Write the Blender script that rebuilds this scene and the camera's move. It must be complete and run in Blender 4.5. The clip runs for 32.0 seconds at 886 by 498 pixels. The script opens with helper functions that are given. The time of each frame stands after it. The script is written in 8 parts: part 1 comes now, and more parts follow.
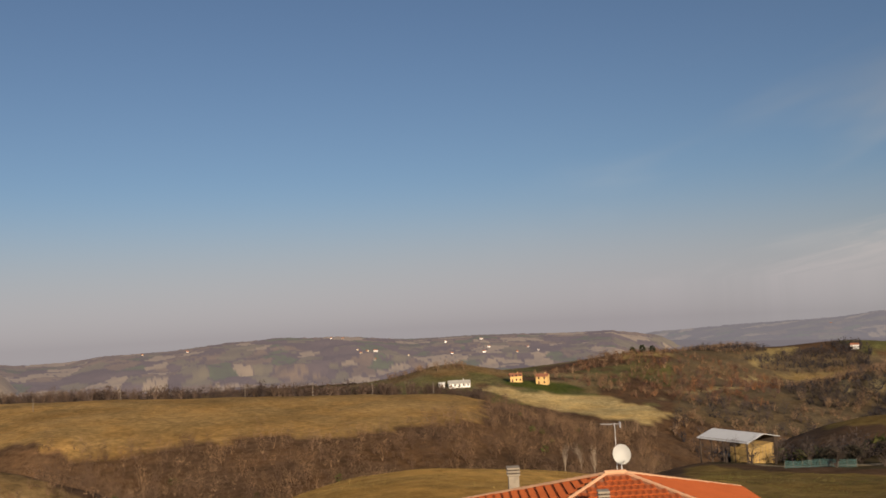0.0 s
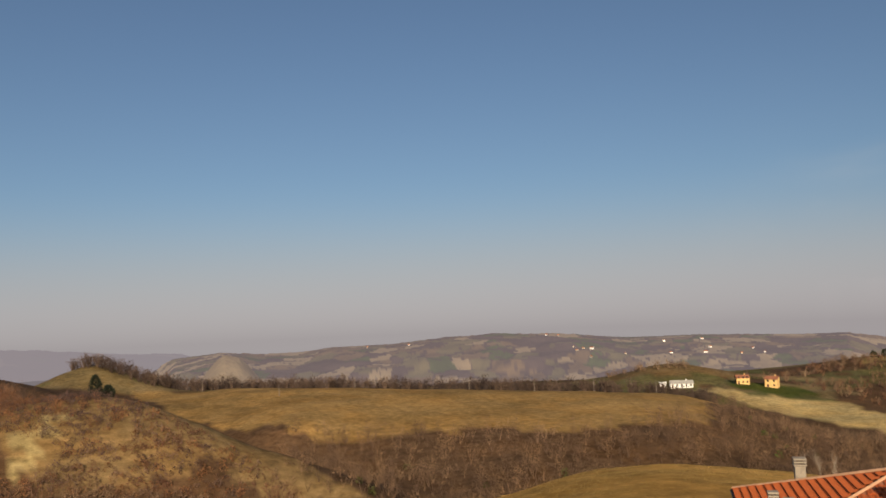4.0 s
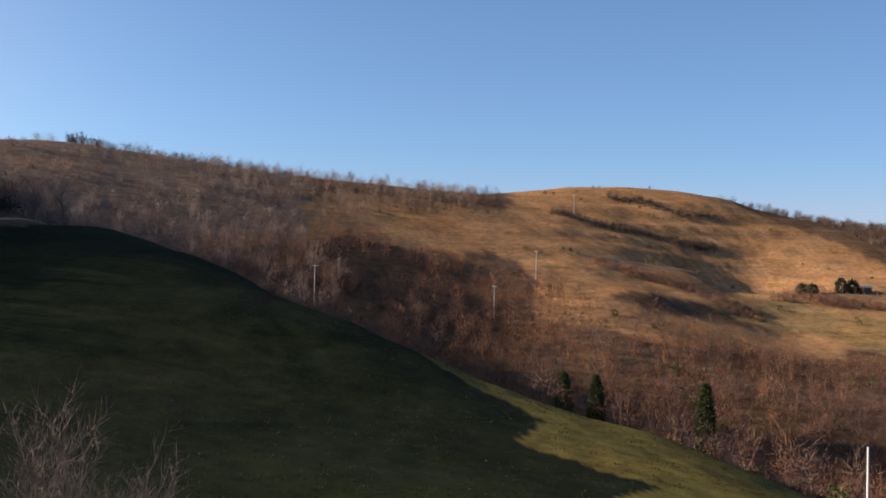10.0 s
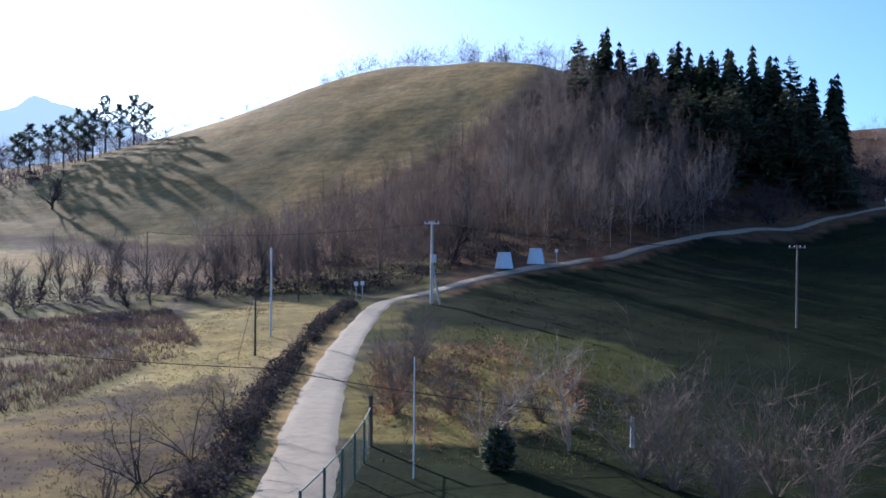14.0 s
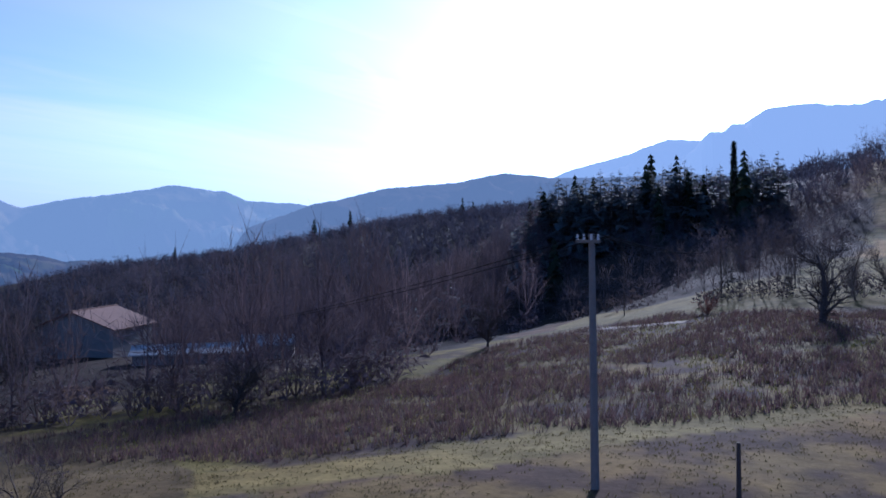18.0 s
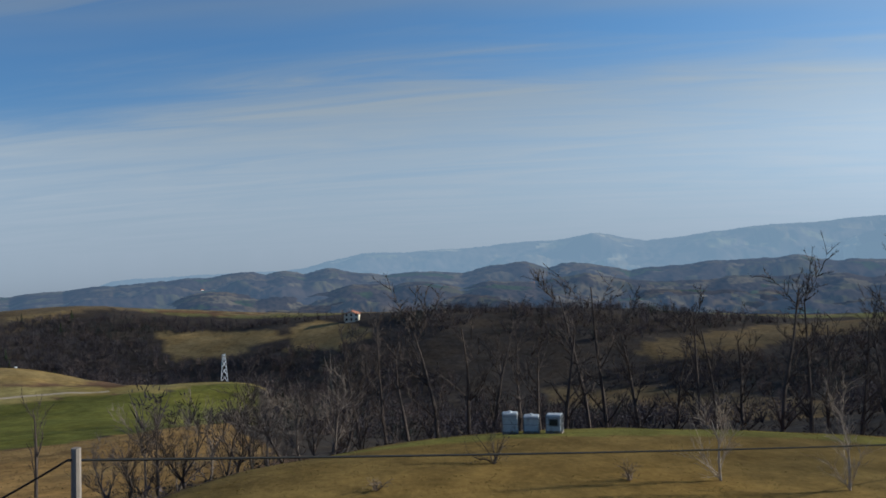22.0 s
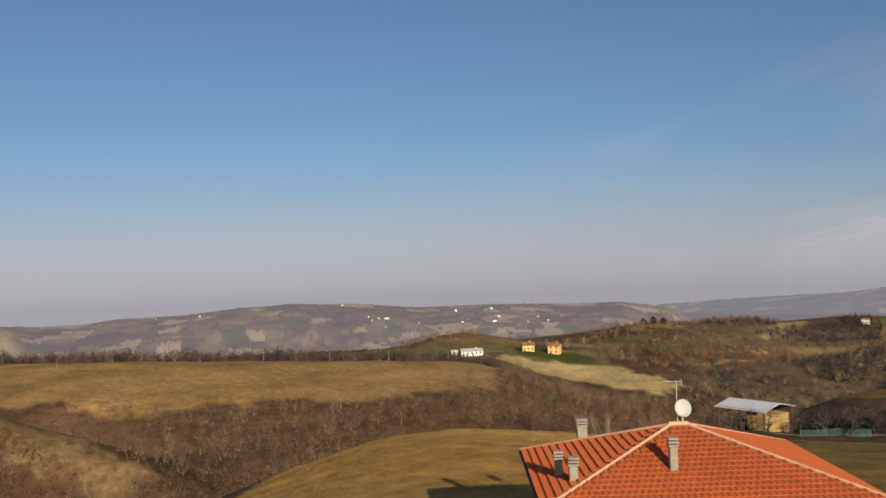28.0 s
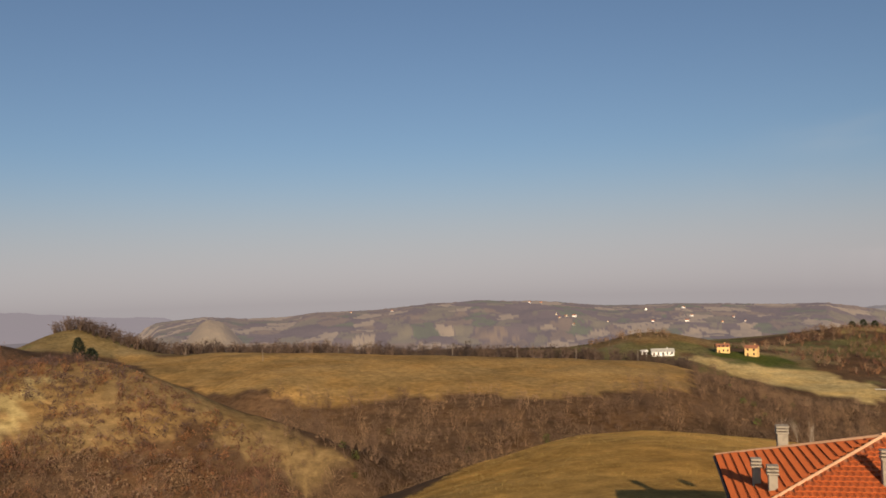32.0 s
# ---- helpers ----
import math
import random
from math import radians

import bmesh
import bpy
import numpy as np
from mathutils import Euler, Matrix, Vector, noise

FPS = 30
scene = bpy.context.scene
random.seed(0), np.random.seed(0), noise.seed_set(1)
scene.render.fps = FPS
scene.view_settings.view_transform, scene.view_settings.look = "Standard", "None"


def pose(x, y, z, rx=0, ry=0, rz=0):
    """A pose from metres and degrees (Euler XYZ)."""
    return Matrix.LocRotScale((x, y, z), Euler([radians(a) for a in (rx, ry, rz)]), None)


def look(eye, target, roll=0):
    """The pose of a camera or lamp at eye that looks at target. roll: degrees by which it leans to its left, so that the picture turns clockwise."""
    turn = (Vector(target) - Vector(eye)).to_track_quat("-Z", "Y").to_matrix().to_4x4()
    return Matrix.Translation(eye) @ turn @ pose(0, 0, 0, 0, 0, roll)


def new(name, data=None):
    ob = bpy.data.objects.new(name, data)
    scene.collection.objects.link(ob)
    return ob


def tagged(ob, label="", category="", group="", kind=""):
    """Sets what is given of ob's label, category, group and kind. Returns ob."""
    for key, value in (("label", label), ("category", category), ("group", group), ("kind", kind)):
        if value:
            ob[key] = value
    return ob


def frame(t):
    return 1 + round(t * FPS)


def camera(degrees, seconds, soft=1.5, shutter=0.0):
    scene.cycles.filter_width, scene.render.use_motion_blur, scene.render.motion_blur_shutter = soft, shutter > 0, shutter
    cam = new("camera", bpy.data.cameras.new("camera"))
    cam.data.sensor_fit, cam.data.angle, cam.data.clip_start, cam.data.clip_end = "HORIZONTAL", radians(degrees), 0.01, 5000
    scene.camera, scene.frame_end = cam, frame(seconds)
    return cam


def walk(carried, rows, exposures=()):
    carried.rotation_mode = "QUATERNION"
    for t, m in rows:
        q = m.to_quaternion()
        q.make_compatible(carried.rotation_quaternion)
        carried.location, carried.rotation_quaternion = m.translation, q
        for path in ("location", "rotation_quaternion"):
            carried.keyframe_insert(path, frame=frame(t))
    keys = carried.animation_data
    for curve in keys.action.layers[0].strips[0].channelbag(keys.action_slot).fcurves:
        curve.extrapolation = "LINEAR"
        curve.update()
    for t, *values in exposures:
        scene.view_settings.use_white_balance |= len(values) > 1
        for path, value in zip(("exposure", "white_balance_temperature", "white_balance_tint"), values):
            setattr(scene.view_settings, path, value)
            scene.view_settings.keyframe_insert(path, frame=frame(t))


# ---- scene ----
# camera and its walk: seconds, place, heading, pitch, lean
cam = camera(52.44, 32.0, soft=1.7)
PATH = [
    (0, 3.2, 4.3, 9.9, 0.00, 2.74, 2.90),
    (0.5, 2.4, 3.4, 10, -0.05, 2.68, 2.94),
    (1, 1.1, 2.3, 10.1, 0.10, 2.70, 2.97),
    (1.5, 0.1, 1.3, 10.15, -0.18, 2.74, 2.93),
    (2, 0, 0.6, 10.1, -1.42, 2.66, 3.01),
    (2.5, 0, 0.1, 10.05, -1.81, 2.70, 2.97),
    (4.5, 0, 0, 10, 22.55, 3.34, 1.89),
    (5, 0, 0, 10, 31.85, 3.32, 1.46),
    (5.5, 0, 0, 10, 40.66, 3.29, 0.92),
    (6, 0, 0, 10, 48.89, 3.16, 0.47),
    (6.5, 0, 0, 10, 56.86, 3.01, -0.07),
    (7, 0, 0, 10, 64.28, 2.83, -0.37),
    (7.5, 0, 0, 10, 71.54, 2.63, -0.68),
    (8, 0, 0, 10, 78.87, 2.40, -0.88),
    (8.5, 0, 0, 10, 86.45, 2.10, -1.10),
    (9, 0, 0, 10, 93.92, 1.82, -1.20),
    (9.5, 0, 0, 10, 101.15, 1.52, -1.35),
    (10, 0, 0, 10, 108.10, 1.23, -1.27),
    (10.5, 0, 0, 10, 114.79, 0.99, -1.36),
    (11, 0, 0, 10, 121.11, 0.75, -1.32),
    (11.5, 0, 0, 10, 127.53, 0.54, -1.25),
    (12, 0, 0, 10, 133.71, 0.35, -1.26),
    (12.5, 0, 0, 10, 140.28, 0.16, -1.06),
    (13, 0, 0, 10, 146.98, -0.02, -0.86),
    (13.5, 0, 0, 10, 154.02, -0.22, -0.68),
    (14, 0, 0, 10, 161.10, -0.40, -0.49),
    (14.5, 0, 0, 10, 168.20, -0.55, -0.39),
    (16.5, 0, 0, 10, 193.55, -0.91, 0.39),
    (17, 0, 0, 10, 199.72, -0.81, -0.02),
    (17.5, 0, 0, 10, 206.51, -0.96, 0.62),
    (18, 0, 0, 10, 213.95, -0.99, 0.73),
    (18.5, 0, 0, 10, 221.83, -0.94, 0.90),
    (19, 0, 0, 10, 229.99, -0.84, 0.98),
    (19.5, 0, 0, 10, 237.84, -0.75, 0.92),
    (20, 0, 0, 10, 245.81, -0.65, 1.18),
    (20.5, 0, 0, 10, 254.20, -0.59, 1.19),
    (21, 0, 0, 10, 262.94, -0.50, 1.43),
    (21.5, 0, 0, 10, 271.34, -0.40, 1.46),
    (22, 0, 0, 10, 279.42, -0.26, 1.56),
    (22.5, 0, 0, 10, 287.49, -0.13, 1.55),
    (23, 0, 0, 10, 295.64, 0.00, 1.68),
    (23.5, 0, 0, 10, 303.82, 0.10, 1.80),
    (24, 0, 0, 10, 311.75, 0.24, 1.88),
    (24.5, 0, 0, 10, 319.31, 0.33, 1.77),
    (25, 0, 0, 10, 326.18, 0.46, 1.86),
    (25.5, 0, 0, 10, 332.30, 0.52, 1.87),
    (26, 0, 0, 10, 338.63, 0.62, 1.85),
    (26.5, -0.05, 0, 10, 345.11, 0.67, 1.75),
    (28.5, -0.25, 0, 10, 365.03, 0.86, 1.87),
    (29, -0.25, 0, 10, 369.22, 0.87, 1.57),
    (29.5, -0.25, 0, 10, 371.96, 0.94, 1.52),
    (30, -0.25, 0, 10, 372.49, 0.94, 1.55),
    (30.5, -0.25, 0, 10, 372.79, 0.95, 1.57),
    (31, -0.25, 0, 10, 372.99, 0.96, 1.64),
    (31.5, -0.25, 0, 10, 372.84, 0.96, 1.66),
    (32, -0.25, 0, 10, 372.50, 0.99, 1.72),
]

EXPOSURES = [(0, 0.09, 7300, 14), (5, 0.13, 7350, 12), (7, 0.20, 6950, 14), (9, 0.65, 6650, 18), (11, 1.05, 5900, 14), (12.5, 1.1, 5500, 11), (14, 1.25, 4950, 15), (16.5, 0.66, 4450, 22), (18, 0.45, 4450, 23), (19, 0.36, 4850, 11), (21, 0.30, 5250, 4), (25, 0.36, 5750, 5), (27, 0.25, 6300, 8), (29, 0.20, 7050, 12), (32, 0.20, 7450, 14)]
walk(cam, [(t, pose(x, y, z, 90 + p, r, h)) for t, x, y, z, h, p, r in PATH], EXPOSURES)

# ------------------------------------------------------------------ world and sun
SUN_AZ, SUN_EL = 197.0, 18.8          # heading of the sun, counter-clockwise from north (+y)


def heading(az, r, z=0.0):
    """The place at a heading (degrees, counter-clockwise from north) and a distance."""
    a = radians(az)
    return Vector((-math.sin(a) * r, math.cos(a) * r, z))


def node(nt, kind, **values):
    n = nt.nodes.new(kind)
    for k, v in values.items():
        n.inputs[k.replace("_", " ")].default_value = v
    return n


def ramp(nt, stops, fac, mode="LINEAR"):
    n = nt.nodes.new("ShaderNodeValToRGB")
    n.color_ramp.interpolation = mode
    els = n.color_ramp.elements
    while len(els) < len(stops):
        els.new(0.5)
    for e, (p, c) in zip(els, stops):
        e.position, e.color = p, (*c, 1.0)
    nt.links.new(fac, n.inputs[0])
    return n.outputs[0]


def maths(nt, op, a, b=None, clamp=False):
    n = nt.nodes.new("ShaderNodeMath")
    n.operation, n.use_clamp = op, clamp
    for i, v in enumerate((a, b)):
        if v is None:
            continue
        if isinstance(v, (int, float)):
            n.inputs[i].default_value = v
        else:
            nt.links.new(v, n.inputs[i])
    return n.outputs[0]


def blend(nt, fac, a, b, mode="MIX"):
    n = nt.nodes.new("ShaderNodeMix")
    n.data_type, n.blend_type = "RGBA", mode
    for sock, v in ((n.inputs[0], fac), (n.inputs[6], a), (n.inputs[7], b)):
        if isinstance(v, (int, float)):
            sock.default_value = v
        elif isinstance(v, tuple):
            sock.default_value = (*v, 1.0)
        else:
            nt.links.new(v, sock)
    return n.outputs[2]


SKY = 0.07


def make_world():
    w = bpy.data.worlds.new("sky")
    scene.world = w
    w.use_nodes = True
    nt = w.node_tree
    nt.nodes.clear()
    sky = nt.nodes.new("ShaderNodeTexSky")
    sky.sky_type, sky.sun_disc = "NISHITA", False
    sky.sun_elevation, sky.sun_rotation = radians(SUN_EL), radians(-SUN_AZ)
    sky.altitude, sky.air_density, sky.dust_density, sky.ozone_density = 300, 1.0, 1.2, 3.0
    co = nt.nodes.new("ShaderNodeTexCoord")
    sep = nt.nodes.new("ShaderNodeSeparateXYZ")
    nt.links.new(co.outputs["Generated"], sep.inputs[0])
    up = sep.outputs[2]
    # the plain's haze hides the true horizon: the sky goes on evenly a little below it
    lift = nt.nodes.new("ShaderNodeCombineXYZ")
    nt.links.new(sep.outputs[0], lift.inputs[0]), nt.links.new(sep.outputs[1], lift.inputs[1])
    nt.links.new(maths(nt, "MAXIMUM", maths(nt, "ADD", up, 0.05), 0.012), lift.inputs[2])
    nt.links.new(lift.outputs[0], sky.inputs[0])
    # cirrus on a flat layer overhead, drawn out from north to south
    inv = maths(nt, "DIVIDE", 1.0, maths(nt, "ADD", maths(nt, "MAXIMUM", up, 0.0), 0.10))
    px, py = maths(nt, "MULTIPLY", sep.outputs[0], inv), maths(nt, "MULTIPLY", sep.outputs[1], inv)
    comb = nt.nodes.new("ShaderNodeCombineXYZ")
    nt.links.new(px, comb.inputs[0]), nt.links.new(py, comb.inputs[1])

    def layer(scale, turn, **kw):
        mp = nt.nodes.new("ShaderNodeMapping")
        mp.inputs["Rotation"].default_value = (0, 0, radians(turn))
        mp.inputs["Scale"].default_value = (*scale, 1.0)
        nt.links.new(comb.outputs[0], mp.inputs[0])
        nz = node(nt, "ShaderNodeTexNoise", **kw)
        nt.links.new(mp.outputs[0], nz.inputs["Vector"])
        return nz.outputs[0]

    def rise(value, lo, hi):
        n = nt.nodes.new("ShaderNodeMapRange")
        n.interpolation_type = "SMOOTHSTEP"
        n.inputs["From Min"].default_value, n.inputs["From Max"].default_value = lo, hi
        nt.links.new(value, n.inputs[0])
        return n.outputs[0]

    broad = layer((0.75, 0.22), 6, Scale=0.9, Detail=4.0, Roughness=0.5, Distortion=0.5)
    wisp = layer((2.6, 0.55), 4, Scale=1.3, Detail=6.0, Roughness=0.58, Distortion=0.9)
    shifted = maths(nt, "ADD", px, maths(nt, "ADD", maths(nt, "MULTIPLY", maths(nt, "SUBTRACT", broad, 0.5), 1.3), maths(nt, "MULTIPLY", maths(nt, "SUBTRACT", wisp, 0.5), 1.1)))
    # a broad veil low in the east, one long streak above it, faint wisps elsewhere in the east
    veil = maths(nt, "MULTIPLY", rise(shifted, 2.75, 3.9), maths(nt, "ADD", maths(nt, "MULTIPLY", wisp, 0.9), 0.36))
    off = maths(nt, "ABSOLUTE", maths(nt, "SUBTRACT", shifted, 2.3))
    streak = maths(nt, "MULTIPLY", maths(nt, "MULTIPLY", rise(off, 0.38, 0.0), maths(nt, "MULTIPLY", rise(wisp, 0.34, 0.56), rise(sep.outputs[1], 0.95, 0.40))), 0.72)
    faint = maths(nt, "MULTIPLY", maths(nt, "MULTIPLY", rise(broad, 0.46, 0.72), rise(px, 0.2, 1.6)), 0.55)
    cloud = maths(nt, "MAXIMUM", veil, maths(nt, "MAXIMUM", streak, faint))
    lum = nt.nodes.new("ShaderNodeRGBToBW")
    nt.links.new(sky.outputs[0], lum.inputs[0])
    pale = blend(nt, 0.0, lum.outputs[0], (1, 1, 1))
    white = blend(nt, 1.0, pale, (1.62, 1.70, 1.74), "MULTIPLY")
    clear = blend(nt, 1.0, sky.outputs[0], (0.92, 1.0, 1.08), "MULTIPLY")
    # the high haze shines towards the sun and is thinnest in the north
    clear = blend(nt, rise(maths(nt, "MULTIPLY", sep.outputs[1], -1.0), -0.85, 0.25), clear, blend(nt, 1.0, clear, (1.34, 1.36, 1.30), "MULTIPLY"))
    sunny = nt.nodes.new("ShaderNodeVectorMath")
    sunny.operation = "DOT_PRODUCT"
    nt.links.new(co.outputs["Generated"], sunny.inputs[0])
    sunny.inputs[1].default_value = heading(SUN_AZ, math.cos(radians(SUN_EL)), math.sin(radians(SUN_EL)))
    clear = blend(nt, maths(nt, "MULTIPLY", rise(sunny.outputs["Value"], 0.30, 0.95), 0.52), clear, white)
    col = blend(nt, cloud, clear, white)
    # dull winter haze lying on the horizon, mauve in the north and blue-grey in the east
    low = nt.nodes.new("ShaderNodeMapRange")
    low.interpolation_type = "SMOOTHERSTEP"
    low.inputs["From Min"].default_value, low.inputs["From Max"].default_value = 0.15, -0.04
    nt.links.new(up, low.inputs[0])
    grey = blend(nt, 1.0, pale, (0.45, 0.47, 0.50), "MULTIPLY")
    mist = blend(nt, rise(sep.outputs[0], 0.15, 0.75), (0.192 / SKY, 0.177 / SKY, 0.216 / SKY), (0.168 / SKY, 0.174 / SKY, 0.182 / SKY))
    grey = blend(nt, 1.0, grey, mist, "ADD")
    col = blend(nt, maths(nt, "MULTIPLY", low.outputs[0], 0.85), col, grey)
    bg = nt.nodes.new("ShaderNodeBackground")
    bg.inputs[1].default_value = SKY
    nt.links.new(col, bg.inputs[0])
    out = nt.nodes.new("ShaderNodeOutputWorld")
    nt.links.new(bg.outputs[0], out.inputs[0])


make_world()
sun = new("sun", bpy.data.lights.new("sun", "SUN"))
sun.data.energy, sun.data.angle, sun.data.color = 5.0, radians(0.6), (1.0, 0.86, 0.67)
sun.matrix_world = look(heading(SUN_AZ, 1000, 1000 * math.tan(radians(SUN_EL))), (0, 0, 0))

# ------------------------------------------------------------------ materials
MATS = {}


def weather(nt, geo, col):
    """Patches of dry, trodden and bare ground, and fine steps along the contours of steep slopes."""
    big = node(nt, "ShaderNodeTexNoise", Scale=0.045, Detail=6.0, Roughness=0.62)
    mid = node(nt, "ShaderNodeTexNoise", Scale=0.42, Detail=6.0, Roughness=0.66)
    for n in (big, mid):
        nt.links.new(geo.outputs["Position"], n.inputs["Vector"])
    sc = nt.nodes.new("ShaderNodeVectorMath")
    sc.operation = "MULTIPLY"
    nt.links.new(geo.outputs["Position"], sc.inputs[0])
    sc.inputs[1].default_value = (0.035, 0.035, 0.85)
    step = node(nt, "ShaderNodeTexNoise", Scale=1.0, Detail=4.0, Roughness=0.6)
    nt.links.new(sc.outputs[0], step.inputs["Vector"])
    dry = nt.nodes.new("ShaderNodeMapRange")
    dry.inputs["From Min"].default_value, dry.inputs["From Max"].default_value = 0.42, 0.64
    nt.links.new(big.outputs[0], dry.inputs[0])
    col = blend(nt, maths(nt, "MULTIPLY", dry.outputs[0], 0.5), col, blend(nt, 1.0, col, (1.35, 1.15, 0.85), "MULTIPLY"))
    k = maths(nt, "ADD", maths(nt, "MULTIPLY", maths(nt, "SUBTRACT", mid.outputs[0], 0.5), 1.7), maths(nt, "MULTIPLY", maths(nt, "SUBTRACT", step.outputs[0], 0.5), 0.95))
    k = maths(nt, "MAXIMUM", maths(nt, "ADD", k, 1.0), 0.3)
    comb = nt.nodes.new("ShaderNodeCombineXYZ")
    for i in range(3):
        nt.links.new(k, comb.inputs[i])
    return blend(nt, 1.0, col, comb.outputs[0], "MULTIPLY")


def surface(name, colour, rough=0.85, vary=0.25, scale=1.0, bump=0.0, metal=0.0, glow=None, attr=False, rnd=0.0, stain=0.0, spec=0.3, thin=0.0, patchy=False):
    """A plain surface with grain and stains; scale: grains in a metre."""
    if name in MATS:
        return MATS[name]
    m = bpy.data.materials.new(name)
    MATS[name] = m
    m.use_nodes = True
    nt = m.node_tree
    nt.nodes.clear()
    out = nt.nodes.new("ShaderNodeOutputMaterial")
    b = nt.nodes.new("ShaderNodeBsdfPrincipled")
    b.inputs["Roughness"].default_value, b.inputs["Metallic"].default_value = rough, metal
    b.inputs["Specular IOR Level"].default_value = spec
    geo = nt.nodes.new("ShaderNodeNewGeometry")
    n1 = node(nt, "ShaderNodeTexNoise", Scale=scale, Detail=5.0, Roughness=0.6)
    n2 = node(nt, "ShaderNodeTexNoise", Scale=scale * 0.13, Detail=3.0)
    for n in (n1, n2):
        nt.links.new(geo.outputs["Position"], n.inputs["Vector"])
    if attr:
        a = nt.nodes.new("ShaderNodeAttribute")
        a.attribute_name = "tint"
        base = a.outputs["Color"]
    else:
        base = blend(nt, 0.0, colour, colour)
    mixn = maths(nt, "ADD", maths(nt, "MULTIPLY", n1.outputs[0], 0.6), maths(nt, "MULTIPLY", n2.outputs[0], 0.4))
    k = maths(nt, "ADD", maths(nt, "MULTIPLY", maths(nt, "SUBTRACT", mixn, 0.5), 2.4 * vary), 1.0)
    if rnd:
        oi = nt.nodes.new("ShaderNodeObjectInfo")
        k = maths(nt, "MULTIPLY", k, maths(nt, "ADD", maths(nt, "MULTIPLY", oi.outputs["Random"], rnd), 1 - rnd / 2))
    comb = nt.nodes.new("ShaderNodeCombineXYZ")
    for i in range(3):
        nt.links.new(k, comb.inputs[i])
    col = blend(nt, 1.0, base, comb.outputs[0], "MULTIPLY")
    if patchy:
        col = weather(nt, geo, col)
    if stain:
        n3 = node(nt, "ShaderNodeTexNoise", Scale=scale * 0.4, Detail=6.0, Roughness=0.7)
        nt.links.new(geo.outputs["Position"], n3.inputs["Vector"])
        col = blend(nt, maths(nt, "MULTIPLY", maths(nt, "GREATER_THAN", n3.outputs[0], 0.56), stain), col, tuple(c * 0.45 for c in colour))
    nt.links.new(col, b.inputs["Base Color"])
    if bump:
        bp = node(nt, "ShaderNodeBump", Strength=min(bump, 1.0), Distance=0.05 if scale > 0.5 else 0.4)
        nt.links.new(n1.outputs[0], bp.inputs["Height"])
        nt.links.new(bp.outputs[0], b.inputs["Normal"])
    last = b.outputs[0]
    if thin:
        # dry blades let some of the sun through
        tr = nt.nodes.new("ShaderNodeBsdfTranslucent")
        nt.links.new(col, tr.inputs[0])
        mt = nt.nodes.new("ShaderNodeMixShader")
        mt.inputs[0].default_value = thin
        nt.links.new(last, mt.inputs[1]), nt.links.new(tr.outputs[0], mt.inputs[2])
        last = mt.outputs[0]
    # air haze put into the surface: emission of one colour, by a share
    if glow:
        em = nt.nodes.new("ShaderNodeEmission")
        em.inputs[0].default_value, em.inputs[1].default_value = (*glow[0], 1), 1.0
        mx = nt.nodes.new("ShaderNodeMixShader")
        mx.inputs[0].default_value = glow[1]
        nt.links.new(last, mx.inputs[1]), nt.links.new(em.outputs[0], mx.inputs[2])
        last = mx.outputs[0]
    nt.links.new(last, out.inputs[0])
    return m


# ------------------------------------------------------------------ mesh helpers
def raw_mesh(name, co, faces, mat, tint=None, smooth=False):
    """A mesh from arrays: co (n, 3), faces (m, 3 or 4); tint: a colour for each point."""
    me = bpy.data.meshes.new(name)
    co, faces = np.asarray(co, np.float32), np.asarray(faces, np.int32)
    k = faces.shape[1]
    me.vertices.add(len(co)), me.loops.add(faces.size), me.polygons.add(len(faces))
    me.vertices.foreach_set("co", co.ravel())
    me.loops.foreach_set("vertex_index", faces.ravel())
    me.polygons.foreach_set("loop_start", np.arange(0, faces.size, k, dtype=np.int32))
    me.polygons.foreach_set("loop_total", np.full(len(faces), k, np.int32))
    me.polygons.foreach_set("use_smooth", np.full(len(faces), smooth))
    if tint is not None:
        at = me.color_attributes.new("tint", "FLOAT_COLOR", "POINT")
        at.data.foreach_set("color", np.c_[tint, np.ones(len(tint))].astype(np.float32).ravel())
    me.update(calc_edges=True)
    me.materials.append(mat)
    return me


def hash01(ix, iy, seed):
    h = np.sin(ix * 127.1 + iy * 311.7 + seed * 74.7) * 43758.5453
    return h - np.floor(h)


def value_noise(x, y, seed=0):
    ix, iy = np.floor(x), np.floor(y)
    fx, fy = x - ix, y - iy
    fx, fy = fx * fx * (3 - 2 * fx), fy * fy * (3 - 2 * fy)
    a, b = hash01(ix, iy, seed), hash01(ix + 1, iy, seed)
    c, d = hash01(ix, iy + 1, seed), hash01(ix + 1, iy + 1, seed)
    return (a + (b - a) * fx) * (1 - fy) + (c + (d - c) * fx) * fy - 0.5


def fractal(x, y, seed=0, octaves=4):
    s, k = 0.0, 1.0
    for o in range(octaves):
        s = s + value_noise(x * 2 ** o + 17.3 * o, y * 2 ** o - 9.1 * o, seed + o) * k
        k *= 0.5
    return s
# ------------------------------------------------------------------ the land: ridges, valleys and breaks of slope
LINES = []


def land(*pts):
    """A ridge, valley or break of slope: heading, distance, height of each of its points."""
    LINES.append(pts)


# round the camera
land((0, 12, 0), (90, 12, 0), (180, 12, 1), (270, 12, 0.5), (360, 12, 0))
land((150, 30, 0.8), (170, 33, 1.2), (204, 30, 1.5), (235, 30, 0.6), (262, 30, 0.0), (290, 28, 0.3))
land((0, 60, -6), (345, 45, -5), (330, 70, -8.2), (322, 42, -6.5))
land((60, 60, -7), (90, 60, -6), (120, 60, -3), (140, 55, 0))
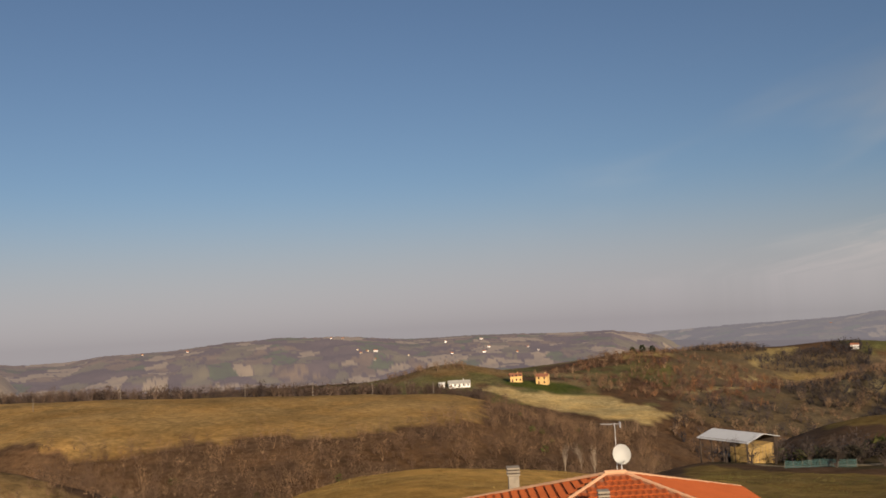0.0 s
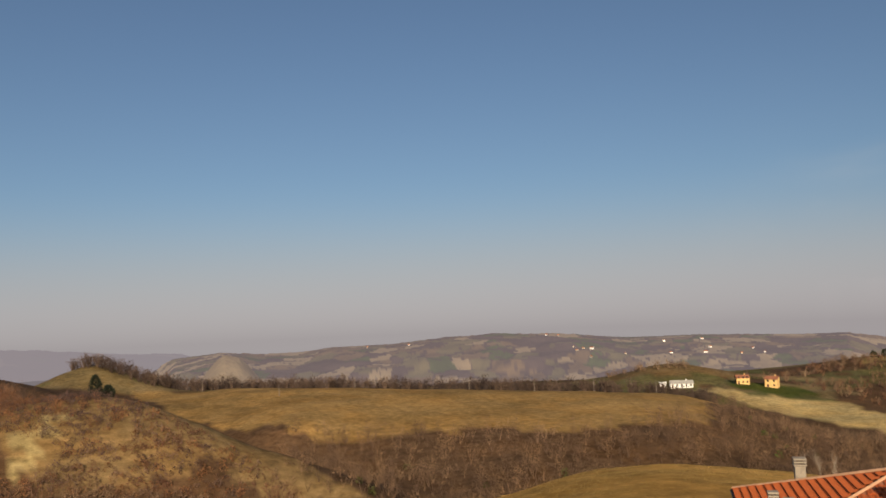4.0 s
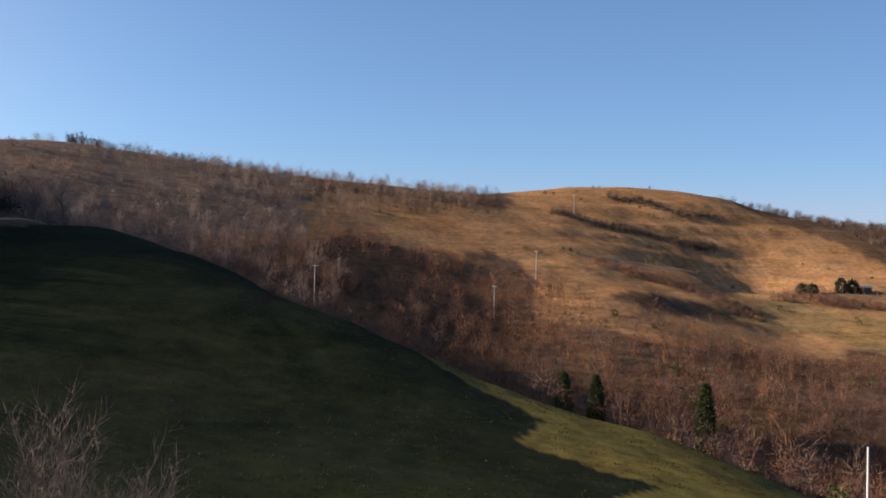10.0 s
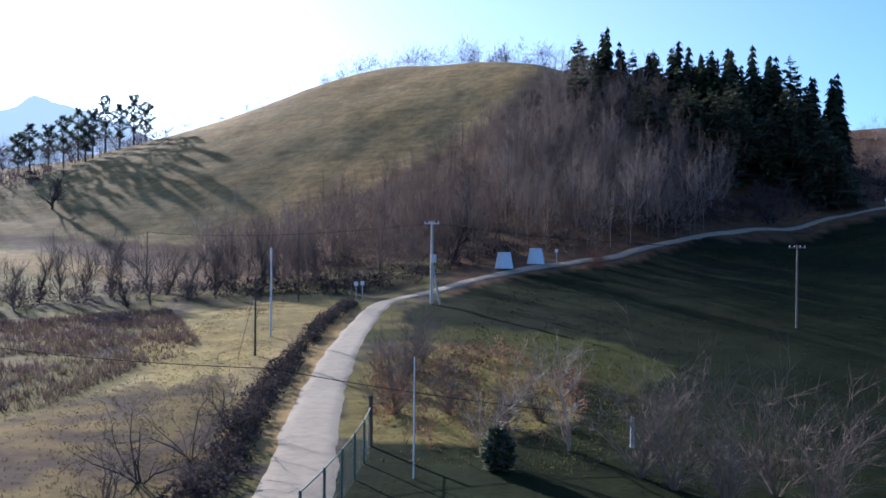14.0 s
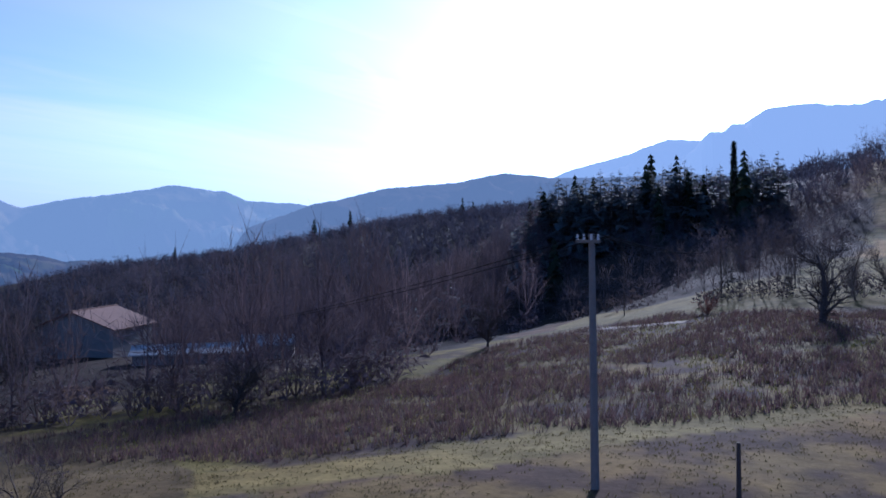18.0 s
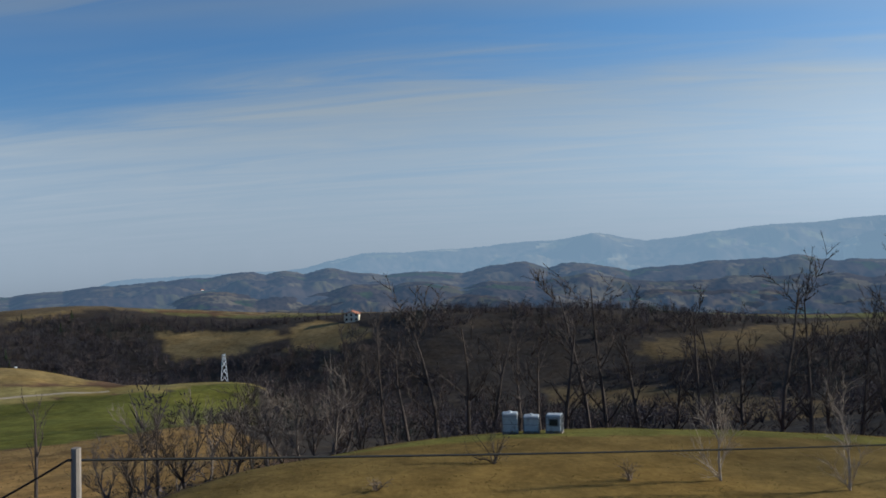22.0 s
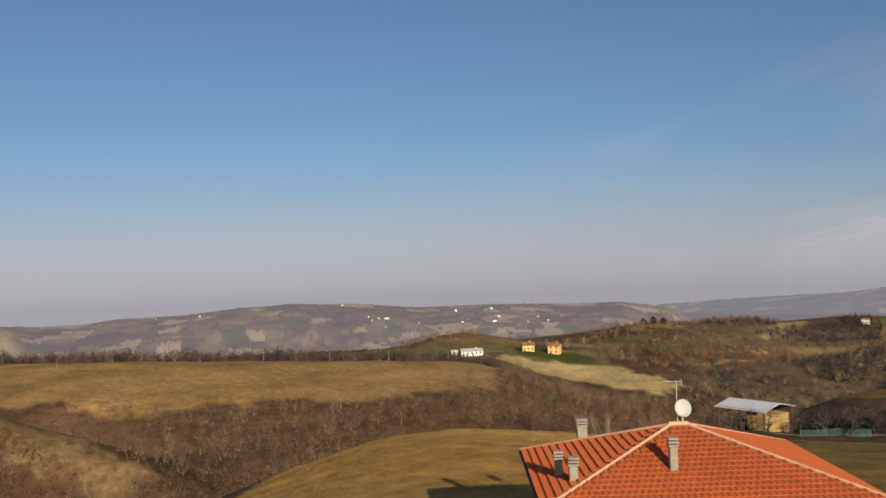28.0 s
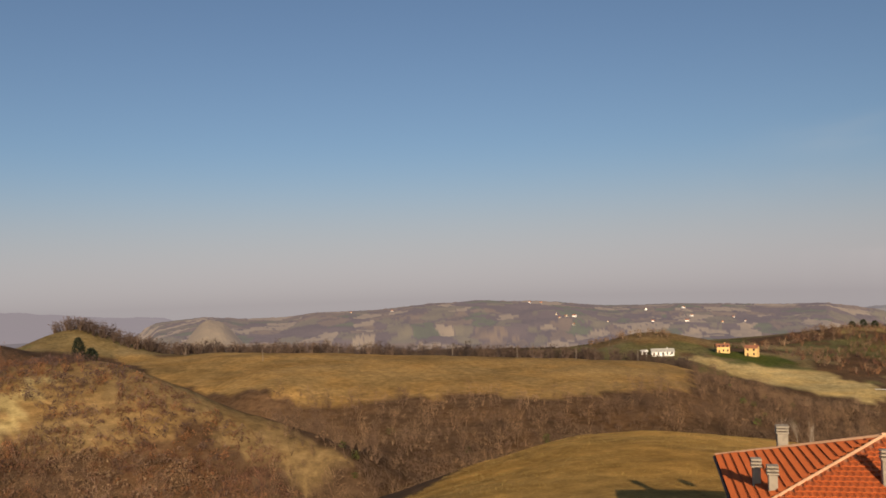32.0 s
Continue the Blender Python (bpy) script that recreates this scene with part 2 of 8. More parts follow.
# gravel lane and the slope beside it
land((170, 38, 1.2), (168.3, 58, 1.5), (167, 76, 2.4), (165, 92, 3.9), (157.8, 108, 6.2), (152, 122, 7.9), (145.3, 145, 11.5), (139.3, 165, 13.2), (132.2, 185, 16.8))
land((139.6, 93, 2.2), (128, 95, 0.5), (115, 90, -3), (100, 85, -6.5))
land((131, 195, 16), (127.7, 180, 15.3), (122, 160, 9.2), (117.6, 145, 3.7), (113.3, 135, 1), (108.7, 128, -3), (103, 120, -6.9), (94.7, 112, -9.7), (88.5, 105, -12), (84.6, 98, -13.2))
land((72, 95, -14), (60, 100, -16), (45, 105, -18), (30, 105, -18), (20, 95, -14.5))
# wooded valley
land((127, 240, 4), (120, 205, -8), (105, 185, -22), (90, 170, -28), (75, 170, -30), (60, 180, -32), (45, 190, -36), (30, 190, -40), (15, 215, -46), (0, 240, -50), (348, 290, -52))
# the big pasture hill across the valley
land((116, 250, 0), (104.8, 280, -5), (97, 300, 2.5), (87, 330, -9.6), (76.3, 330, -11.3), (67.7, 330, -12), (63, 345, -13))
land((89, 430, -1.3), (81, 430, -0.5), (76, 430, -5), (102, 345, 13))
land((92, 620, 64), (87.7, 570, 42), (84.1, 520, 26), (81, 480, 13), (78.9, 460, 8))
land((137, 400, 56), (132, 420, 61), (128, 450, 62), (120.7, 520, 62), (116, 560, 60), (106, 600, 57), (100.6, 640, 68), (95.5, 640, 67))
land((86, 700, 46), (82.7, 750, 42), (78, 800, 38), (74.4, 800, 37), (70.6, 800, 26), (67.4, 780, 10), (62.8, 760, -5), (57.6, 700, -14), (55.5, 600, -5), (51.9, 560, -11), (46.9, 460, -13.5), (41.2, 430, -14))
land((110, 800, 30), (90, 850, 25), (70, 1000, -10), (50, 900, -70), (40, 700, -70))
land((74.5, 520, 7), (69, 500, 2), (64.4, 430, -6.5))
land((60, 540, -6), (51.9, 470, -12), (49.4, 430, -14.8))
land((58.3, 430, -12.5), (53.7, 380, -19))
land((80, 250, -22), (65, 260, -25), (52, 280, -28))
# the bare clay spur
land((40.2, 330, -14.8), (34.7, 270, -13), (32.1, 255, -15), (28.3, 240, -22), (23, 225, -29.7), (19.4, 210, -35))
land((40, 235, -19), (37, 240, -17.5), (34.5, 245, -17)), land((40, 215, -27), (37, 220, -25), (33, 222, -25))
land((36, 340, -38), (30, 330, -42), (20, 295, -48))
# the broad brown field
land((23.5, 335, -34), (15.8, 325, -37.5), (10.4, 325, -36), (3.3, 325, -38), (359, 335, -37.7))
land((32.8, 520, -34.6), (26.9, 500, -33.5), (19.3, 470, -34.9), (12.1, 450, -36.3), (5, 450, -38.6), (359, 450, -40.5))
land((30, 620, -50), (15, 600, -55), (2, 600, -58))
land((37.8, 545, -31), (36.2, 560, -23), (34.9, 570, -20.5), (33.6, 565, -23), (31.8, 550, -31))
land((2.8, 720, -57), (0.6, 720, -48.5), (358.9, 720, -48.5), (357.2, 710, -52), (355.6, 705, -57))
# near knoll below the house
land((15.2, 85, -11.5), (12.3, 95, -11.8), (8.7, 105, -12), (5, 115, -12.4), (0, 120, -13.1), (353, 125, -14.5), (346, 130, -16.5))
# yellow houses, pale strip, wooded hillock
land((359, 640, -57), (354.5, 650, -57), (351.6, 605, -62), (346.8, 520, -64)), land((354.8, 545, -60), (350, 500, -63))
land((352.7, 800, -64), (349.9, 820, -56), (346.8, 850, -54), (343.6, 850, -66), (340, 820, -84), (338, 780, -98))
# orchard, shed, olive hill, farm
land((344, 182, -24.8), (340, 185, -25.5), (331, 175, -22.8), (324, 165, -19)), land((330, 110, -13.8), (338, 110, -14.5), (322, 110, -13))
land((336.5, 260, -29), (331.5, 270, -28.4), (326.7, 255, -28), (324.3, 240, -27))
land((342, 420, -80), (333, 430, -88), (322, 420, -74), (310, 480, -62))
land((338, 700, -74), (335, 720, -66), (331, 700, -68), (326, 680, -66), (321, 660, -59), (316, 640, -62))
land((338, 870, -98), (328, 880, -96), (319, 860, -88)), land((310, 560, -66), (303, 540, -66), (296, 520, -62))
land((329, 540, -84), (324, 520, -78)), land((309, 800, -44), (306, 800, -33), (302, 790, -32), (298.5, 720, -38))
land((319, 215, -22.5), (306.7, 235, -24.7), (291.7, 235, -24.3)), land((319.5, 150, -17), (305, 140, -17), (293.4, 150, -17.8))
land((317, 255, -24.5), (311.4, 330, -26.5), (307.7, 330, -26.5), (303.8, 330, -29.5), (300.3, 320, -34))
land((316, 70, -8.7), (304, 70, -8.7), (295, 68, -7.5))
# near grass knoll to the east
land((299, 38, -0.2), (291.9, 46, -0.9), (283, 52, -1.3), (275, 55, -1.5), (262, 60, -2.1), (253.6, 62, -2.5), (245, 64, -2.9))
land((298, 90, -12), (285, 90, -11), (265, 90, -10), (250, 88, -8))
land((290, 210, -34), (275, 210, -34), (258, 200, -28)), land((295, 400, -60), (280, 380, -55), (265, 350, -50))
land((269.5, 520, -30), (281, 520, -31), (289.5, 600, -40), (298.8, 700, -40), (306, 800, -38), (314, 850, -47))
# field to the south-east and its hedge
land((232.9, 66, -2.6), (225.2, 66, -2.4), (216.4, 75, -2.7), (212.5, 90, -2.3), (209.6, 98, -2), (204.2, 110, -1.2), (198.8, 105, 0.3), (191.1, 82, 2), (183.8, 95, 2.2), (180, 105, 2.5), (173.3, 110, 3.5), (166.5, 105, 4))
land((240, 150, -9), (232, 150, -9), (224, 130, -7)), land((245, 320, -32), (230, 300, -25), (215, 250, -14), (207, 190, -6))
land((236, 700, -14), (229.8, 680, -9), (223.4, 660, 2), (220, 650, 11), (216.6, 640, 18), (212.4, 620, 22))
land((207, 230, 8), (200, 230, 10), (193, 230, 13)), land((186, 150, 6), (195, 150, 4))
# the big tilled field and the fir wood
land((185.8, 210, 13), (180, 190, 10.3), (175, 175, 8.2), (171.2, 180, 12.8), (165.9, 190, 22.6), (160.5, 205, 32.6), (154, 240, 55))
land((187, 330, 33), (179, 370, 45), (173.1, 390, 61), (168, 390, 75), (162.7, 370, 79.5), (154, 310, 69.5))
land((152, 240, 48), (145, 225, 39.6), (139.4, 215, 34.5), (136, 215, 26))
land((200, 420, 25), (186, 480, 30), (168, 520, 60), (150, 480, 55)), land((148, 330, 55), (140, 300, 36))
# out to the far hills
land((342, 1050, -66), (335.7, 1100, -65), (327, 1100, -60), (320, 1100, -60), (312.5, 1100, -62))
land((300, 1250, -75), (280, 1200, -90), (260, 1200, -95), (240, 1200, -80), (215, 1200, 0), (190, 1200, 20), (160, 1200, 20), (130, 1200, 20), (95, 1250, -10), (60, 1250, -90), (30, 1250, -110), (0, 1250, -110), (330, 1300, -95))

NA, NR, R0, R1 = 800, 296, 5.0, 1400.0


def rbf_land():
    pts = []
    for ln in LINES:
        for (a0, r0, z0), (a1, r1, z1) in zip(ln, ln[1:]):
            da = (a1 - a0 + 180) % 360 - 180
            n = max(1, int(abs(da) / 5))
            pts += [(a0 + da * k / n, r0 + (r1 - r0) * k / n, z0 + (z1 - z0) * k / n) for k in range(n)]
        pts.append(ln[-1])
    p = np.array(pts, float)

    def place(a, r):
        a = np.radians(a)
        return np.stack([np.cos(a), np.sin(a), np.log(r) * 0.62], -1)

    c = place(p[:, 0], p[:, 1])
    d = np.sqrt(((c[:, None] - c[None]) ** 2).sum(-1) + 0.03 ** 2)
    n = len(p)
    m = np.zeros((n + 1, n + 1))
    m[:n, :n] = d - 0.004 * np.eye(n)
    m[:n, n] = m[n, :n] = 1
    wts = np.linalg.solve(m, np.r_[p[:, 2], 0])
    az = np.arange(NA) * 360.0 / NA
    rr = R0 * (R1 / R0) ** (np.arange(NR) / (NR - 1))
    out = np.zeros((NR, NA))
    for i in range(NR):
        q = place(az, np.full(NA, rr[i]))
        dd = ((q ** 2).sum(1)[:, None] + (c ** 2).sum(1)[None] - 2 * q @ c.T).clip(0)
        out[i] = np.sqrt(dd + 0.03 ** 2) @ wts[:n] + wts[n]
    return az, rr, out


AZ, RR, ZZ = rbf_land()
GX = -np.sin(np.radians(AZ))[None] * RR[:, None]
GY = np.cos(np.radians(AZ))[None] * RR[:, None]
# sheep-trodden terraces on the pasture hill
TERR = np.clip(1 - np.abs(AZ - 92) / 14, 0, 1)[None] * np.clip((RR - 300) / 60, 0, 1)[:, None] * np.clip((680 - RR) / 60, 0, 1)[:, None]
ZZ += TERR ** 0.5 * (0.7 + 1.2 * fractal(GX / 120, GY / 120, 79, 2)) * np.sin(ZZ * 0.75 + 5 * fractal(GX / 90, GY / 90, 77, 3))
# small knolls and folds on the farm hills
KNOLL = np.clip(1 - np.abs(AZ - 323) / 23, 0, 0.5)[None] * 2 * np.clip((RR - 560) / 80, 0, 1)[:, None] * np.clip((1060 - RR) / 60, 0, 1)[:, None]
ZZ += KNOLL * 15 * fractal(GX / 100, GY / 100, 91, 3)
ZZ += fractal(GX / 60, GY / 60, 3) * np.clip(RR / 180, 0.1, 2.2)[:, None] + fractal(GX / 7, GY / 7, 8, 3) * np.clip(RR / 300, 0.10, 0.5)[:, None]


def ground_z(x, y):
    """Height of the land at x, y (arrays or numbers)."""
    x, y = np.asarray(x, float), np.asarray(y, float)
    r = np.clip(np.hypot(x, y), R0, R1 * 0.999)
    fi = np.log(r / R0) / math.log(R1 / R0) * (NR - 1)
    fa = (np.degrees(np.arctan2(-x, y)) % 360) * NA / 360
    i, j = np.minimum(fi.astype(int), NR - 2), fa.astype(int) % NA
    u, v, j2 = fi - i, fa - np.floor(fa), (j + 1) % NA
    return (ZZ[i, j] * (1 - v) + ZZ[i, j2] * v) * (1 - u) + (ZZ[i + 1, j] * (1 - v) + ZZ[i + 1, j2] * v) * u


def on_ground(az, r, dz=0.0):
    p = heading(az, r)
    return Vector((p.x, p.y, float(ground_z(p.x, p.y)) + dz))


def inside(az, r, poly):
    """Which of the points lie in a plot, given by heading and distance of its corners."""
    c = poly[0][0]
    a = (np.asarray(az) - c + 180) % 360 - 180
    lr = np.log(r)
    px = [((p[0] - c + 180) % 360 - 180) for p in poly]
    py = [math.log(p[1]) for p in poly]
    res = np.zeros(np.shape(a), bool)
    for k in range(len(px)):
        x0, y0, x1, y1 = px[k - 1], py[k - 1], px[k], py[k]
        if y0 != y1:
            res ^= ((y0 > lr) != (y1 > lr)) & (a < (x1 - x0) * (lr - y0) / (y1 - y0) + x0)
    return res
# ------------------------------------------------------------------ what grows or lies on the land
FIELD, SOIL = (0.080, 0.064, 0.030), (0.062, 0.047, 0.035)
LITTER, DRY, BROWN, GREEN, OLIVE = (0.098, 0.060, 0.036), (0.270, 0.180, 0.072), (0.285, 0.180, 0.072), (0.086, 0.086, 0.020), (0.182, 0.122, 0.042)
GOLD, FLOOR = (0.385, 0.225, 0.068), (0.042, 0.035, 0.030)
# the slope's green is taken near black to hold the wood's shade
PALE, WEEDS, SHADEGREEN, CLAY, TILLED, PASTURE = (0.41, 0.305, 0.140), (0.060, 0.041, 0.035), (0.013, 0.017, 0.006), (0.34, 0.275, 0.14), (0.225, 0.160, 0.070), (0.270, 0.148, 0.068)
PINKISH, STUBBLE = (0.235, 0.145, 0.096), (0.190, 0.136, 0.062)
PLOTS = [
    # fields of the north-eastern farm hills
    (PINKISH, [(334.7, 900), (334.5, 962), (333.7, 1010), (331.6, 1060), (330.0, 1060), (329.8, 1027), (331.6, 997), (332.5, 948), (334.5, 687)]),
    (STUBBLE, [(330.3, 1060), (327.7, 1060), (327.5, 1036), (325.5, 994), (328.5, 951), (330.7, 982)]),
    (STUBBLE, [(331.7, 680), (328.6, 932), (325.2, 645), (325.4, 605), (328.3, 616), (331.7, 655)]),
    ((0.215, 0.165, 0.075), [(323.8, 974), (320.2, 970), (317.0, 822), (320.9, 622), (322.5, 654), (323.7, 942)]),
    (STUBBLE, [(340.2, 902), (335.4, 959), (335.0, 940), (340.1, 880)]),
    ((0.24, 0.185, 0.085), [(341.6, 943), (339.3, 1060), (338.2, 1070), (338.6, 1040), (341.3, 911)]),
    (STUBBLE, [(324.5, 1050), (319.8, 1060), (320.5, 1010), (324.1, 1006)]),
    (PINKISH, [(316.8, 979), (312.8, 810), (312.4, 749), (314.1, 736), (316.5, 916)]),
    (PINKISH, [(312.0, 735), (311.0, 785), (307.4, 716), (308.1, 679), (311.4, 693)]),
    (STUBBLE, [(305.5, 760), (302, 760), (301, 735), (303, 738)]),
    (CLAY, [(336.8, 645), (336.1, 676), (335.8, 651), (336.3, 616)]),
    (CLAY, [(335.0, 650), (334.1, 681), (333.7, 645), (334.5, 631)]),
    (CLAY, [(343.3, 761), (341.1, 822), (341.1, 804), (343.3, 735)]),
    (CLAY, [(345.4, 634), (341.9, 684), (341.9, 661), (345.4, 622)]),
    ((0.24, 0.18, 0.08), [(348.9, 860), (345.7, 860), (346.8, 808), (348.9, 797)]),
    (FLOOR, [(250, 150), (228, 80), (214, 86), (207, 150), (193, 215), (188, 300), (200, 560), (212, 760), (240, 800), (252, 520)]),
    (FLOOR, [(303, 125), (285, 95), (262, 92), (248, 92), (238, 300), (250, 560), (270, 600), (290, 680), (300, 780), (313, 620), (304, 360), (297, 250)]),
    (FIELD, [(246, 80), (205, 120), (160, 125), (165, 20), (246, 20)]),
    # big pasture hill and its fields
    (PASTURE, [(101, 300), (97, 310), (87, 345), (80, 350), (79, 455), (84, 520), (92, 625), (96, 660), (104, 620), (104, 420), (103, 330)]),
    (PASTURE, [(117, 330), (103, 350), (103, 450), (110, 440), (116, 420)]),
    ((0.225, 0.150, 0.062), [(74.5, 525), (69, 505), (64.4, 435), (66, 385), (72, 390), (76, 430)]),
    ((0.205, 0.132, 0.058), [(80, 300), (66, 300), (66, 345), (79, 360), (90, 380), (91, 330)]),
    (PASTURE, [(119.7, 346), (114.2, 408), (109.9, 411), (109.9, 376), (114.1, 331), (119.0, 303)]),
    (PASTURE, [(102.6, 325), (97.3, 302), (94.7, 298), (91.1, 310), (86.1, 333), (83.3, 326), (84, 300), (86.1, 282), (91.5, 272), (96.8, 264), (102.5, 276)]),
    ((0.245, 0.160, 0.070), [(74.9, 354), (72.7, 368), (68.6, 330), (69.6, 303), (73.2, 316)]),
    (BROWN, [(60.5, 570), (52, 500), (49, 435), (53.5, 375), (58.5, 425), (60.5, 500)]),
    (DRY, [(56, 620), (51, 560), (48, 470), (50, 450), (55, 540)]),
    ((0.215, 0.142, 0.066), [(40.5, 348), (34.5, 282), (28, 250), (19, 214), (21.5, 205), (28, 224), (34, 218), (38, 214), (41, 255)]),
    (CLAY, [(38.2, 248), (36.2, 252), (35.6, 246), (37.6, 241)]),
    (CLAY, [(38.9, 238), (36.3, 240), (36.6, 236), (38.8, 231)]),
    (CLAY, [(39.4, 228), (37.4, 232), (37.8, 227), (39.2, 222)]),
    (BROWN, [(33, 530), (20, 480), (12, 455), (357, 460), (357.5, 345), (3, 325), (9, 318), (16, 325), (24, 335), (30, 400)]),
    ((0.17, 0.125, 0.060), [(37, 560), (34.9, 575), (32.5, 560), (32.5, 520), (35, 500), (37, 515)]),
    ((0.165, 0.112, 0.056), [(3.5, 760), (3.5, 690), (359, 668), (355.4, 690), (355.4, 760)]),
    (GOLD, [(24, 60), (16, 84), (12.3, 97), (5, 118), (353, 130), (340, 135), (336, 60), (350, 20), (10, 20)]),
    ((0.070, 0.085, 0.022), [(356.3, 652), (352.3, 652), (351.0, 622), (353, 606), (355.6, 622)]),
    (PALE, [(357.5, 640), (355, 605), (350, 600), (346, 525), (347.5, 490), (353, 530), (357, 600)]),
    (OLIVE, [(338, 240), (337, 270), (331, 285), (325, 265), (323, 240), (324, 215), (332, 220)]),
    # orchard ground, darkened to stand for the shadow lying on it
    ((0.062, 0.050, 0.028), [(344, 196), (334, 200), (324, 196), (324, 176), (331, 166), (338, 166), (344, 172)]),
    (OLIVE, [(345, 165), (324, 150), (320, 110), (322, 50), (335, 48), (345, 110)]),
    ((0.210, 0.168, 0.050), [(334, 108), (325, 100), (323, 148), (330, 160)]),
    (GREEN, [(319.5, 214), (306.7, 236), (291.3, 236), (290, 170), (293, 151), (305, 141), (320, 151)]),
    ((0.185, 0.118, 0.046), [(320, 150), (305, 140), (293, 150), (290, 100), (297, 75), (305, 60), (318, 60), (321, 110)]),
    ((0.180, 0.128, 0.052), [(314, 300), (311, 335), (304, 340), (299.5, 330), (301, 270), (310, 255)]),
    ((0.140, 0.094, 0.030), [(303, 20), (299, 40), (284, 53), (262, 61), (245, 66), (236, 60), (238, 20)]),
    ((0.135, 0.122, 0.030), [(288, 48), (275, 54), (262, 59), (248, 62), (240, 60), (243, 55), (262, 52), (278, 47)]),
    (WEEDS, [(238, 62), (225, 68), (216, 78), (210, 100), (200, 112), (190, 90), (178, 100), (178, 60), (200, 42), (225, 40), (238, 48)]),
    (FIELD, [(238, 46), (225, 38), (205, 36), (190, 46), (175, 62), (168, 100), (174, 108), (172, 60), (176, 42), (190, 30), (210, 22), (238, 22)]),
    ((0.235, 0.175, 0.080), [(184, 50), (180, 72), (172, 106), (167.5, 100), (169.5, 70), (172.5, 48), (178, 40)]),
    ((0.140, 0.115, 0.042), [(207, 112), (203.5, 185), (196, 195), (188, 200), (182, 160), (182, 118), (190, 98), (198, 104)]),
    (SOIL, [(226, 34), (214, 34), (204, 37), (192, 43), (181.7, 52), (175, 62), (173, 44), (180, 22), (226, 18)]),
    ((0.135, 0.108, 0.040), [(232, 39), (216.7, 39), (202.7, 43), (188.5, 52), (174, 84), (172.5, 76), (181.7, 52), (192, 43), (204, 37), (214, 34), (232, 34)]),
    (SOIL, [(196, 32), (187, 42), (177, 46), (173, 40), (178, 24), (200, 18)]),
    (OLIVE, [(190, 150), (180, 130), (181, 160), (188, 185)]),
    (TILLED, [(188, 205), (180, 188), (175, 173), (171, 178), (165.5, 188), (160, 203), (153.5, 238), (151.5, 300), (160, 400), (180, 410), (190, 370)]),
    # shaded grass: the shade is in the plot colour
    (SHADEGREEN, [(170, 24), (166, 50), (150, 60), (120, 52), (95, 40), (100, 16), (150, 16)]),
    # sunlit patch of the bank, painted lighter than the shaded grass
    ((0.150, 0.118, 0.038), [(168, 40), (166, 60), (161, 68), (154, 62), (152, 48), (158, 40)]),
    # the slope below the lane, painted as lying in shade
    (SHADEGREEN, [(164, 84), (157, 104), (145, 142), (132, 182), (128, 190), (122, 165), (113, 138), (103, 123), (88, 106), (80, 98), (78, 60), (100, 42), (125, 50), (140, 52), (152, 64), (162, 74)]),
    # sunlit end of the slope, painted as a lighter plot
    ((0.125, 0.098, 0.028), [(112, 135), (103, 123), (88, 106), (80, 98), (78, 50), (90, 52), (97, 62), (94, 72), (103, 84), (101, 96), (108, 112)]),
    (DRY, [(176, 40), (171, 60), (168, 100), (167, 70), (170, 36)]),
    ((0.20, 0.160, 0.060), [(320.5, 240), (306, 258), (296, 262), (291, 255), (291, 236), (306.7, 237), (319.5, 215), (322, 225)]),
    ((0.045, 0.048, 0.014), [(166, 78), (157.5, 77), (150, 72), (146, 66), (149, 56), (154, 62), (160, 69), (166, 72)]),
    ((0.215, 0.165, 0.062), [(180, 76), (176, 94), (169.5, 101), (167.3, 98), (170.2, 82), (172.2, 64), (178, 52)]),
    ((0.088, 0.068, 0.036), [(243, 30), (247, 40), (245, 50), (250, 62), (238, 66), (230, 40), (232, 22), (240, 22)]),
    (STUBBLE, [(289.3, 586), (287.5, 610), (284.8, 545), (283.9, 495), (286.4, 487), (289.3, 522)]),
    ((0.095, 0.070, 0.038), [(273.3, 380), (268.4, 375), (261.5, 345), (255.4, 262), (255.5, 200), (261.6, 214), (268.4, 319), (273.3, 355)]),
    (STUBBLE, [(297.4, 653), (294.3, 640), (290.4, 592), (289.7, 553), (292.5, 545), (296.3, 566)]),
    ((0.100, 0.074, 0.040), [(267.3, 435), (260.9, 492), (253.3, 572), (253.3, 475), (261.6, 417), (266.7, 406)]),
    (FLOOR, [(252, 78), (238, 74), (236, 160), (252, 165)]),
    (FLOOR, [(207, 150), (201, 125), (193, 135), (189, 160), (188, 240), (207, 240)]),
    ((0.150, 0.105, 0.074), [(134, 205), (122, 205), (117, 330), (117, 560), (136, 420)]),
]


WOODED = None


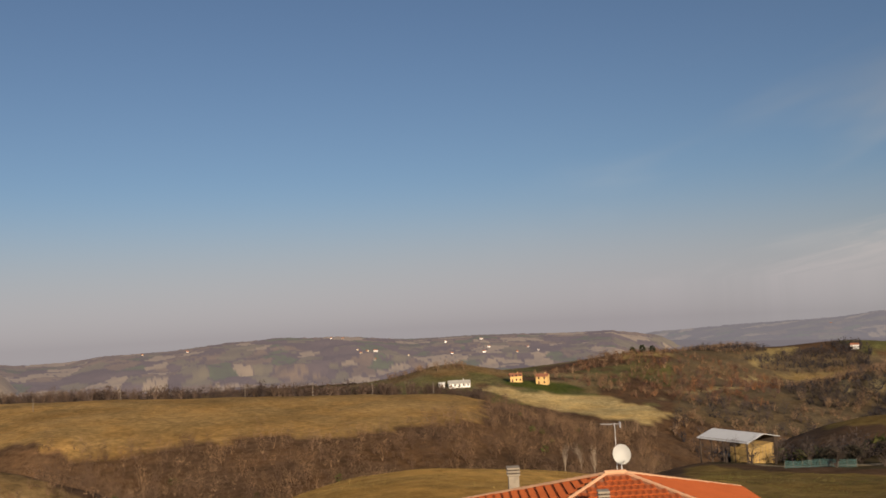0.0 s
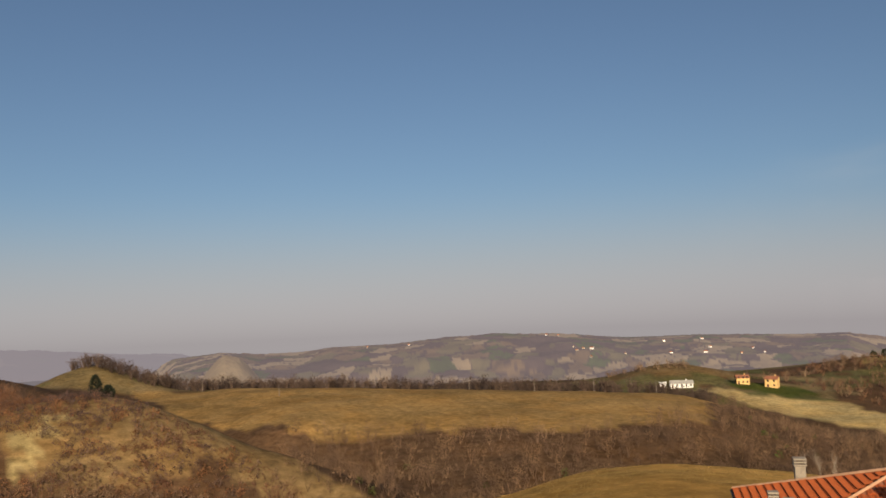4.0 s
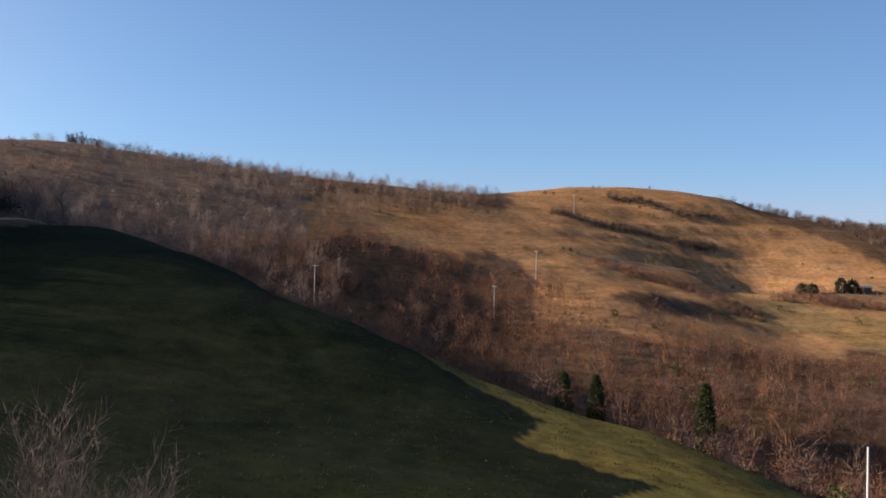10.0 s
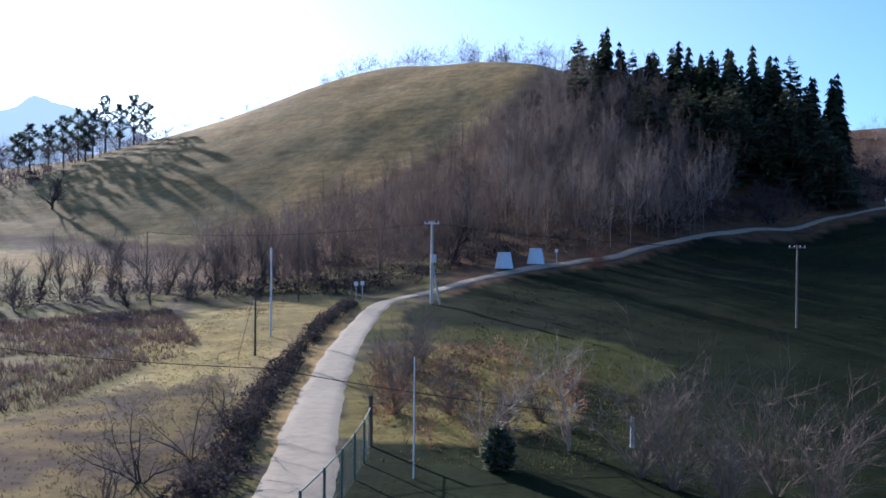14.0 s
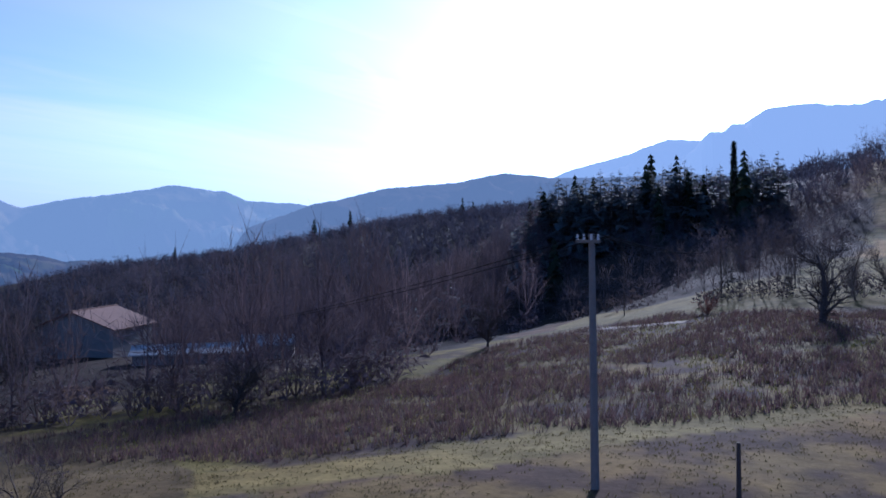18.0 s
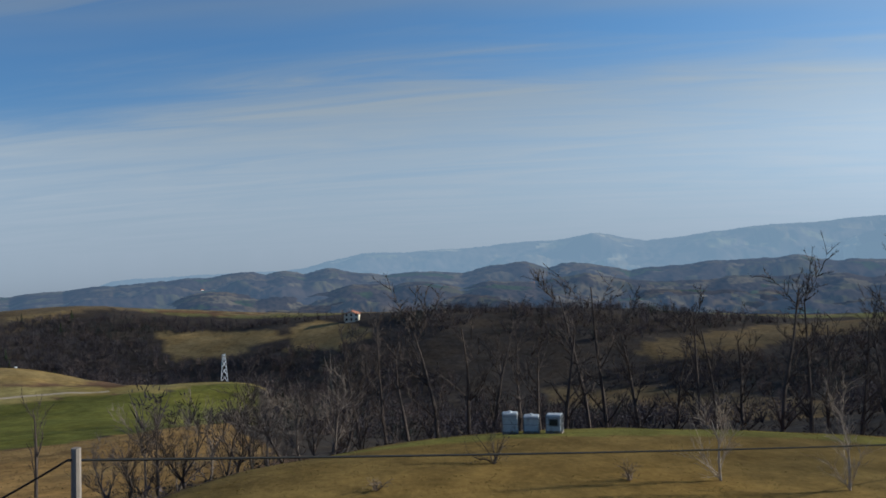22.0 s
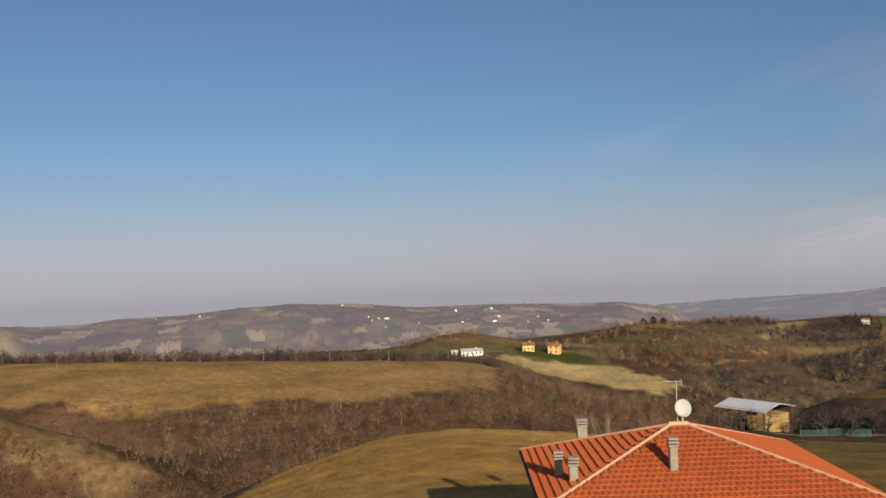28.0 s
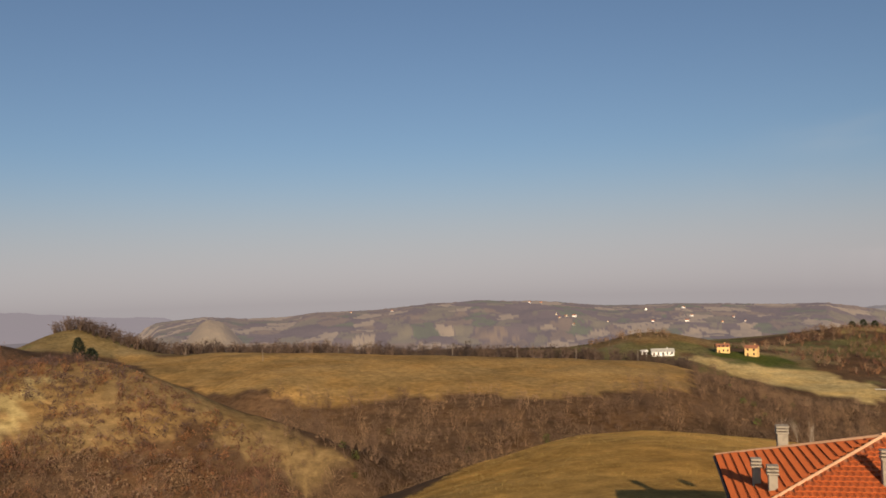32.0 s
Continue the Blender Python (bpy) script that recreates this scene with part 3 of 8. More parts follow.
def land_cover():
    az = np.broadcast_to(AZ[None], ZZ.shape)
    wob = fractal(GX / 14, GY / 14, 21, 3)
    a2 = az + wob * 1.2 * np.minimum(1, 250 / RR)[:, None]
    r2 = RR[:, None] * (1 + fractal(GX / 20, GY / 20, 31, 3) * 0.05 * np.minimum(1, 250 / RR)[:, None])
    col = np.empty((*ZZ.shape, 3))
    col[:] = LITTER
    # patchwork of small fields and copses on the farther hills
    rnd = np.random.RandomState(5)
    n = 620
    sa, sr = rnd.rand(n) * 2 * np.pi, 480 * (3.0 ** rnd.rand(n))
    sx, sy = -np.sin(sa) * sr, np.cos(sa) * sr
    kinds = np.array([LITTER, LITTER, (0.105, 0.100, 0.040), (0.150, 0.108, 0.058), (0.185, 0.140, 0.075), LITTER, (0.12, 0.108, 0.05)])[rnd.randint(0, 7, n)]
    rows = np.where(RR > 520)[0]
    for i in rows:
        x, y = GX[i] + wob[i] * 60, GY[i] + wob[i] * 60
        d = (x[:, None] - sx) ** 2 + (y[:, None] - sy) ** 2
        col[i] = kinds[d.argmin(1)]
    keep = (((az > 60) & (az < 250)) | ((az > 298) & (az < 346) & (RR[:, None] < 1030))) & (RR[:, None] > 520)
    col[keep] = LITTER
    col[keep & (az > 298)] = (0.115, 0.086, 0.052)
    global WOODED
    WOODED = np.abs(col - np.array(LITTER)).sum(-1) < 1e-6
    for c, poly in PLOTS:
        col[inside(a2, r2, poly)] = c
    # tufts of green, straw and bare soil in the rough fields
    spots = np.clip(fractal(GX / 2.2, GY / 2.2, 61, 3) * 2.8 + 0.5, 0, 1)[..., None]
    for base, lush, bare in ((FIELD, (0.128, 0.108, 0.037), (0.068, 0.052, 0.037)), (SOIL, (0.120, 0.086, 0.034), (0.052, 0.036, 0.026)), (WEEDS, (0.115, 0.090, 0.036), (0.040, 0.028, 0.026))):
        m = np.abs(col - np.array(base)).sum(-1) < 1e-6
        col[m] = (np.array(lush) * spots + np.array(bare) * (1 - spots))[m]
    col *= (1 + 0.18 * TERR ** 0.5 * np.sin(ZZ * 1.6 + 6 * fractal(GX / 60, GY / 60, 78, 3)))[..., None]
    col *= (1 + 0.38 * fractal(GX / 25, GY / 25, 41, 4) + 0.2 * fractal(GX / 2.5, GY / 2.5, 51, 3))[..., None]
    return col.clip(0.008, 0.7)


COVER = land_cover()


def make_ground():
    m = surface("soil_and_grass", (0.1, 0.1, 0.1), rough=0.95, vary=0.6, scale=2.6, bump=0.9, attr=True, spec=0.02, patchy=True)
    # beyond the modelled land a plain runs to the horizon
    far = np.array([1500.0, 1650.0, 1800.0])
    x = np.concatenate([GX, -np.sin(np.radians(AZ))[None] * far[:, None]])
    y = np.concatenate([GY, np.cos(np.radians(AZ))[None] * far[:, None]])
    z = np.concatenate([ZZ, np.minimum(ZZ[-1], -60)[None] * 0.5 - 60 + 0 * far[:, None]])
    z[NR:] = np.array([-115.0, -120.0, -126.0])[:, None]
    c = np.concatenate([COVER, np.broadcast_to(np.array(BROWN) * 0.8, (3, NA, 3))])
    rows = NR + 3
    co = np.stack([x, y, z], -1).reshape(-1, 3)
    co = np.vstack([co, [[0, 0, float(ZZ[0].mean())]]])
    i, j = np.meshgrid(np.arange(rows - 1), np.arange(NA), indexing="ij")
    a, b = i * NA + j, i * NA + (j + 1) % NA
    quads = np.stack([a, a + NA, b + NA, b], -1).reshape(-1, 4)
    tints = np.vstack([c.reshape(-1, 3), [OLIVE]])
    jj = np.arange(NA)
    cap = np.stack([jj, (jj + 1) % NA, np.full(NA, rows * NA), np.full(NA, rows * NA)], -1)
    tri = np.concatenate([quads[:, [0, 1, 2]], quads[:, [0, 2, 3]], cap[:, [0, 1, 2]]])
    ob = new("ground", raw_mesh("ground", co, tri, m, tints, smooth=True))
    tagged(ob, "rolling winter farmland of dry grass, brown fields and leaf litter", "ground", kind="structure")


make_ground()


# ------------------------------------------------------------------ far hills
FAR_HILLS = {}


def backdrop(name, label, skyline, r, depth, foot, haze, share, seed, fields=0.5, rough=0.5, pale=0.26, tone=1.0, fold=0.12, only=None, wave=0.0, fine=7, cell=1.0, hedges=True):
    """A range of far hills: its skyline by heading and elevation, its distance, the elevation of its foot."""
    a0, a1 = skyline[0][0], skyline[-1][0]
    span = (a1 - a0 + 180) % 360 - 180
    rel = np.array([(p[0] - a0 + 180) % 360 - 180 for p in skyline]) / span
    el = np.array([p[1] for p in skyline])
    n, rows = int(abs(span) * fine) + 2, 35 + fine
    u = np.linspace(0, 1, n)
    e = np.interp(u, rel, el)
    e = np.convolve(np.pad(e, 1, mode="edge"), np.ones(3) / 3, "valid")
    az = a0 + span * u
    e = e + wave * 2 * (np.abs(fractal(az / 5.0, az * 0 + seed, seed + 21, 3)) - 0.15)
    ends = np.clip(np.minimum(u, 1 - u) * abs(span) / 3.0, 0, 1)
    zf = 10 + (r - depth) * np.tan(np.radians(foot - 3.0 * (1 - ends) ** 2))
    low = 10 + r * math.tan(radians(foot - 0.6))
    zc = low + (10 + r * np.tan(np.radians(e)) - low) * (ends * ends * (3 - 2 * ends))
    s = np.concatenate([np.linspace(0, 1, rows - 11), np.linspace(1.03, 1.35, 11)])
    up = np.where(s <= 1, np.sin(np.clip(s, 0, 1) * np.pi / 2) ** 1.15, 1 - (s - 1) * 1.6)
    rad = r - depth + depth * s
    A = np.radians(az)
    X, Y = -np.sin(A)[None] * rad[:, None], np.cos(A)[None] * rad[:, None]
    q = r * fold
    f = fractal(X / q, Y / q, seed, 5)
    crest = np.clip(1 - np.abs(s - 1) * 6, 0, 1)[:, None]
    body = np.clip(np.minimum(s, 1), 0, 1)[:, None]
    Z = zf[None] + (zc - zf)[None] * up[:, None] + f * (zc - zf)[None] * rough * 2.4 * np.where(s <= 1, 1 - up, 0.0)[:, None] * np.sqrt(body)
    Z += fractal(X / (r * 0.004), Y / (r * 0.004), seed + 9, 2) * r * 0.0012
    rnd = np.random.RandomState(seed)
    m = int(abs(span) * 3.2 / cell ** 2) + 6
    su, ss, kd = rnd.rand(m) * abs(span), rnd.rand(m) * 1.3, rnd.rand(m)
    pal = np.array([(0.110, 0.080, 0.065), (0.17, 0.145, 0.07), (0.20, 0.14, 0.075), (pale * 1.55, pale * 1.2, pale * 0.72), (0.085, 0.115, 0.035)]) * tone
    pick = np.where(kd > fields, 0, np.where(kd < fields * 0.30, 1, np.where(kd < fields * 0.55, 2, np.where(kd < fields * 0.86, 3, 4))))
    pick = pick if only is None else np.full(m, only)
    wu = u[None] * abs(span) + fractal(X / (r * 0.036), Y / (r * 0.036), seed + 3) * 0.75 * cell
    ws = s[:, None] + fractal(X / (r * 0.036), Y / (r * 0.036), seed + 6) * 0.09 * cell
    best, nextbest = np.full(X.shape, 1e9), np.full(X.shape, 1e9)
    tint = np.zeros((*X.shape, 3))
    for t in range(m):
        d = ((wu - su[t]) / (1.9 * cell)) ** 2 + ((ws - ss[t]) / (0.16 * cell)) ** 2
        hit = d < best
        nextbest = np.where(hit, best, np.minimum(nextbest, d))
        best = np.where(hit, d, best)
        tint[hit] = pal[pick[t]]
    # hedges and copses between the fields
    hedge = fractal(X / (r * 0.012), Y / (r * 0.012), seed + 12, 3) > 0.36
    hedge &= (tint[..., 0] < pal[3, 0] * 0.9) | (fractal(X / (r * 0.012), Y / (r * 0.012), seed + 12, 3) > 0.42)
    hedge = hedge & hedges
    hedge |= hedges & (np.sqrt(nextbest) - np.sqrt(best) < 0.05 + 0.12 * fractal(X / (r * 0.02), Y / (r * 0.02), seed + 30, 2))
    tint[hedge] = pal[0] * 0.85
    tint *= (1 + 0.5 * fractal(X / (r * 0.02), Y / (r * 0.02), seed + 15, 3) * np.where(tint[..., 0] > pal[3, 0] * 0.9, 0.4, 1.0))[..., None]
    i, j = np.meshgrid(np.arange(rows - 1), np.arange(n - 1), indexing="ij")
    a = i * n + j
    quads = np.stack([a, a + 1, a + n + 1, a + n], -1).reshape(-1, 4)
    if span < 0:
        quads = quads[:, ::-1]
    FAR_HILLS[name] = (X, Y, Z, s)
    # distance haze is mixed into the range as emission, stronger with share
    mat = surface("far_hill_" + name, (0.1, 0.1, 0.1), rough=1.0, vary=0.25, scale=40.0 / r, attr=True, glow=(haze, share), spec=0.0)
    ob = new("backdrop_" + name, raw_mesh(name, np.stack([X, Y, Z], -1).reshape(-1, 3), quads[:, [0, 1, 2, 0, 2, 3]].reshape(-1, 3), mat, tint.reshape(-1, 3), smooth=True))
    tagged(ob, label, "hills", kind="structure")


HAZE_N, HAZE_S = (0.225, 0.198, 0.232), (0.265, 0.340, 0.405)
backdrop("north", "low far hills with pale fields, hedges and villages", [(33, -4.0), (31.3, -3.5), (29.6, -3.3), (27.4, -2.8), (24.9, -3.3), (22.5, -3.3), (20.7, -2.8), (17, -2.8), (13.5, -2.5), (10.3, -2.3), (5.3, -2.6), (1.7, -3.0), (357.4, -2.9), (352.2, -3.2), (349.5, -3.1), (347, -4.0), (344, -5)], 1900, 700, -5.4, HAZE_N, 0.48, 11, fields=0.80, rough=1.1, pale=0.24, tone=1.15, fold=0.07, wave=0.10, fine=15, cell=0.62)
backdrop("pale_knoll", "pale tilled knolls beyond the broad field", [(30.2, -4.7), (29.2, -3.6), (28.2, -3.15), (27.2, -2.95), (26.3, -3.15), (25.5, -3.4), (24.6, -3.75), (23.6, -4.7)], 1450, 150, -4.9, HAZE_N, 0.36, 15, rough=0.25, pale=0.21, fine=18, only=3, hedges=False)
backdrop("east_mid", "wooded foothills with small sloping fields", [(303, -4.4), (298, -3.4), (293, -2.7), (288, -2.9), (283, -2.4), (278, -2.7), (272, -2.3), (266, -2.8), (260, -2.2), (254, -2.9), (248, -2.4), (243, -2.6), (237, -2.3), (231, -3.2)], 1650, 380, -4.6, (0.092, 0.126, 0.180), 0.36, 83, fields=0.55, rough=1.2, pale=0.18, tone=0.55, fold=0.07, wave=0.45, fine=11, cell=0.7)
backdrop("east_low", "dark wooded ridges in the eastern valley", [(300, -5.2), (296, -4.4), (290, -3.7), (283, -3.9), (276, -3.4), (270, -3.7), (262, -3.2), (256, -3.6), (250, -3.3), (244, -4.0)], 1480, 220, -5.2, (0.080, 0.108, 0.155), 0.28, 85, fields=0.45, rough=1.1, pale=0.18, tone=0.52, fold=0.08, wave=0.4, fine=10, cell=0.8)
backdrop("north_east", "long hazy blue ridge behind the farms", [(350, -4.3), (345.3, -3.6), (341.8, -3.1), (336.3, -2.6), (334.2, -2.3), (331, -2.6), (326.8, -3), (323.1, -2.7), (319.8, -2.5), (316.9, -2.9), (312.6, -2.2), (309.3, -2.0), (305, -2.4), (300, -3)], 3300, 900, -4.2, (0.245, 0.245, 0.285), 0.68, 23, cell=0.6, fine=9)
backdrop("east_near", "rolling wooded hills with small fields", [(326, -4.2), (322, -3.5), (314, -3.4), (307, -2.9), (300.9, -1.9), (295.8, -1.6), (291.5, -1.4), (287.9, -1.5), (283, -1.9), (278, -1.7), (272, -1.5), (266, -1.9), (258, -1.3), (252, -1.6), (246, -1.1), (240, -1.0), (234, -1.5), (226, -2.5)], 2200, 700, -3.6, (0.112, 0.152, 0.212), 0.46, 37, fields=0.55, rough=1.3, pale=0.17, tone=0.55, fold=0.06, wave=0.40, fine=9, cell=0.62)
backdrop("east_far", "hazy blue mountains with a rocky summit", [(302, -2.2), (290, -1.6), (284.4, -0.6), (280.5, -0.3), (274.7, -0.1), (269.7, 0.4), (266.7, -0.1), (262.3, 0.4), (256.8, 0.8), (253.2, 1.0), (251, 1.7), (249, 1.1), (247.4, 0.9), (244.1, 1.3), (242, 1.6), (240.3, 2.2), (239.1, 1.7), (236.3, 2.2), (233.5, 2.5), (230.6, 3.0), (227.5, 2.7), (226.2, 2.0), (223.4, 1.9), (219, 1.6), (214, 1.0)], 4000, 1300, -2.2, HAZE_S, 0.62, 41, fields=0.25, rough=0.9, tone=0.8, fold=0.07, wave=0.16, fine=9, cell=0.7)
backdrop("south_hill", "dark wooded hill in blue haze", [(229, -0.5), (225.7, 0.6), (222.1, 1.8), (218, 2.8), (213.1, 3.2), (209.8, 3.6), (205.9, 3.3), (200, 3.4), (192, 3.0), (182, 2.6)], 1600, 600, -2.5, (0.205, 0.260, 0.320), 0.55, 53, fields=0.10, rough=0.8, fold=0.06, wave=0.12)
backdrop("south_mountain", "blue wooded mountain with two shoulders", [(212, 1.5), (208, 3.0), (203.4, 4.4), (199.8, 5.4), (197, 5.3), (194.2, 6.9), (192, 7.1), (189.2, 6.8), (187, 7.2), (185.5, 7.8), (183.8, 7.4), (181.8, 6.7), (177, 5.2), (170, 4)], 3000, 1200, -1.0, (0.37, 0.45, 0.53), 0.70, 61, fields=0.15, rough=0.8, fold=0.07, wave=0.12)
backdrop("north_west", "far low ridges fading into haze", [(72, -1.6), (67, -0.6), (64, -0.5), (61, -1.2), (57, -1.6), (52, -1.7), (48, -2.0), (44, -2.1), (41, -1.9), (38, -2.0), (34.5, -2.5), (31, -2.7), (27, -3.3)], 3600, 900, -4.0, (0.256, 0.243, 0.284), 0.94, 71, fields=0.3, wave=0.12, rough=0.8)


def far_plain():
    """The plain beyond the hills, out to the horizon."""
    rr = np.array([1780.0, 2300.0, 3000.0, 3800.0, 4900.0])
    az = np.arange(0, 360, 2.0)
    a = np.radians(az)
    x, y = -np.sin(a)[None] * rr[:, None], np.cos(a)[None] * rr[:, None]
    z = np.broadcast_to(np.array([-124.0, -150.0, -185.0, -225.0, -275.0])[:, None], x.shape)
    n = len(az)
    i, j = np.meshgrid(np.arange(4), np.arange(n), indexing="ij")
    p, q = i * n + j, i * n + (j + 1) % n
    quads = np.stack([p, q, q + n, p + n], -1).reshape(-1, 4)
    # most of the plain's colour is grey haze, added as emission
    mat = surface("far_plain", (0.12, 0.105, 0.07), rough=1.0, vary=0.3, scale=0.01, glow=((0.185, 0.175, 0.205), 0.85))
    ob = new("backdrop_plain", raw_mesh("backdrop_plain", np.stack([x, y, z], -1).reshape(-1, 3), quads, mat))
    tagged(ob, "flat plain fading into grey haze", "plain", kind="structure")


far_plain()
# ------------------------------------------------------------------ leafless trees in their thousands
def blade(p, q, w):
    """One thin tapering twig as a triangle."""
    d = q - p
    s = np.cross(d, np.random.normal(size=3))
    s *= w / (np.linalg.norm(s) + 1e-9)
    return [p - s / 2, p + s / 2, q]


def crown_template(h, spread, limbs, subs, twigs, w, fork=0.3):
    """Triangles of a leafless tree with a rounded crown: limbs from a fork, branches from these, twigs pointing outwards."""
    c = np.array([0, 0, h * fork])
    t = [blade(np.zeros(3), c + np.array([0, 0, h * 0.2]), w * 2.2)]

    def dome(a, phi):
        return np.array([math.sin(phi) * math.cos(a) * spread, math.sin(phi) * math.sin(a) * spread, math.cos(phi) * h * (1 - fork)])

    for k in range(limbs):
        a, phi = 2 * math.pi * (k + random.random()) / limbs, 0.15 + 1.2 * random.random()
        end = dome(a, phi) * (0.6 + 0.15 * random.random())
        t.append(blade(c * (0.6 + 0.4 * random.random()), c + end, w * 2.0))
        for j in range(subs):
            q = dome(a + random.gauss(0, 0.45), max(0.0, phi + random.gauss(0, 0.3))) * (0.85 + 0.25 * random.random())
            p = end * (0.45 + 0.5 * random.random())
            t.append(blade(c + p, c + q, w * 1.2))
            for i in range(twigs):
                at = p + (q - p) * (0.25 + 0.75 * random.random())
                d = q / (np.linalg.norm(q) + 1e-9) + np.random.normal(0, 0.6, 3) + np.array([0, 0, 0.25])
                t.append(blade(c + at, c + at + d * h * (0.07 + 0.07 * random.random()), w * 0.8))
    return np.array(t)


def fuzz_template(h, spread, n, w, low=0.25, lean=0.35):
    """Triangles of a leafless tree seen from afar: a rounded crown of fine twigs that point outwards."""
    t = [blade(np.zeros(3), np.array([0, 0, h * 0.7]), w * 1.5)]
    mid, half = h * (1 + low) / 2, h * (1 - low) / 2
    for k in range(5):
        a = 2 * math.pi * (k + random.random()) / 5
        t.append(blade(np.zeros(3), np.array([math.cos(a) * spread * 0.75, math.sin(a) * spread * 0.75, h * (0.5 + 0.4 * random.random())]), w * 1.4))
    for k in range(n):
        d = np.random.normal(size=3)
        d[2] += 0.25
        d /= np.linalg.norm(d)
        p = d * np.array([spread, spread, half]) * (0.05 + 0.8 * random.random()) + np.array([0, 0, mid])
        g = d + np.random.normal(0, 0.45, 3) + np.array([0, 0, lean])
        t.append(blade(p, p + g * h * (0.08 + 0.08 * random.random()), w))
    return np.array(t)


def fir_template(h, spread, tiers):
    t = [blade(np.zeros(3), np.array([0, 0, h]), h * 0.03) for k in range(2)]
    for k in range(tiers):
        u = 0.06 + 0.92 * k / tiers
        ln = spread * (1 - u) ** 0.8 + 0.25
        n = 8
        for j in range(n):
            a = 2 * math.pi * (j + random.random()) / n
            p = np.array([0, 0, h * (u + random.random() / tiers)])
            ln = (spread * (1 - u) ** 0.8 + 0.25) * (0.7 + 0.45 * random.random())
            q = np.array([math.cos(a) * ln, math.sin(a) * ln, h * u - ln * (0.15 + 0.6 * random.random())])
            s = np.array([-math.sin(a), math.cos(a), 0.5 * random.random() - 0.25]) * ln * 0.42
            mid = p + (q - p) * 0.55
            t += [[p, mid - s, q], [p, q, mid + s]]
    return np.array(t)


def bush_template(h, spread, leaves, size):
    t = []
    for k in range(leaves):
        d = np.random.normal(size=3)
        d /= np.linalg.norm(d)
        c = d * np.array([spread, spread, h * 0.5]) * (0.55 + 0.45 * random.random()) + np.array([0, 0, h * 0.5])
        e = np.random.normal(0, size, (3, 3))
        t.append([c + e[0], c + e[1], c + e[2]])
    return np.array(t)


TREES = {}


def stock():
    TREES["scrub"] = [fuzz_template(3.6, 1.9, 50, 0.065, 0.0) for k in range(6)]
    TREES["tree"] = [fuzz_template(7.0, 2.5, 86, 0.065, 0.08) for k in range(6)]
    TREES["crown"] = [crown_template(8.5, 2.9, 7, 4, 5, 0.05, 0.3) for k in range(6)]
    TREES["far"] = [fuzz_template(6.6, 2.8, 42, 0.26, 0.0) for k in range(5)]
    TREES["fir"] = [fir_template(13.0, 2.9, 13) for k in range(4)]
    TREES["farfir"] = [fir_template(12.0, 2.7, 8) for k in range(3)]
    TREES["thicket"] = [bush_template(2.2, 1.6, 42, 0.175) for k in range(4)]
    TREES["clump"] = [fuzz_template(5.0, 3.2, 40, 0.28, 0.0) for k in range(4)]
    TREES["bush"] = [bush_template(2.2, 1.2, 44, 0.28) for k in range(4)]


stock()


def scatter(poly, spacing, rnd):
    """Random places in a plot, about one in spacing x spacing metres."""
    az = np.array([p[0] for p in poly])
    c = az[0]
    rel = (az - c + 180) % 360 - 180
    r = np.array([p[1] for p in poly], float)
    area = (radians(rel.max() - rel.min())) * (r.max() ** 2 - r.min() ** 2) / 2
    n = int(area / spacing ** 2)
    a = c + rel.min() + rnd.rand(n) * (rel.max() - rel.min())
    q = np.sqrt(r.min() ** 2 + rnd.rand(n) * (r.max() ** 2 - r.min() ** 2))
    ok = inside(a, q, poly)
    a, q = a[ok], q[ok]
    return -np.sin(np.radians(a)) * q, np.cos(np.radians(a)) * q


BARK = [(0.145, 0.092, 0.062), (0.240, 0.150, 0.088), (0.175, 0.112, 0.074), (0.270, 0.178, 0.110)]
RUST = [(0.105, 0.058, 0.046), (0.215, 0.116, 0.066), (0.150, 0.074, 0.048), (0.180, 0.112, 0.080), (0.240, 0.114, 0.056), (0.112, 0.070, 0.060)]
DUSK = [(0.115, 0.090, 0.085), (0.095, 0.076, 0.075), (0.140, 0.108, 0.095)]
# cool blue-grey twigs: haze over the southern woods put into their colour
HAZYWOOD = [(0.084, 0.078, 0.094), (0.066, 0.064, 0.080), (0.106, 0.090, 0.098)]
GREY = [(0.190, 0.155, 0.135), (0.145, 0.115, 0.098), (0.125, 0.095, 0.082)]
NEEDLE = [(0.028, 0.037, 0.022), (0.036, 0.046, 0.026), (0.024, 0.032, 0.020)]
LEAF = [(0.075, 0.085, 0.028), (0.10, 0.10, 0.035), (0.05, 0.065, 0.02)]


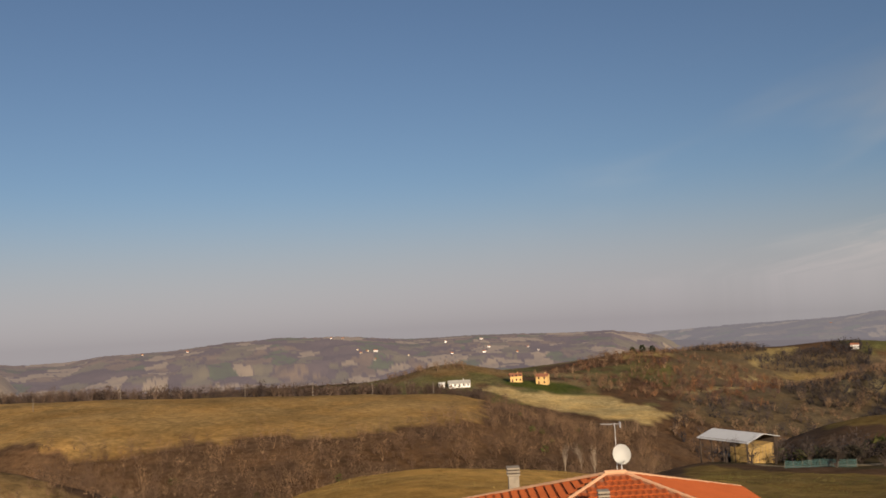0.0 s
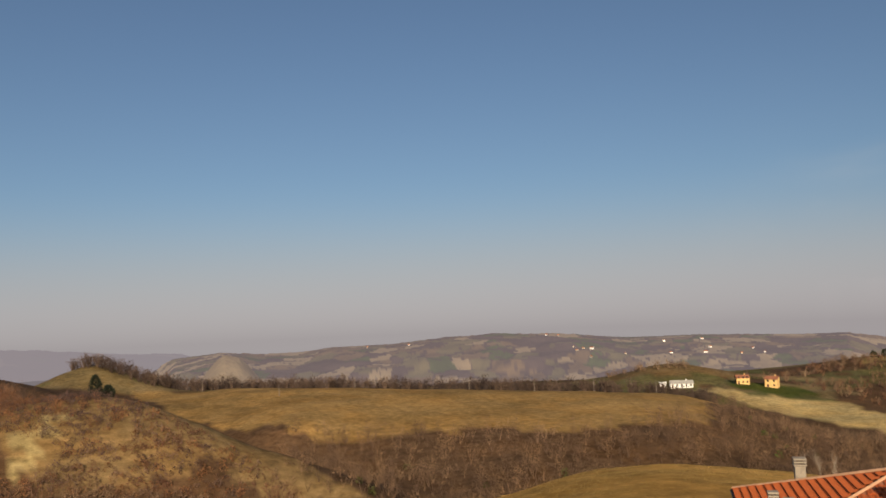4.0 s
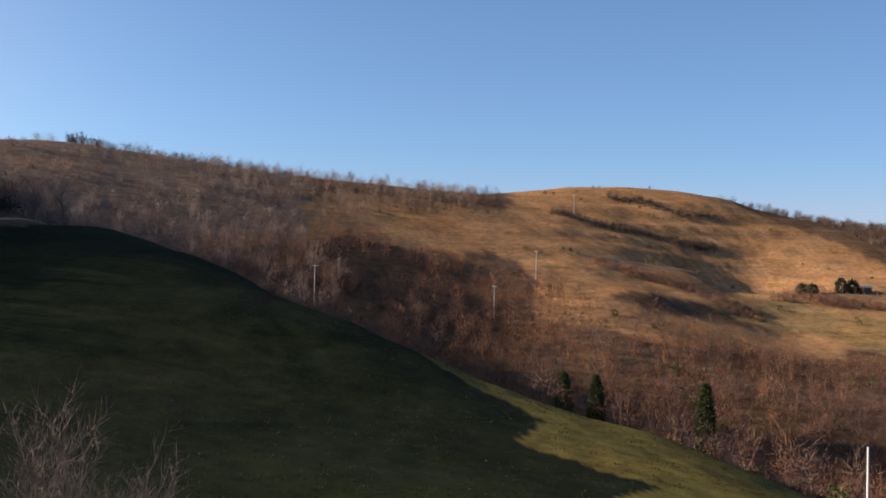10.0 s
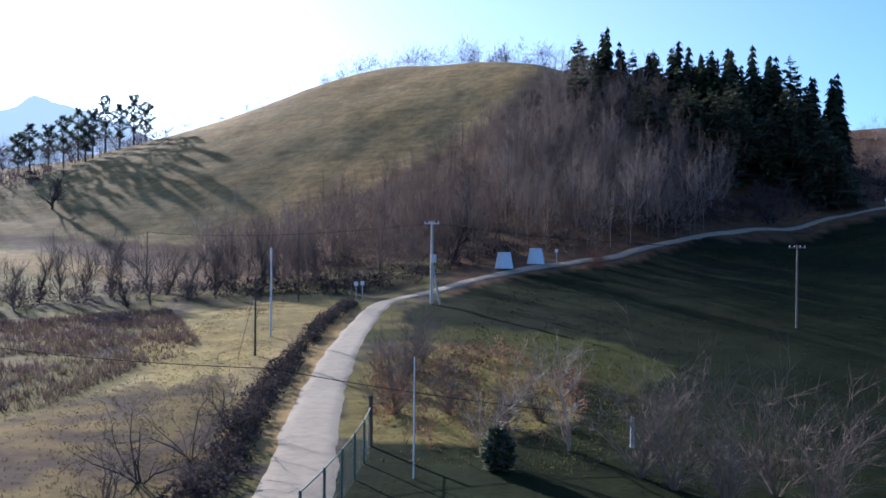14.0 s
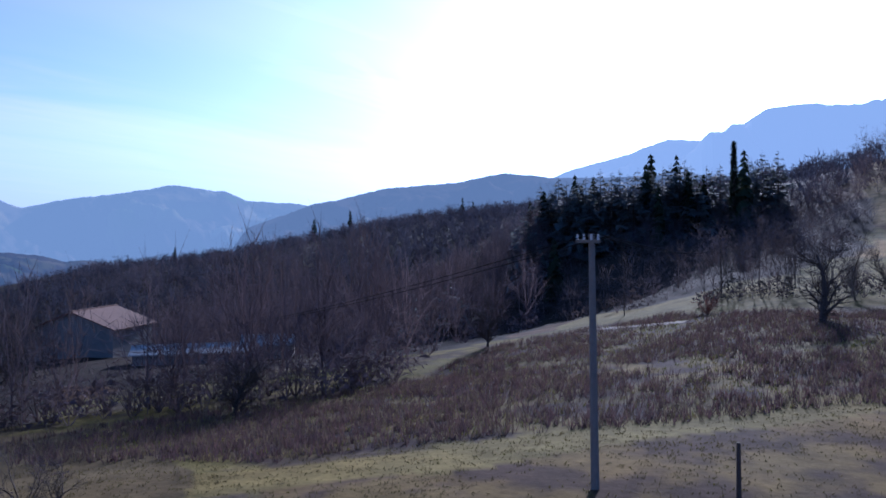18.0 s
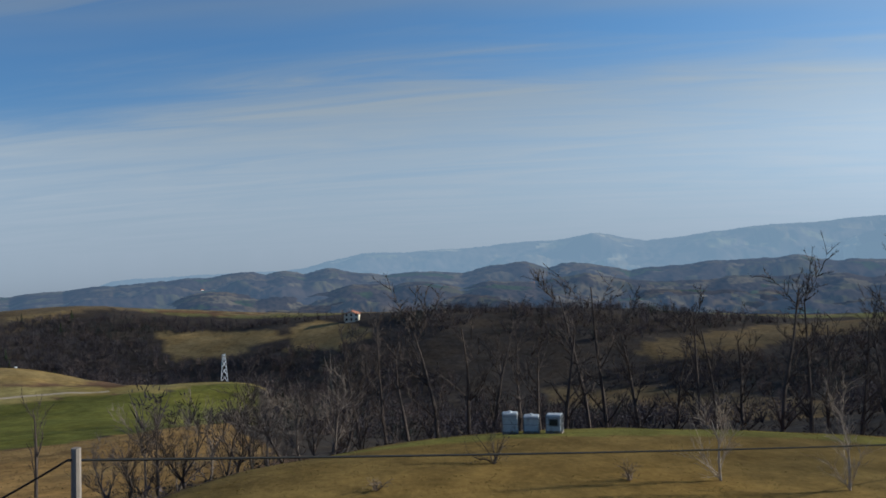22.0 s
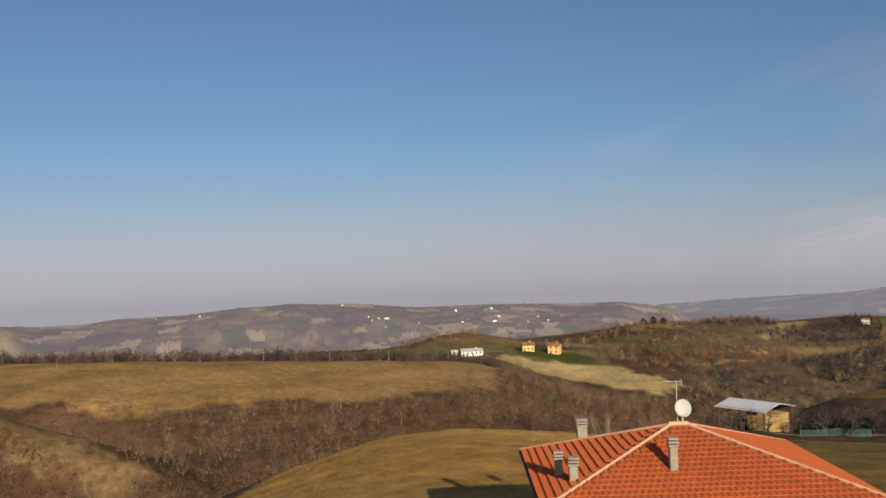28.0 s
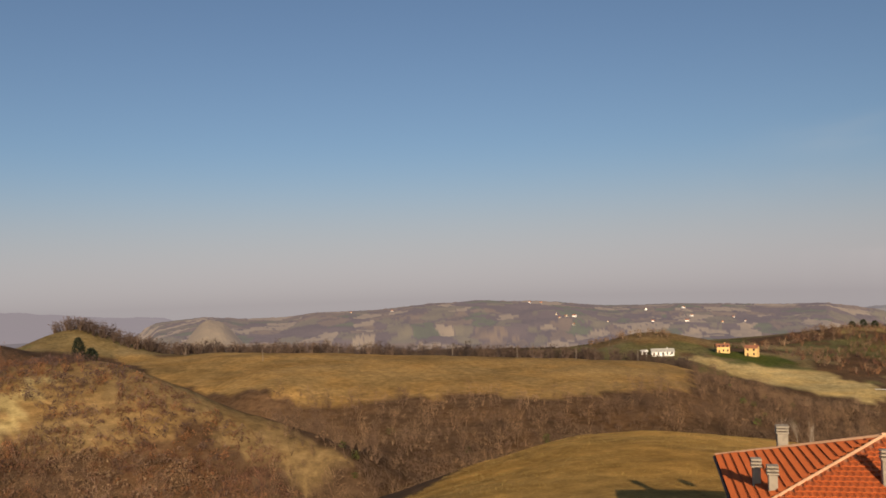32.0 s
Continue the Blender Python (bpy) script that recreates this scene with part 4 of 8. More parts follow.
def wood(name, label, poly, spacing, mix, size=1.0, palette=BARK, seed=1, holes=0.0, limit=6000, copses=False, clear=None):
    """A wood of many small trees: mix gives the share of each kind."""
    rnd = np.random.RandomState(seed)
    random.seed(seed)
    x, y = scatter(poly, spacing, rnd)
    if holes:
        ok = fractal(x / 35, y / 35, seed + 7, 3) > holes - 0.5
        x, y = x[ok], y[ok]
    if clear:
        ok = ~inside(np.degrees(np.arctan2(-x, y)) % 360, np.hypot(x, y), clear)
        x, y = x[ok], y[ok]
    if copses:
        i = np.clip(np.log(np.hypot(x, y) / R0) / math.log(R1 / R0) * (NR - 1), 0, NR - 1).astype(int)
        j = ((np.degrees(np.arctan2(-x, y)) % 360) * NA / 360).astype(int) % NA
        ok = WOODED[i, j]
        x, y = x[ok], y[ok]
    x, y = x[:limit], y[:limit]
    z = ground_z(x, y) - 0.15
    kinds = rnd.choice(len(mix), len(x), p=np.array([m[1] for m in mix]) / sum(m[1] for m in mix))
    co, tint = [], []
    for i, (kind, share) in enumerate(mix):
        for v, tm in enumerate(TREES[kind]):
            idx = np.where((kinds == i) & (np.arange(len(x)) % len(TREES[kind]) == v))[0]
            if not len(idx):
                continue
            sc = size * (0.65 + 0.6 * rnd.rand(len(idx)))
            th = rnd.rand(len(idx)) * 6.283
            c, s = np.cos(th) * sc, np.sin(th) * sc
            p = tm.reshape(-1, 3)
            w = np.stack([c[:, None] * p[:, 0] - s[:, None] * p[:, 1] + x[idx, None], s[:, None] * p[:, 0] + c[:, None] * p[:, 1] + y[idx, None], sc[:, None] * p[:, 2] * (0.85 + 0.3 * rnd.rand(len(idx)))[:, None] + z[idx, None]], -1)
            co.append(w.reshape(-1, 3))
            pal = np.array(NEEDLE if "fir" in kind else LEAF if kind == "bush" else palette)
            # trees of one colour stand in groups
            pick = (fractal(x[idx] / 38, y[idx] / 38, seed + 5, 3) * 0.9 + 0.5 + 0.55 * (rnd.rand(len(idx)) - 0.5)).clip(0, 0.999)
            t = pal[(pick * len(pal)).astype(int)] * (0.68 + 0.64 * rnd.rand(len(idx), 1))
            tint.append(np.repeat(t, len(p), 0))
    co, tint = np.concatenate(co), np.concatenate(tint)
    m = surface("twigs", (0.1, 0.1, 0.1), rough=0.95, vary=0.2, scale=0.5, attr=True, spec=0.03, thin=0.22)
    ob = new(name, raw_mesh(name, co, np.arange(len(co)).reshape(-1, 3), m, tint))
    tagged(ob, label, "trees", kind="stuff")
    return ob


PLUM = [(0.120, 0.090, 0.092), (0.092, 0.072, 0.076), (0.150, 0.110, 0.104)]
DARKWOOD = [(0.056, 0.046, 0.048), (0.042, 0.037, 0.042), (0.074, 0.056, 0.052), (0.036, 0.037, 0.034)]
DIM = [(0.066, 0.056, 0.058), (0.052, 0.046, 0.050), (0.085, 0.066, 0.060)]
UMBER = [(0.115, 0.078, 0.060), (0.085, 0.060, 0.050), (0.140, 0.095, 0.070), (0.070, 0.052, 0.046)]
SCRUB = [("scrub", 9), ("tree", 7), ("thicket", 2), ("bush", 0.25)]
FAR = [("far", 1)]
wood("valley_wood", "dense leafless red-brown wood filling the valley", [(118, 150), (108, 140), (95, 122), (85, 108), (70, 105), (55, 105), (40, 105), (24, 100), (24, 190), (31, 185), (41, 205), (44, 330), (50, 350), (62, 330), (66, 300), (80, 290), (97, 285), (104, 330), (116, 330), (124, 270), (128, 200)], 2.75, SCRUB, 1.0, RUST, 101, 0.06, 10500)
wood("field_wood", "leafless brown wood below the broad field", [(24, 290), (24, 205), (20, 150), (8, 140), (352, 160), (346, 200), (347, 480), (357, 440), (358, 350), (9, 320), (17, 325), (24, 335)], 3.9, SCRUB, 1.0, BARK, 102, 0.06, 6000)
wood("field_edge_trees", "row of leafless trees behind the broad field", [(36, 560), (20, 490), (5, 470), (357, 475), (357, 520), (5, 530), (20, 560), (36, 640)], 4.4, FAR, 1.15, UMBER, 103, 0.0, 2200)
wood("lane_wood", "leafless grey-brown wood rising behind the lane", [(158, 114), (150, 130), (144, 150), (143.5, 172), (147.5, 190), (147.5, 225), (153, 232), (157, 205)], 2.9, [("crown", 7), ("scrub", 2), ("thicket", 1)], 1.2, GREY, 104, 0.0, 2600)
wood("lane_edge_wood", "low leafless wood along the foot of the tilled hill", [(176, 120), (165, 103), (157.5, 114), (156.5, 205), (160, 192), (165, 178), (169, 165), (176, 150)], 2.6, [("crown", 5), ("scrub", 3), ("thicket", 2)], 1.0, GREY, 138, 0.0, 2200)
wood("fir_wood", "dark fir wood on the hill crest", [(152, 225), (145, 205), (138, 198), (136, 212), (137, 225), (145, 245), (152, 250)], 5.0, [("fir", 1)], 1.15, NEEDLE, 105)
wood("crest_trees", "line of leafless trees along the hill crest", [(189, 318), (179, 364), (173, 384), (168, 384), (162.5, 364), (153, 304), (153, 318), (162.5, 380), (168, 400), (173, 400), (179, 380), (189, 334)], 4.0, [("tree", 1)], 1.55, GREY + DUSK, 106, 0.3)
wood("south_hill_wood", "leafless wood on the slope above the valley", [(138, 240), (128, 205), (120, 210), (117, 330), (106, 450), (106, 540), (120, 480), (132, 395), (138, 385)], 4.4, [("scrub", 3), ("tree", 2), ("clump", 1)], 0.85, [(0.20, 0.145, 0.118), (0.27, 0.195, 0.155), (0.155, 0.112, 0.095), (0.24, 0.16, 0.115)], 107, 0.12, 5500)
wood("slope_wood", "leafless pinkish-grey wood on the slope beyond the green field", [(136, 212), (129, 196), (122, 196), (117, 215), (114, 260), (117, 310), (124, 300), (132, 270)], 3.1, [("tree", 4), ("crown", 2), ("scrub", 3)], 1.0, [(0.215, 0.160, 0.135), (0.165, 0.120, 0.104), (0.27, 0.20, 0.165), (0.19, 0.13, 0.10)], 149, 0.05)
wood("crest_dark_wood", "dark wood along the skyline of the pasture hill", [(131, 425), (124, 478), (118, 525), (112, 565), (112, 592), (118, 552), (124, 506), (131, 452)], 4.4, [("far", 2), ("clump", 3)], 0.8, DARKWOOD, 150)
wood("ridge_wood", "dark leafless wood along the ridge", [(92, 660), (86, 600), (79, 470), (75, 450), (72, 520), (64, 440), (60, 560), (58, 700), (66, 800), (76, 830), (86, 780)], 5.4, [("far", 3), ("clump", 3)], 0.85, UMBER, 108, 0.05, 6000)
wood("saddle_wood", "brown leafless wood on the saddle below the ridge houses", [(50, 250), (44, 232), (40.5, 245), (37.5, 300), (39.5, 345), (41, 415), (44, 440), (50, 425), (52, 350)], 3.0, SCRUB, 0.9, RUST, 148, 0.05)
wood("hillock_trees", "bare trees on the flank of the little hillock", [(3.5, 730), (0.8, 690), (358.5, 690), (358.5, 712), (0.8, 716), (3.5, 755)], 5.0, FAR, 0.75, BARK, 151)
wood("gully_wood", "red-brown wood in the gully between the hill fields", [(66, 395), (61, 350), (54, 340), (51.5, 378), (54, 382), (58.5, 425), (60.4, 470), (60.8, 560), (64, 525), (64.6, 445)], 3.2, SCRUB, 0.95, RUST, 152, 0.0)
wood("field_hedge_trees", "brown hedge between the hill fields", [(76, 432), (70.5, 405), (66.6, 362), (64, 345), (65.5, 335), (69, 352), (72.7, 378), (76, 395)], 2.6, [("scrub", 3), ("tree", 1)], 0.75, RUST, 153, 0.1)
wood("house_ridge_wood", "leafless trees round the ridge houses", [(52, 600), (47, 460), (42, 420), (40, 440), (44, 520), (50, 640)], 7, FAR, 1.0, RUST, 109, 0.1)
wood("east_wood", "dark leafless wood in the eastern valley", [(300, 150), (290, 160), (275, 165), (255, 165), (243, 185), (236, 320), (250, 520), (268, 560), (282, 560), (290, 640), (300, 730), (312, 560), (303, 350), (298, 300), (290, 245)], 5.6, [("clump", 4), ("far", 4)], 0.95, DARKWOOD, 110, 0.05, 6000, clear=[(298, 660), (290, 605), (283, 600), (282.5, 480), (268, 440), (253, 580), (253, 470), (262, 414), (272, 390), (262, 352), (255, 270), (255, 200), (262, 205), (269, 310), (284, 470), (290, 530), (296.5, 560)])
for k, ln in enumerate((
        [(101.3, 461), (98.8, 450), (96.3, 461), (93.4, 464), (91.2, 474)], [(97.8, 528), (95.6, 531), (93.4, 516), (91.3, 531)],
        [(98.7, 356), (96.2, 354), (93.3, 355), (90.8, 334), (88.5, 332)], [(88.0, 372), (84.5, 380), (81.5, 392)])):
    wood("hill_scrub_line", "dark thorn scrub along a scarp of the pasture hill", ln + [(a, q + (11 if k < 2 else 16)) for a, q in reversed(ln)], 1.5, [("scrub", 3), ("thicket", 2)], 0.95 if k < 2 else 0.85, DARKWOOD if k < 2 else RUST, 141 + k)
wood("crest_scrub", "brown scrub along the top of the pasture hill", [(120.3, 370), (114.2, 425), (107.6, 505), (104.9, 530), (104.1, 432), (109.9, 392), (114.2, 408), (120.3, 352)], 3.2, [("scrub", 3), ("thicket", 2), ("tree", 1)], 0.8, BARK + DARKWOOD, 146)
wood("yard_trees", "bushes and bare trees round the hillside houses", [(87, 420), (83, 424), (81, 418), (76, 414), (72, 424), (72.5, 434), (75.4, 440), (77.5, 446), (83, 440), (87, 432)], 3.6, [("scrub", 3), ("tree", 2), ("bush", 1)], 0.8, RUST, 147, 0.1, clear=[(81.2, 440), (75.2, 440), (75.2, 405), (81.2, 405)])
FIRS_FAR = [(0.036, 0.042, 0.036), (0.028, 0.034, 0.031)]
for k, (mix, pal, gap, poly) in enumerate((
        ([("clump", 5), ("farfir", 0.2)], FIRS_FAR, 4.2, [(327.9, 1005), (327.3, 1050), (326.2, 1053), (325.6, 1012)]),
        ([("clump", 5), ("farfir", 0.2)], FIRS_FAR, 4.2, [(331.7, 932), (331.1, 979), (329.7, 985), (328.5, 960), (328.8, 936), (331.1, 922)]),
        ([("far", 2), ("farfir", 0.1), ("clump", 5)], DIM, 5.5, [(322, 1000), (319.5, 1050), (316, 1050), (316.8, 979), (313.7, 734), (312.5, 660), (315.1, 705), (317, 815), (319.9, 962)]),
        ([("far", 2), ("farfir", 0.1), ("clump", 5)], DIM, 4.6, [(335.5, 560), (334, 617), (330.8, 640), (328.3, 622), (328.8, 590), (333, 560)]),
        ([("far", 2), ("clump", 3)], BARK + DIM, 5.0, [(340.3, 700), (338.3, 605), (335.5, 582), (334.7, 610), (331.7, 652), (332.5, 701), (336, 720)]),
        ([("far", 2), ("clump", 3)], DIM, 5.0, [(342, 930), (339.6, 1002), (336, 1090), (334.7, 1050), (334.7, 965), (337.2, 955)]),
        ([("far", 2), ("clump", 3)], BARK + DIM, 5.0, [(328.8, 920), (327.2, 962), (324.2, 955), (323.6, 895), (325, 880)]),
        ([("far", 2), ("farfir", 0.1), ("clump", 5)], DIM, 5.5, [(308, 650), (305.8, 740), (302.7, 740), (300.2, 680), (299.5, 560), (304, 480)]),
        ([("far", 2), ("clump", 3)], BARK + DIM, 6.5, [(346, 480), (340, 330), (322, 300), (312, 420), (304, 480), (312, 600), (322, 600), (330, 560), (338, 590), (345, 600)]),
        ([("far", 2), ("clump", 3)], BARK + DIM, 5.0, [(347, 1000), (342, 960), (340, 1010), (343, 1080), (347, 1080)]))):
    wood("farm_hill_wood", "dark wood between the fields of the farm hills", poly, gap * 0.8, mix, 0.9, pal, 900 + k, 0.0, 2200)
for k, (a0, q0, a1, q1) in enumerate(((330.2, 1030, 330.6, 985), (325.5, 1000, 328.5, 948), (324, 1000, 320, 975), (331.8, 690, 325, 650), (312.2, 760, 316.8, 990), (341, 905, 335, 965), (317, 830, 321, 628), (309, 700, 306, 690), (323.5, 900, 322, 660))):
    wood("hedge", "hedge of bare trees between hill fields", [(a0, q0), (a1, q1), (a1 - 0.1, q1 + 9), (a0 - 0.1, q0 + 9)], 3.6, FAR, 0.7, DIM + BARK, 930 + k, 0.0, 120)
wood("hillock_wood", "leafless wood on the rounded hillock", [(356, 720), (351, 640), (346, 560), (340, 600), (339, 850), (349, 900)], 6.4, [("far", 2), ("clump", 3)], 0.85, BARK + RUST, 112, 0.30)
wood("orchard_hedge", "dark hedge behind the orchard", [(343, 180), (337, 183), (331, 184), (325, 181), (324, 190), (331, 194), (337, 193), (343, 190)], 1.7, [("thicket", 3), ("scrub", 2), ("bush", 1)], 1.15, DIM, 950)
wood("farm_hedge", "low hedge in front of the farm", [(316, 236), (313, 240), (308, 243), (308, 246), (313, 243), (316, 240)], 1.2, [("thicket", 2), ("bush", 2), ("scrub", 1)], 0.7, BARK, 951)
wood("farm_thicket", "brown bare trees and shrubs around the farm", [(324.5, 214), (320, 226), (317.2, 244), (318, 262), (323, 262), (327, 240)], 3.6, [("tree", 3), ("scrub", 3), ("thicket", 1)], 0.85, BARK + RUST, 952, 0.1)
wood("tank_bank", "hedge on the bank round the red tanks", [(328.5, 216), (324, 214), (322.8, 217), (323.5, 219), (328.5, 220)], 1.1, [("thicket", 2), ("scrub", 1)], 0.5, DIM, 953)
wood("barn_wood", "dark leafless wood beyond the field", [(229, 84), (222, 78), (216, 84), (214, 110), (208, 150), (207, 250), (220, 300), (232, 250), (245, 260), (243, 168), (231, 164), (229, 140)], 4.0, [("crown", 6), ("scrub", 2), ("thicket", 3)], 1.35, PLUM, 113, 0.0, 2600)
wood("upper_wood", "leafless and fir wood covering the southern slope", [(245, 260), (225, 290), (207, 225), (192, 240), (187, 300), (190, 420), (205, 520), (215, 560), (236, 620), (245, 500)], 5.6, [("far", 4), ("clump", 3)], 1.1, HAZYWOOD, 131, 0.0, 5000)
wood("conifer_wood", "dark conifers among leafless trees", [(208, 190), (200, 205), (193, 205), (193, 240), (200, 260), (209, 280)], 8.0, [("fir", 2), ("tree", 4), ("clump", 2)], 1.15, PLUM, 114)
wood("south_ridge_wood", "dark conifer ridge in the distance", [(236, 600), (222, 560), (212, 500), (208, 520), (210, 680), (222, 700), (236, 740)], 8.5, [("farfir", 0.1), ("far", 4), ("clump", 3)], 1.1, HAZYWOOD, 115, 0.0, 2500)
wood("hedgerow", "thin leafless hedgerow along the field", [(198, 112), (188, 104), (183, 106), (173, 116), (166, 112), (172, 124), (183, 118), (189, 116), (197, 128)], 1.7, [("crown", 2), ("scrub", 3), ("thicket", 4)], 0.75, DARKWOOD + DUSK, 116)

wood("slope_thicket", "dusky thicket on the slope beyond the field", [(207, 150), (202, 128), (196, 136), (190, 150), (188, 215), (193, 235), (207, 225)], 3.3, [("tree", 3), ("scrub", 3), ("thicket", 2)], 0.95, HAZYWOOD + DUSK, 132, 0.15, 2200)
wood("barn_yard_wood", "leafless trees hiding the barn wing", [(252, 80), (242, 76), (238, 84), (238, 148), (252, 160)], 3.4, [("crown", 4), ("scrub", 2), ("thicket", 2)], 1.0, DARKWOOD, 133)
wood("brambles", "dark brambles at the end of the knoll", [(249, 34), (249, 58), (240, 62), (236, 50), (238, 32)], 1.5, [("thicket", 3), ("scrub", 2)], 0.24, PLUM, 134, 0.0)
wood("spur_foot_wood", "dense brown scrub at the foot of the clay spur", [(48, 225), (38.9, 217), (35.9, 221), (32.9, 210), (28, 208), (22, 206), (20, 186), (30, 180), (40, 184), (48, 190)], 1.75, [("thicket", 4), ("scrub", 2), ("tree", 0.5)], 0.9, RUST + BARK, 135, 0.05)
wood("lane_undergrowth", "dark undergrowth between the lane and the firs", [(148, 140), (139.5, 167), (133, 186), (134, 204), (141, 184), (148, 165)], 2.0, [("thicket", 4), ("tree", 1), ("scrub", 1)], 1.0, DARKWOOD, 136)
wood("edge_wood", "leafless trees along the upper field edge", [(193, 225), (187, 250), (183, 285), (178, 312), (178, 322), (184, 302), (189, 264), (194, 240)], 3.2, [("tree", 4), ("scrub", 2), ("thicket", 2)], 1.2, PLUM, 137)
wood("bank_scrub", "brown leafless scrub on the bank below the lane", [(165.5, 38), (165.5, 64), (158, 68), (151, 54), (155, 38)], 1.5, [("scrub", 4), ("thicket", 2)], 0.5, BARK + RUST, 139, 0.1)
wood("lane_back_hedge", "dark hedge along the far side of the lane", [(177, 107), (166, 103), (158, 119), (153, 131), (147, 149), (141, 169), (141, 174), (147, 154), (153, 136), (158, 124), (166, 108), (177, 113)], 1.5, [("thicket", 4), ("scrub", 2)], 0.75, DARKWOOD, 140)
# ------------------------------------------------------------------ parts of things
def part(name, me, parent, label="", mat=None):
    """Links a mesh (or bmesh with a material) as one part under a thing or a part."""
    if isinstance(me, bmesh.types.BMesh):
        bm, me = me, bpy.data.meshes.new(name)
        bm.to_mesh(me)
        bm.free()
        me.materials.append(mat)
    ob = new(name, me)
    ob.parent = parent
    if label:
        ob["label"] = label
    return ob


def thing(name, place, turn, label, category, group=""):
    ob = new(name)
    ob.empty_display_size = 0.3
    ob.matrix_world = Matrix.Translation(place) @ Matrix.Rotation(radians(turn), 4, "Z")
    return tagged(ob, label, category, group)


def box(size, centre=(0, 0, 0), turn=0.0, bevel=0.0, bm=None):
    bm = bm or bmesh.new()
    m = Matrix.Translation(centre) @ Matrix.Rotation(radians(turn), 4, "Z") @ Matrix.Diagonal((*size, 1))
    g = bmesh.ops.create_cube(bm, size=1.0, matrix=m)
    if bevel:
        es = list({e for v in g["verts"] for e in v.link_edges})
        bmesh.ops.bevel(bm, geom=es, offset=bevel, segments=1, affect="EDGES")
    return bm


def tube(p, q, r0, r1, sides=8, bm=None):
    """A tapered rod from p to q."""
    bm = bm or bmesh.new()
    p, q = Vector(p), Vector(q)
    d = q - p
    m = Matrix.Translation((p + q) / 2) @ d.to_track_quat("Z", "Y").to_matrix().to_4x4()
    bmesh.ops.create_cone(bm, cap_ends=True, segments=sides, radius1=r0, radius2=r1, depth=d.length, matrix=m)
    return bm


# ------------------------------------------------------------------ single leafless trees
def rods(segs, sides=4):
    """Tapering rods as arrays: segs of (p, q, r0, r1)."""
    p = np.array([s[0] for s in segs])
    q = np.array([s[1] for s in segs])
    r0 = np.array([s[2] for s in segs])[:, None]
    r1 = np.array([s[3] for s in segs])[:, None]
    d = q - p
    d /= np.linalg.norm(d, axis=1)[:, None] + 1e-9
    ref = np.where(np.abs(d[:, 2:3]) > 0.9, np.array([[1.0, 0, 0]]), np.array([[0, 0, 1.0]]))
    u = np.cross(d, ref)
    u /= np.linalg.norm(u, axis=1)[:, None]
    v = np.cross(d, u)
    rings = []
    for base, r in ((p, r0), (q, r1)):
        for k in range(sides):
            a = 2 * math.pi * k / sides
            rings.append(base + (u * math.cos(a) + v * math.sin(a)) * r)
    co = np.stack(rings, 1).reshape(-1, 3)
    n = len(segs)
    f = []
    for k in range(sides):
        k2 = (k + 1) % sides
        f.append(np.stack([np.arange(n) * 2 * sides + i for i in (k, k2, k2 + sides, k + sides)], -1))
    return co, np.concatenate(f)


def twigs(thick, thin, seed):
    """Branches as three-sided rods and the finest twigs as single tapering slips, all in triangles."""
    co, f = rods(thick, 3)
    f = np.concatenate([f[:, [0, 1, 2]], f[:, [0, 2, 3]]])
    if thin:
        p, q = np.array([s[0] for s in thin]), np.array([s[1] for s in thin])
        w = np.array([s[2] for s in thin])[:, None] * 0.75
        side = np.cross(q - p, np.random.RandomState(seed).normal(size=p.shape))
        side *= w / (np.linalg.norm(side, axis=1)[:, None] + 1e-9)
        tri = np.stack([p - side, p + side, q], 1).reshape(-1, 3)
        f = np.concatenate([f, len(co) + np.arange(len(tri)).reshape(-1, 3)])
        co = np.concatenate([co, tri])
    return co, f


def grow(h, spread, seed, levels=4, up=0.5, trunk_r=0.14, fork=0.3, crook=0.15, kids=4, thin=0.012, reach=1.0):
    """Branches of a tree by level: lists of (p, q, r0, r1)."""
    rnd = random.Random(seed)
    out = [[] for k in range(levels)]

    def stem(p, d, length, r, level):
        steps = 3 if level < 2 else 2 if level < levels - 1 else 1
        pts = [p]
        for s in range(steps):
            d = (d + Vector((rnd.gauss(0, crook), rnd.gauss(0, crook), rnd.gauss(0, crook) + up * 0.12))).normalized()
            q = p + d * length / steps
            ra, rb = r * (1 - 0.75 * s / steps), r * (1 - 0.75 * (s + 1) / steps)
            out[level].append((tuple(p), tuple(q), ra, rb))
            p = q
            pts.append(p)
            if level + 1 < levels and (level > 0 or s > 0 or fork < 0.2):
                for k in range(kids if level < levels - 2 else kids + 1):
                    a = rnd.random() * 2 * math.pi
                    side = Vector((math.cos(a), math.sin(a), 0)) - d * Vector((math.cos(a), math.sin(a), 0)).dot(d)
                    nd = (side.normalized() * spread + d * (0.6 + 0.5 * rnd.random()) + Vector((0, 0, up * 0.4))).normalized()
                    at = pts[-2] + (p - pts[-2]) * rnd.random()
                    stem(at, nd, length * reach * (0.40 + 0.22 * rnd.random()), max(rb * 0.62, thin), level + 1)

    stem(Vector((0, 0, -0.2)), Vector((rnd.gauss(0, 0.05), rnd.gauss(0, 0.05), 1)), h * 0.72, trunk_r, 0)
    return out


BARK_GREY = surface("grey_bark", (0.165, 0.130, 0.105), rough=0.95, vary=0.45, scale=9.0, bump=0.5)
BARK_DARK = surface("dark_bark", (0.072, 0.054, 0.044), rough=0.95, vary=0.45, scale=9.0, bump=0.5)
BARK_PALE = surface("pale_bark", (0.36, 0.29, 0.22), rough=0.9, vary=0.4, scale=7.0, bump=0.4)
BARK_BROWN = surface("brown_bark", (0.185, 0.135, 0.095), rough=0.95, vary=0.4, scale=9.0, bump=0.5)


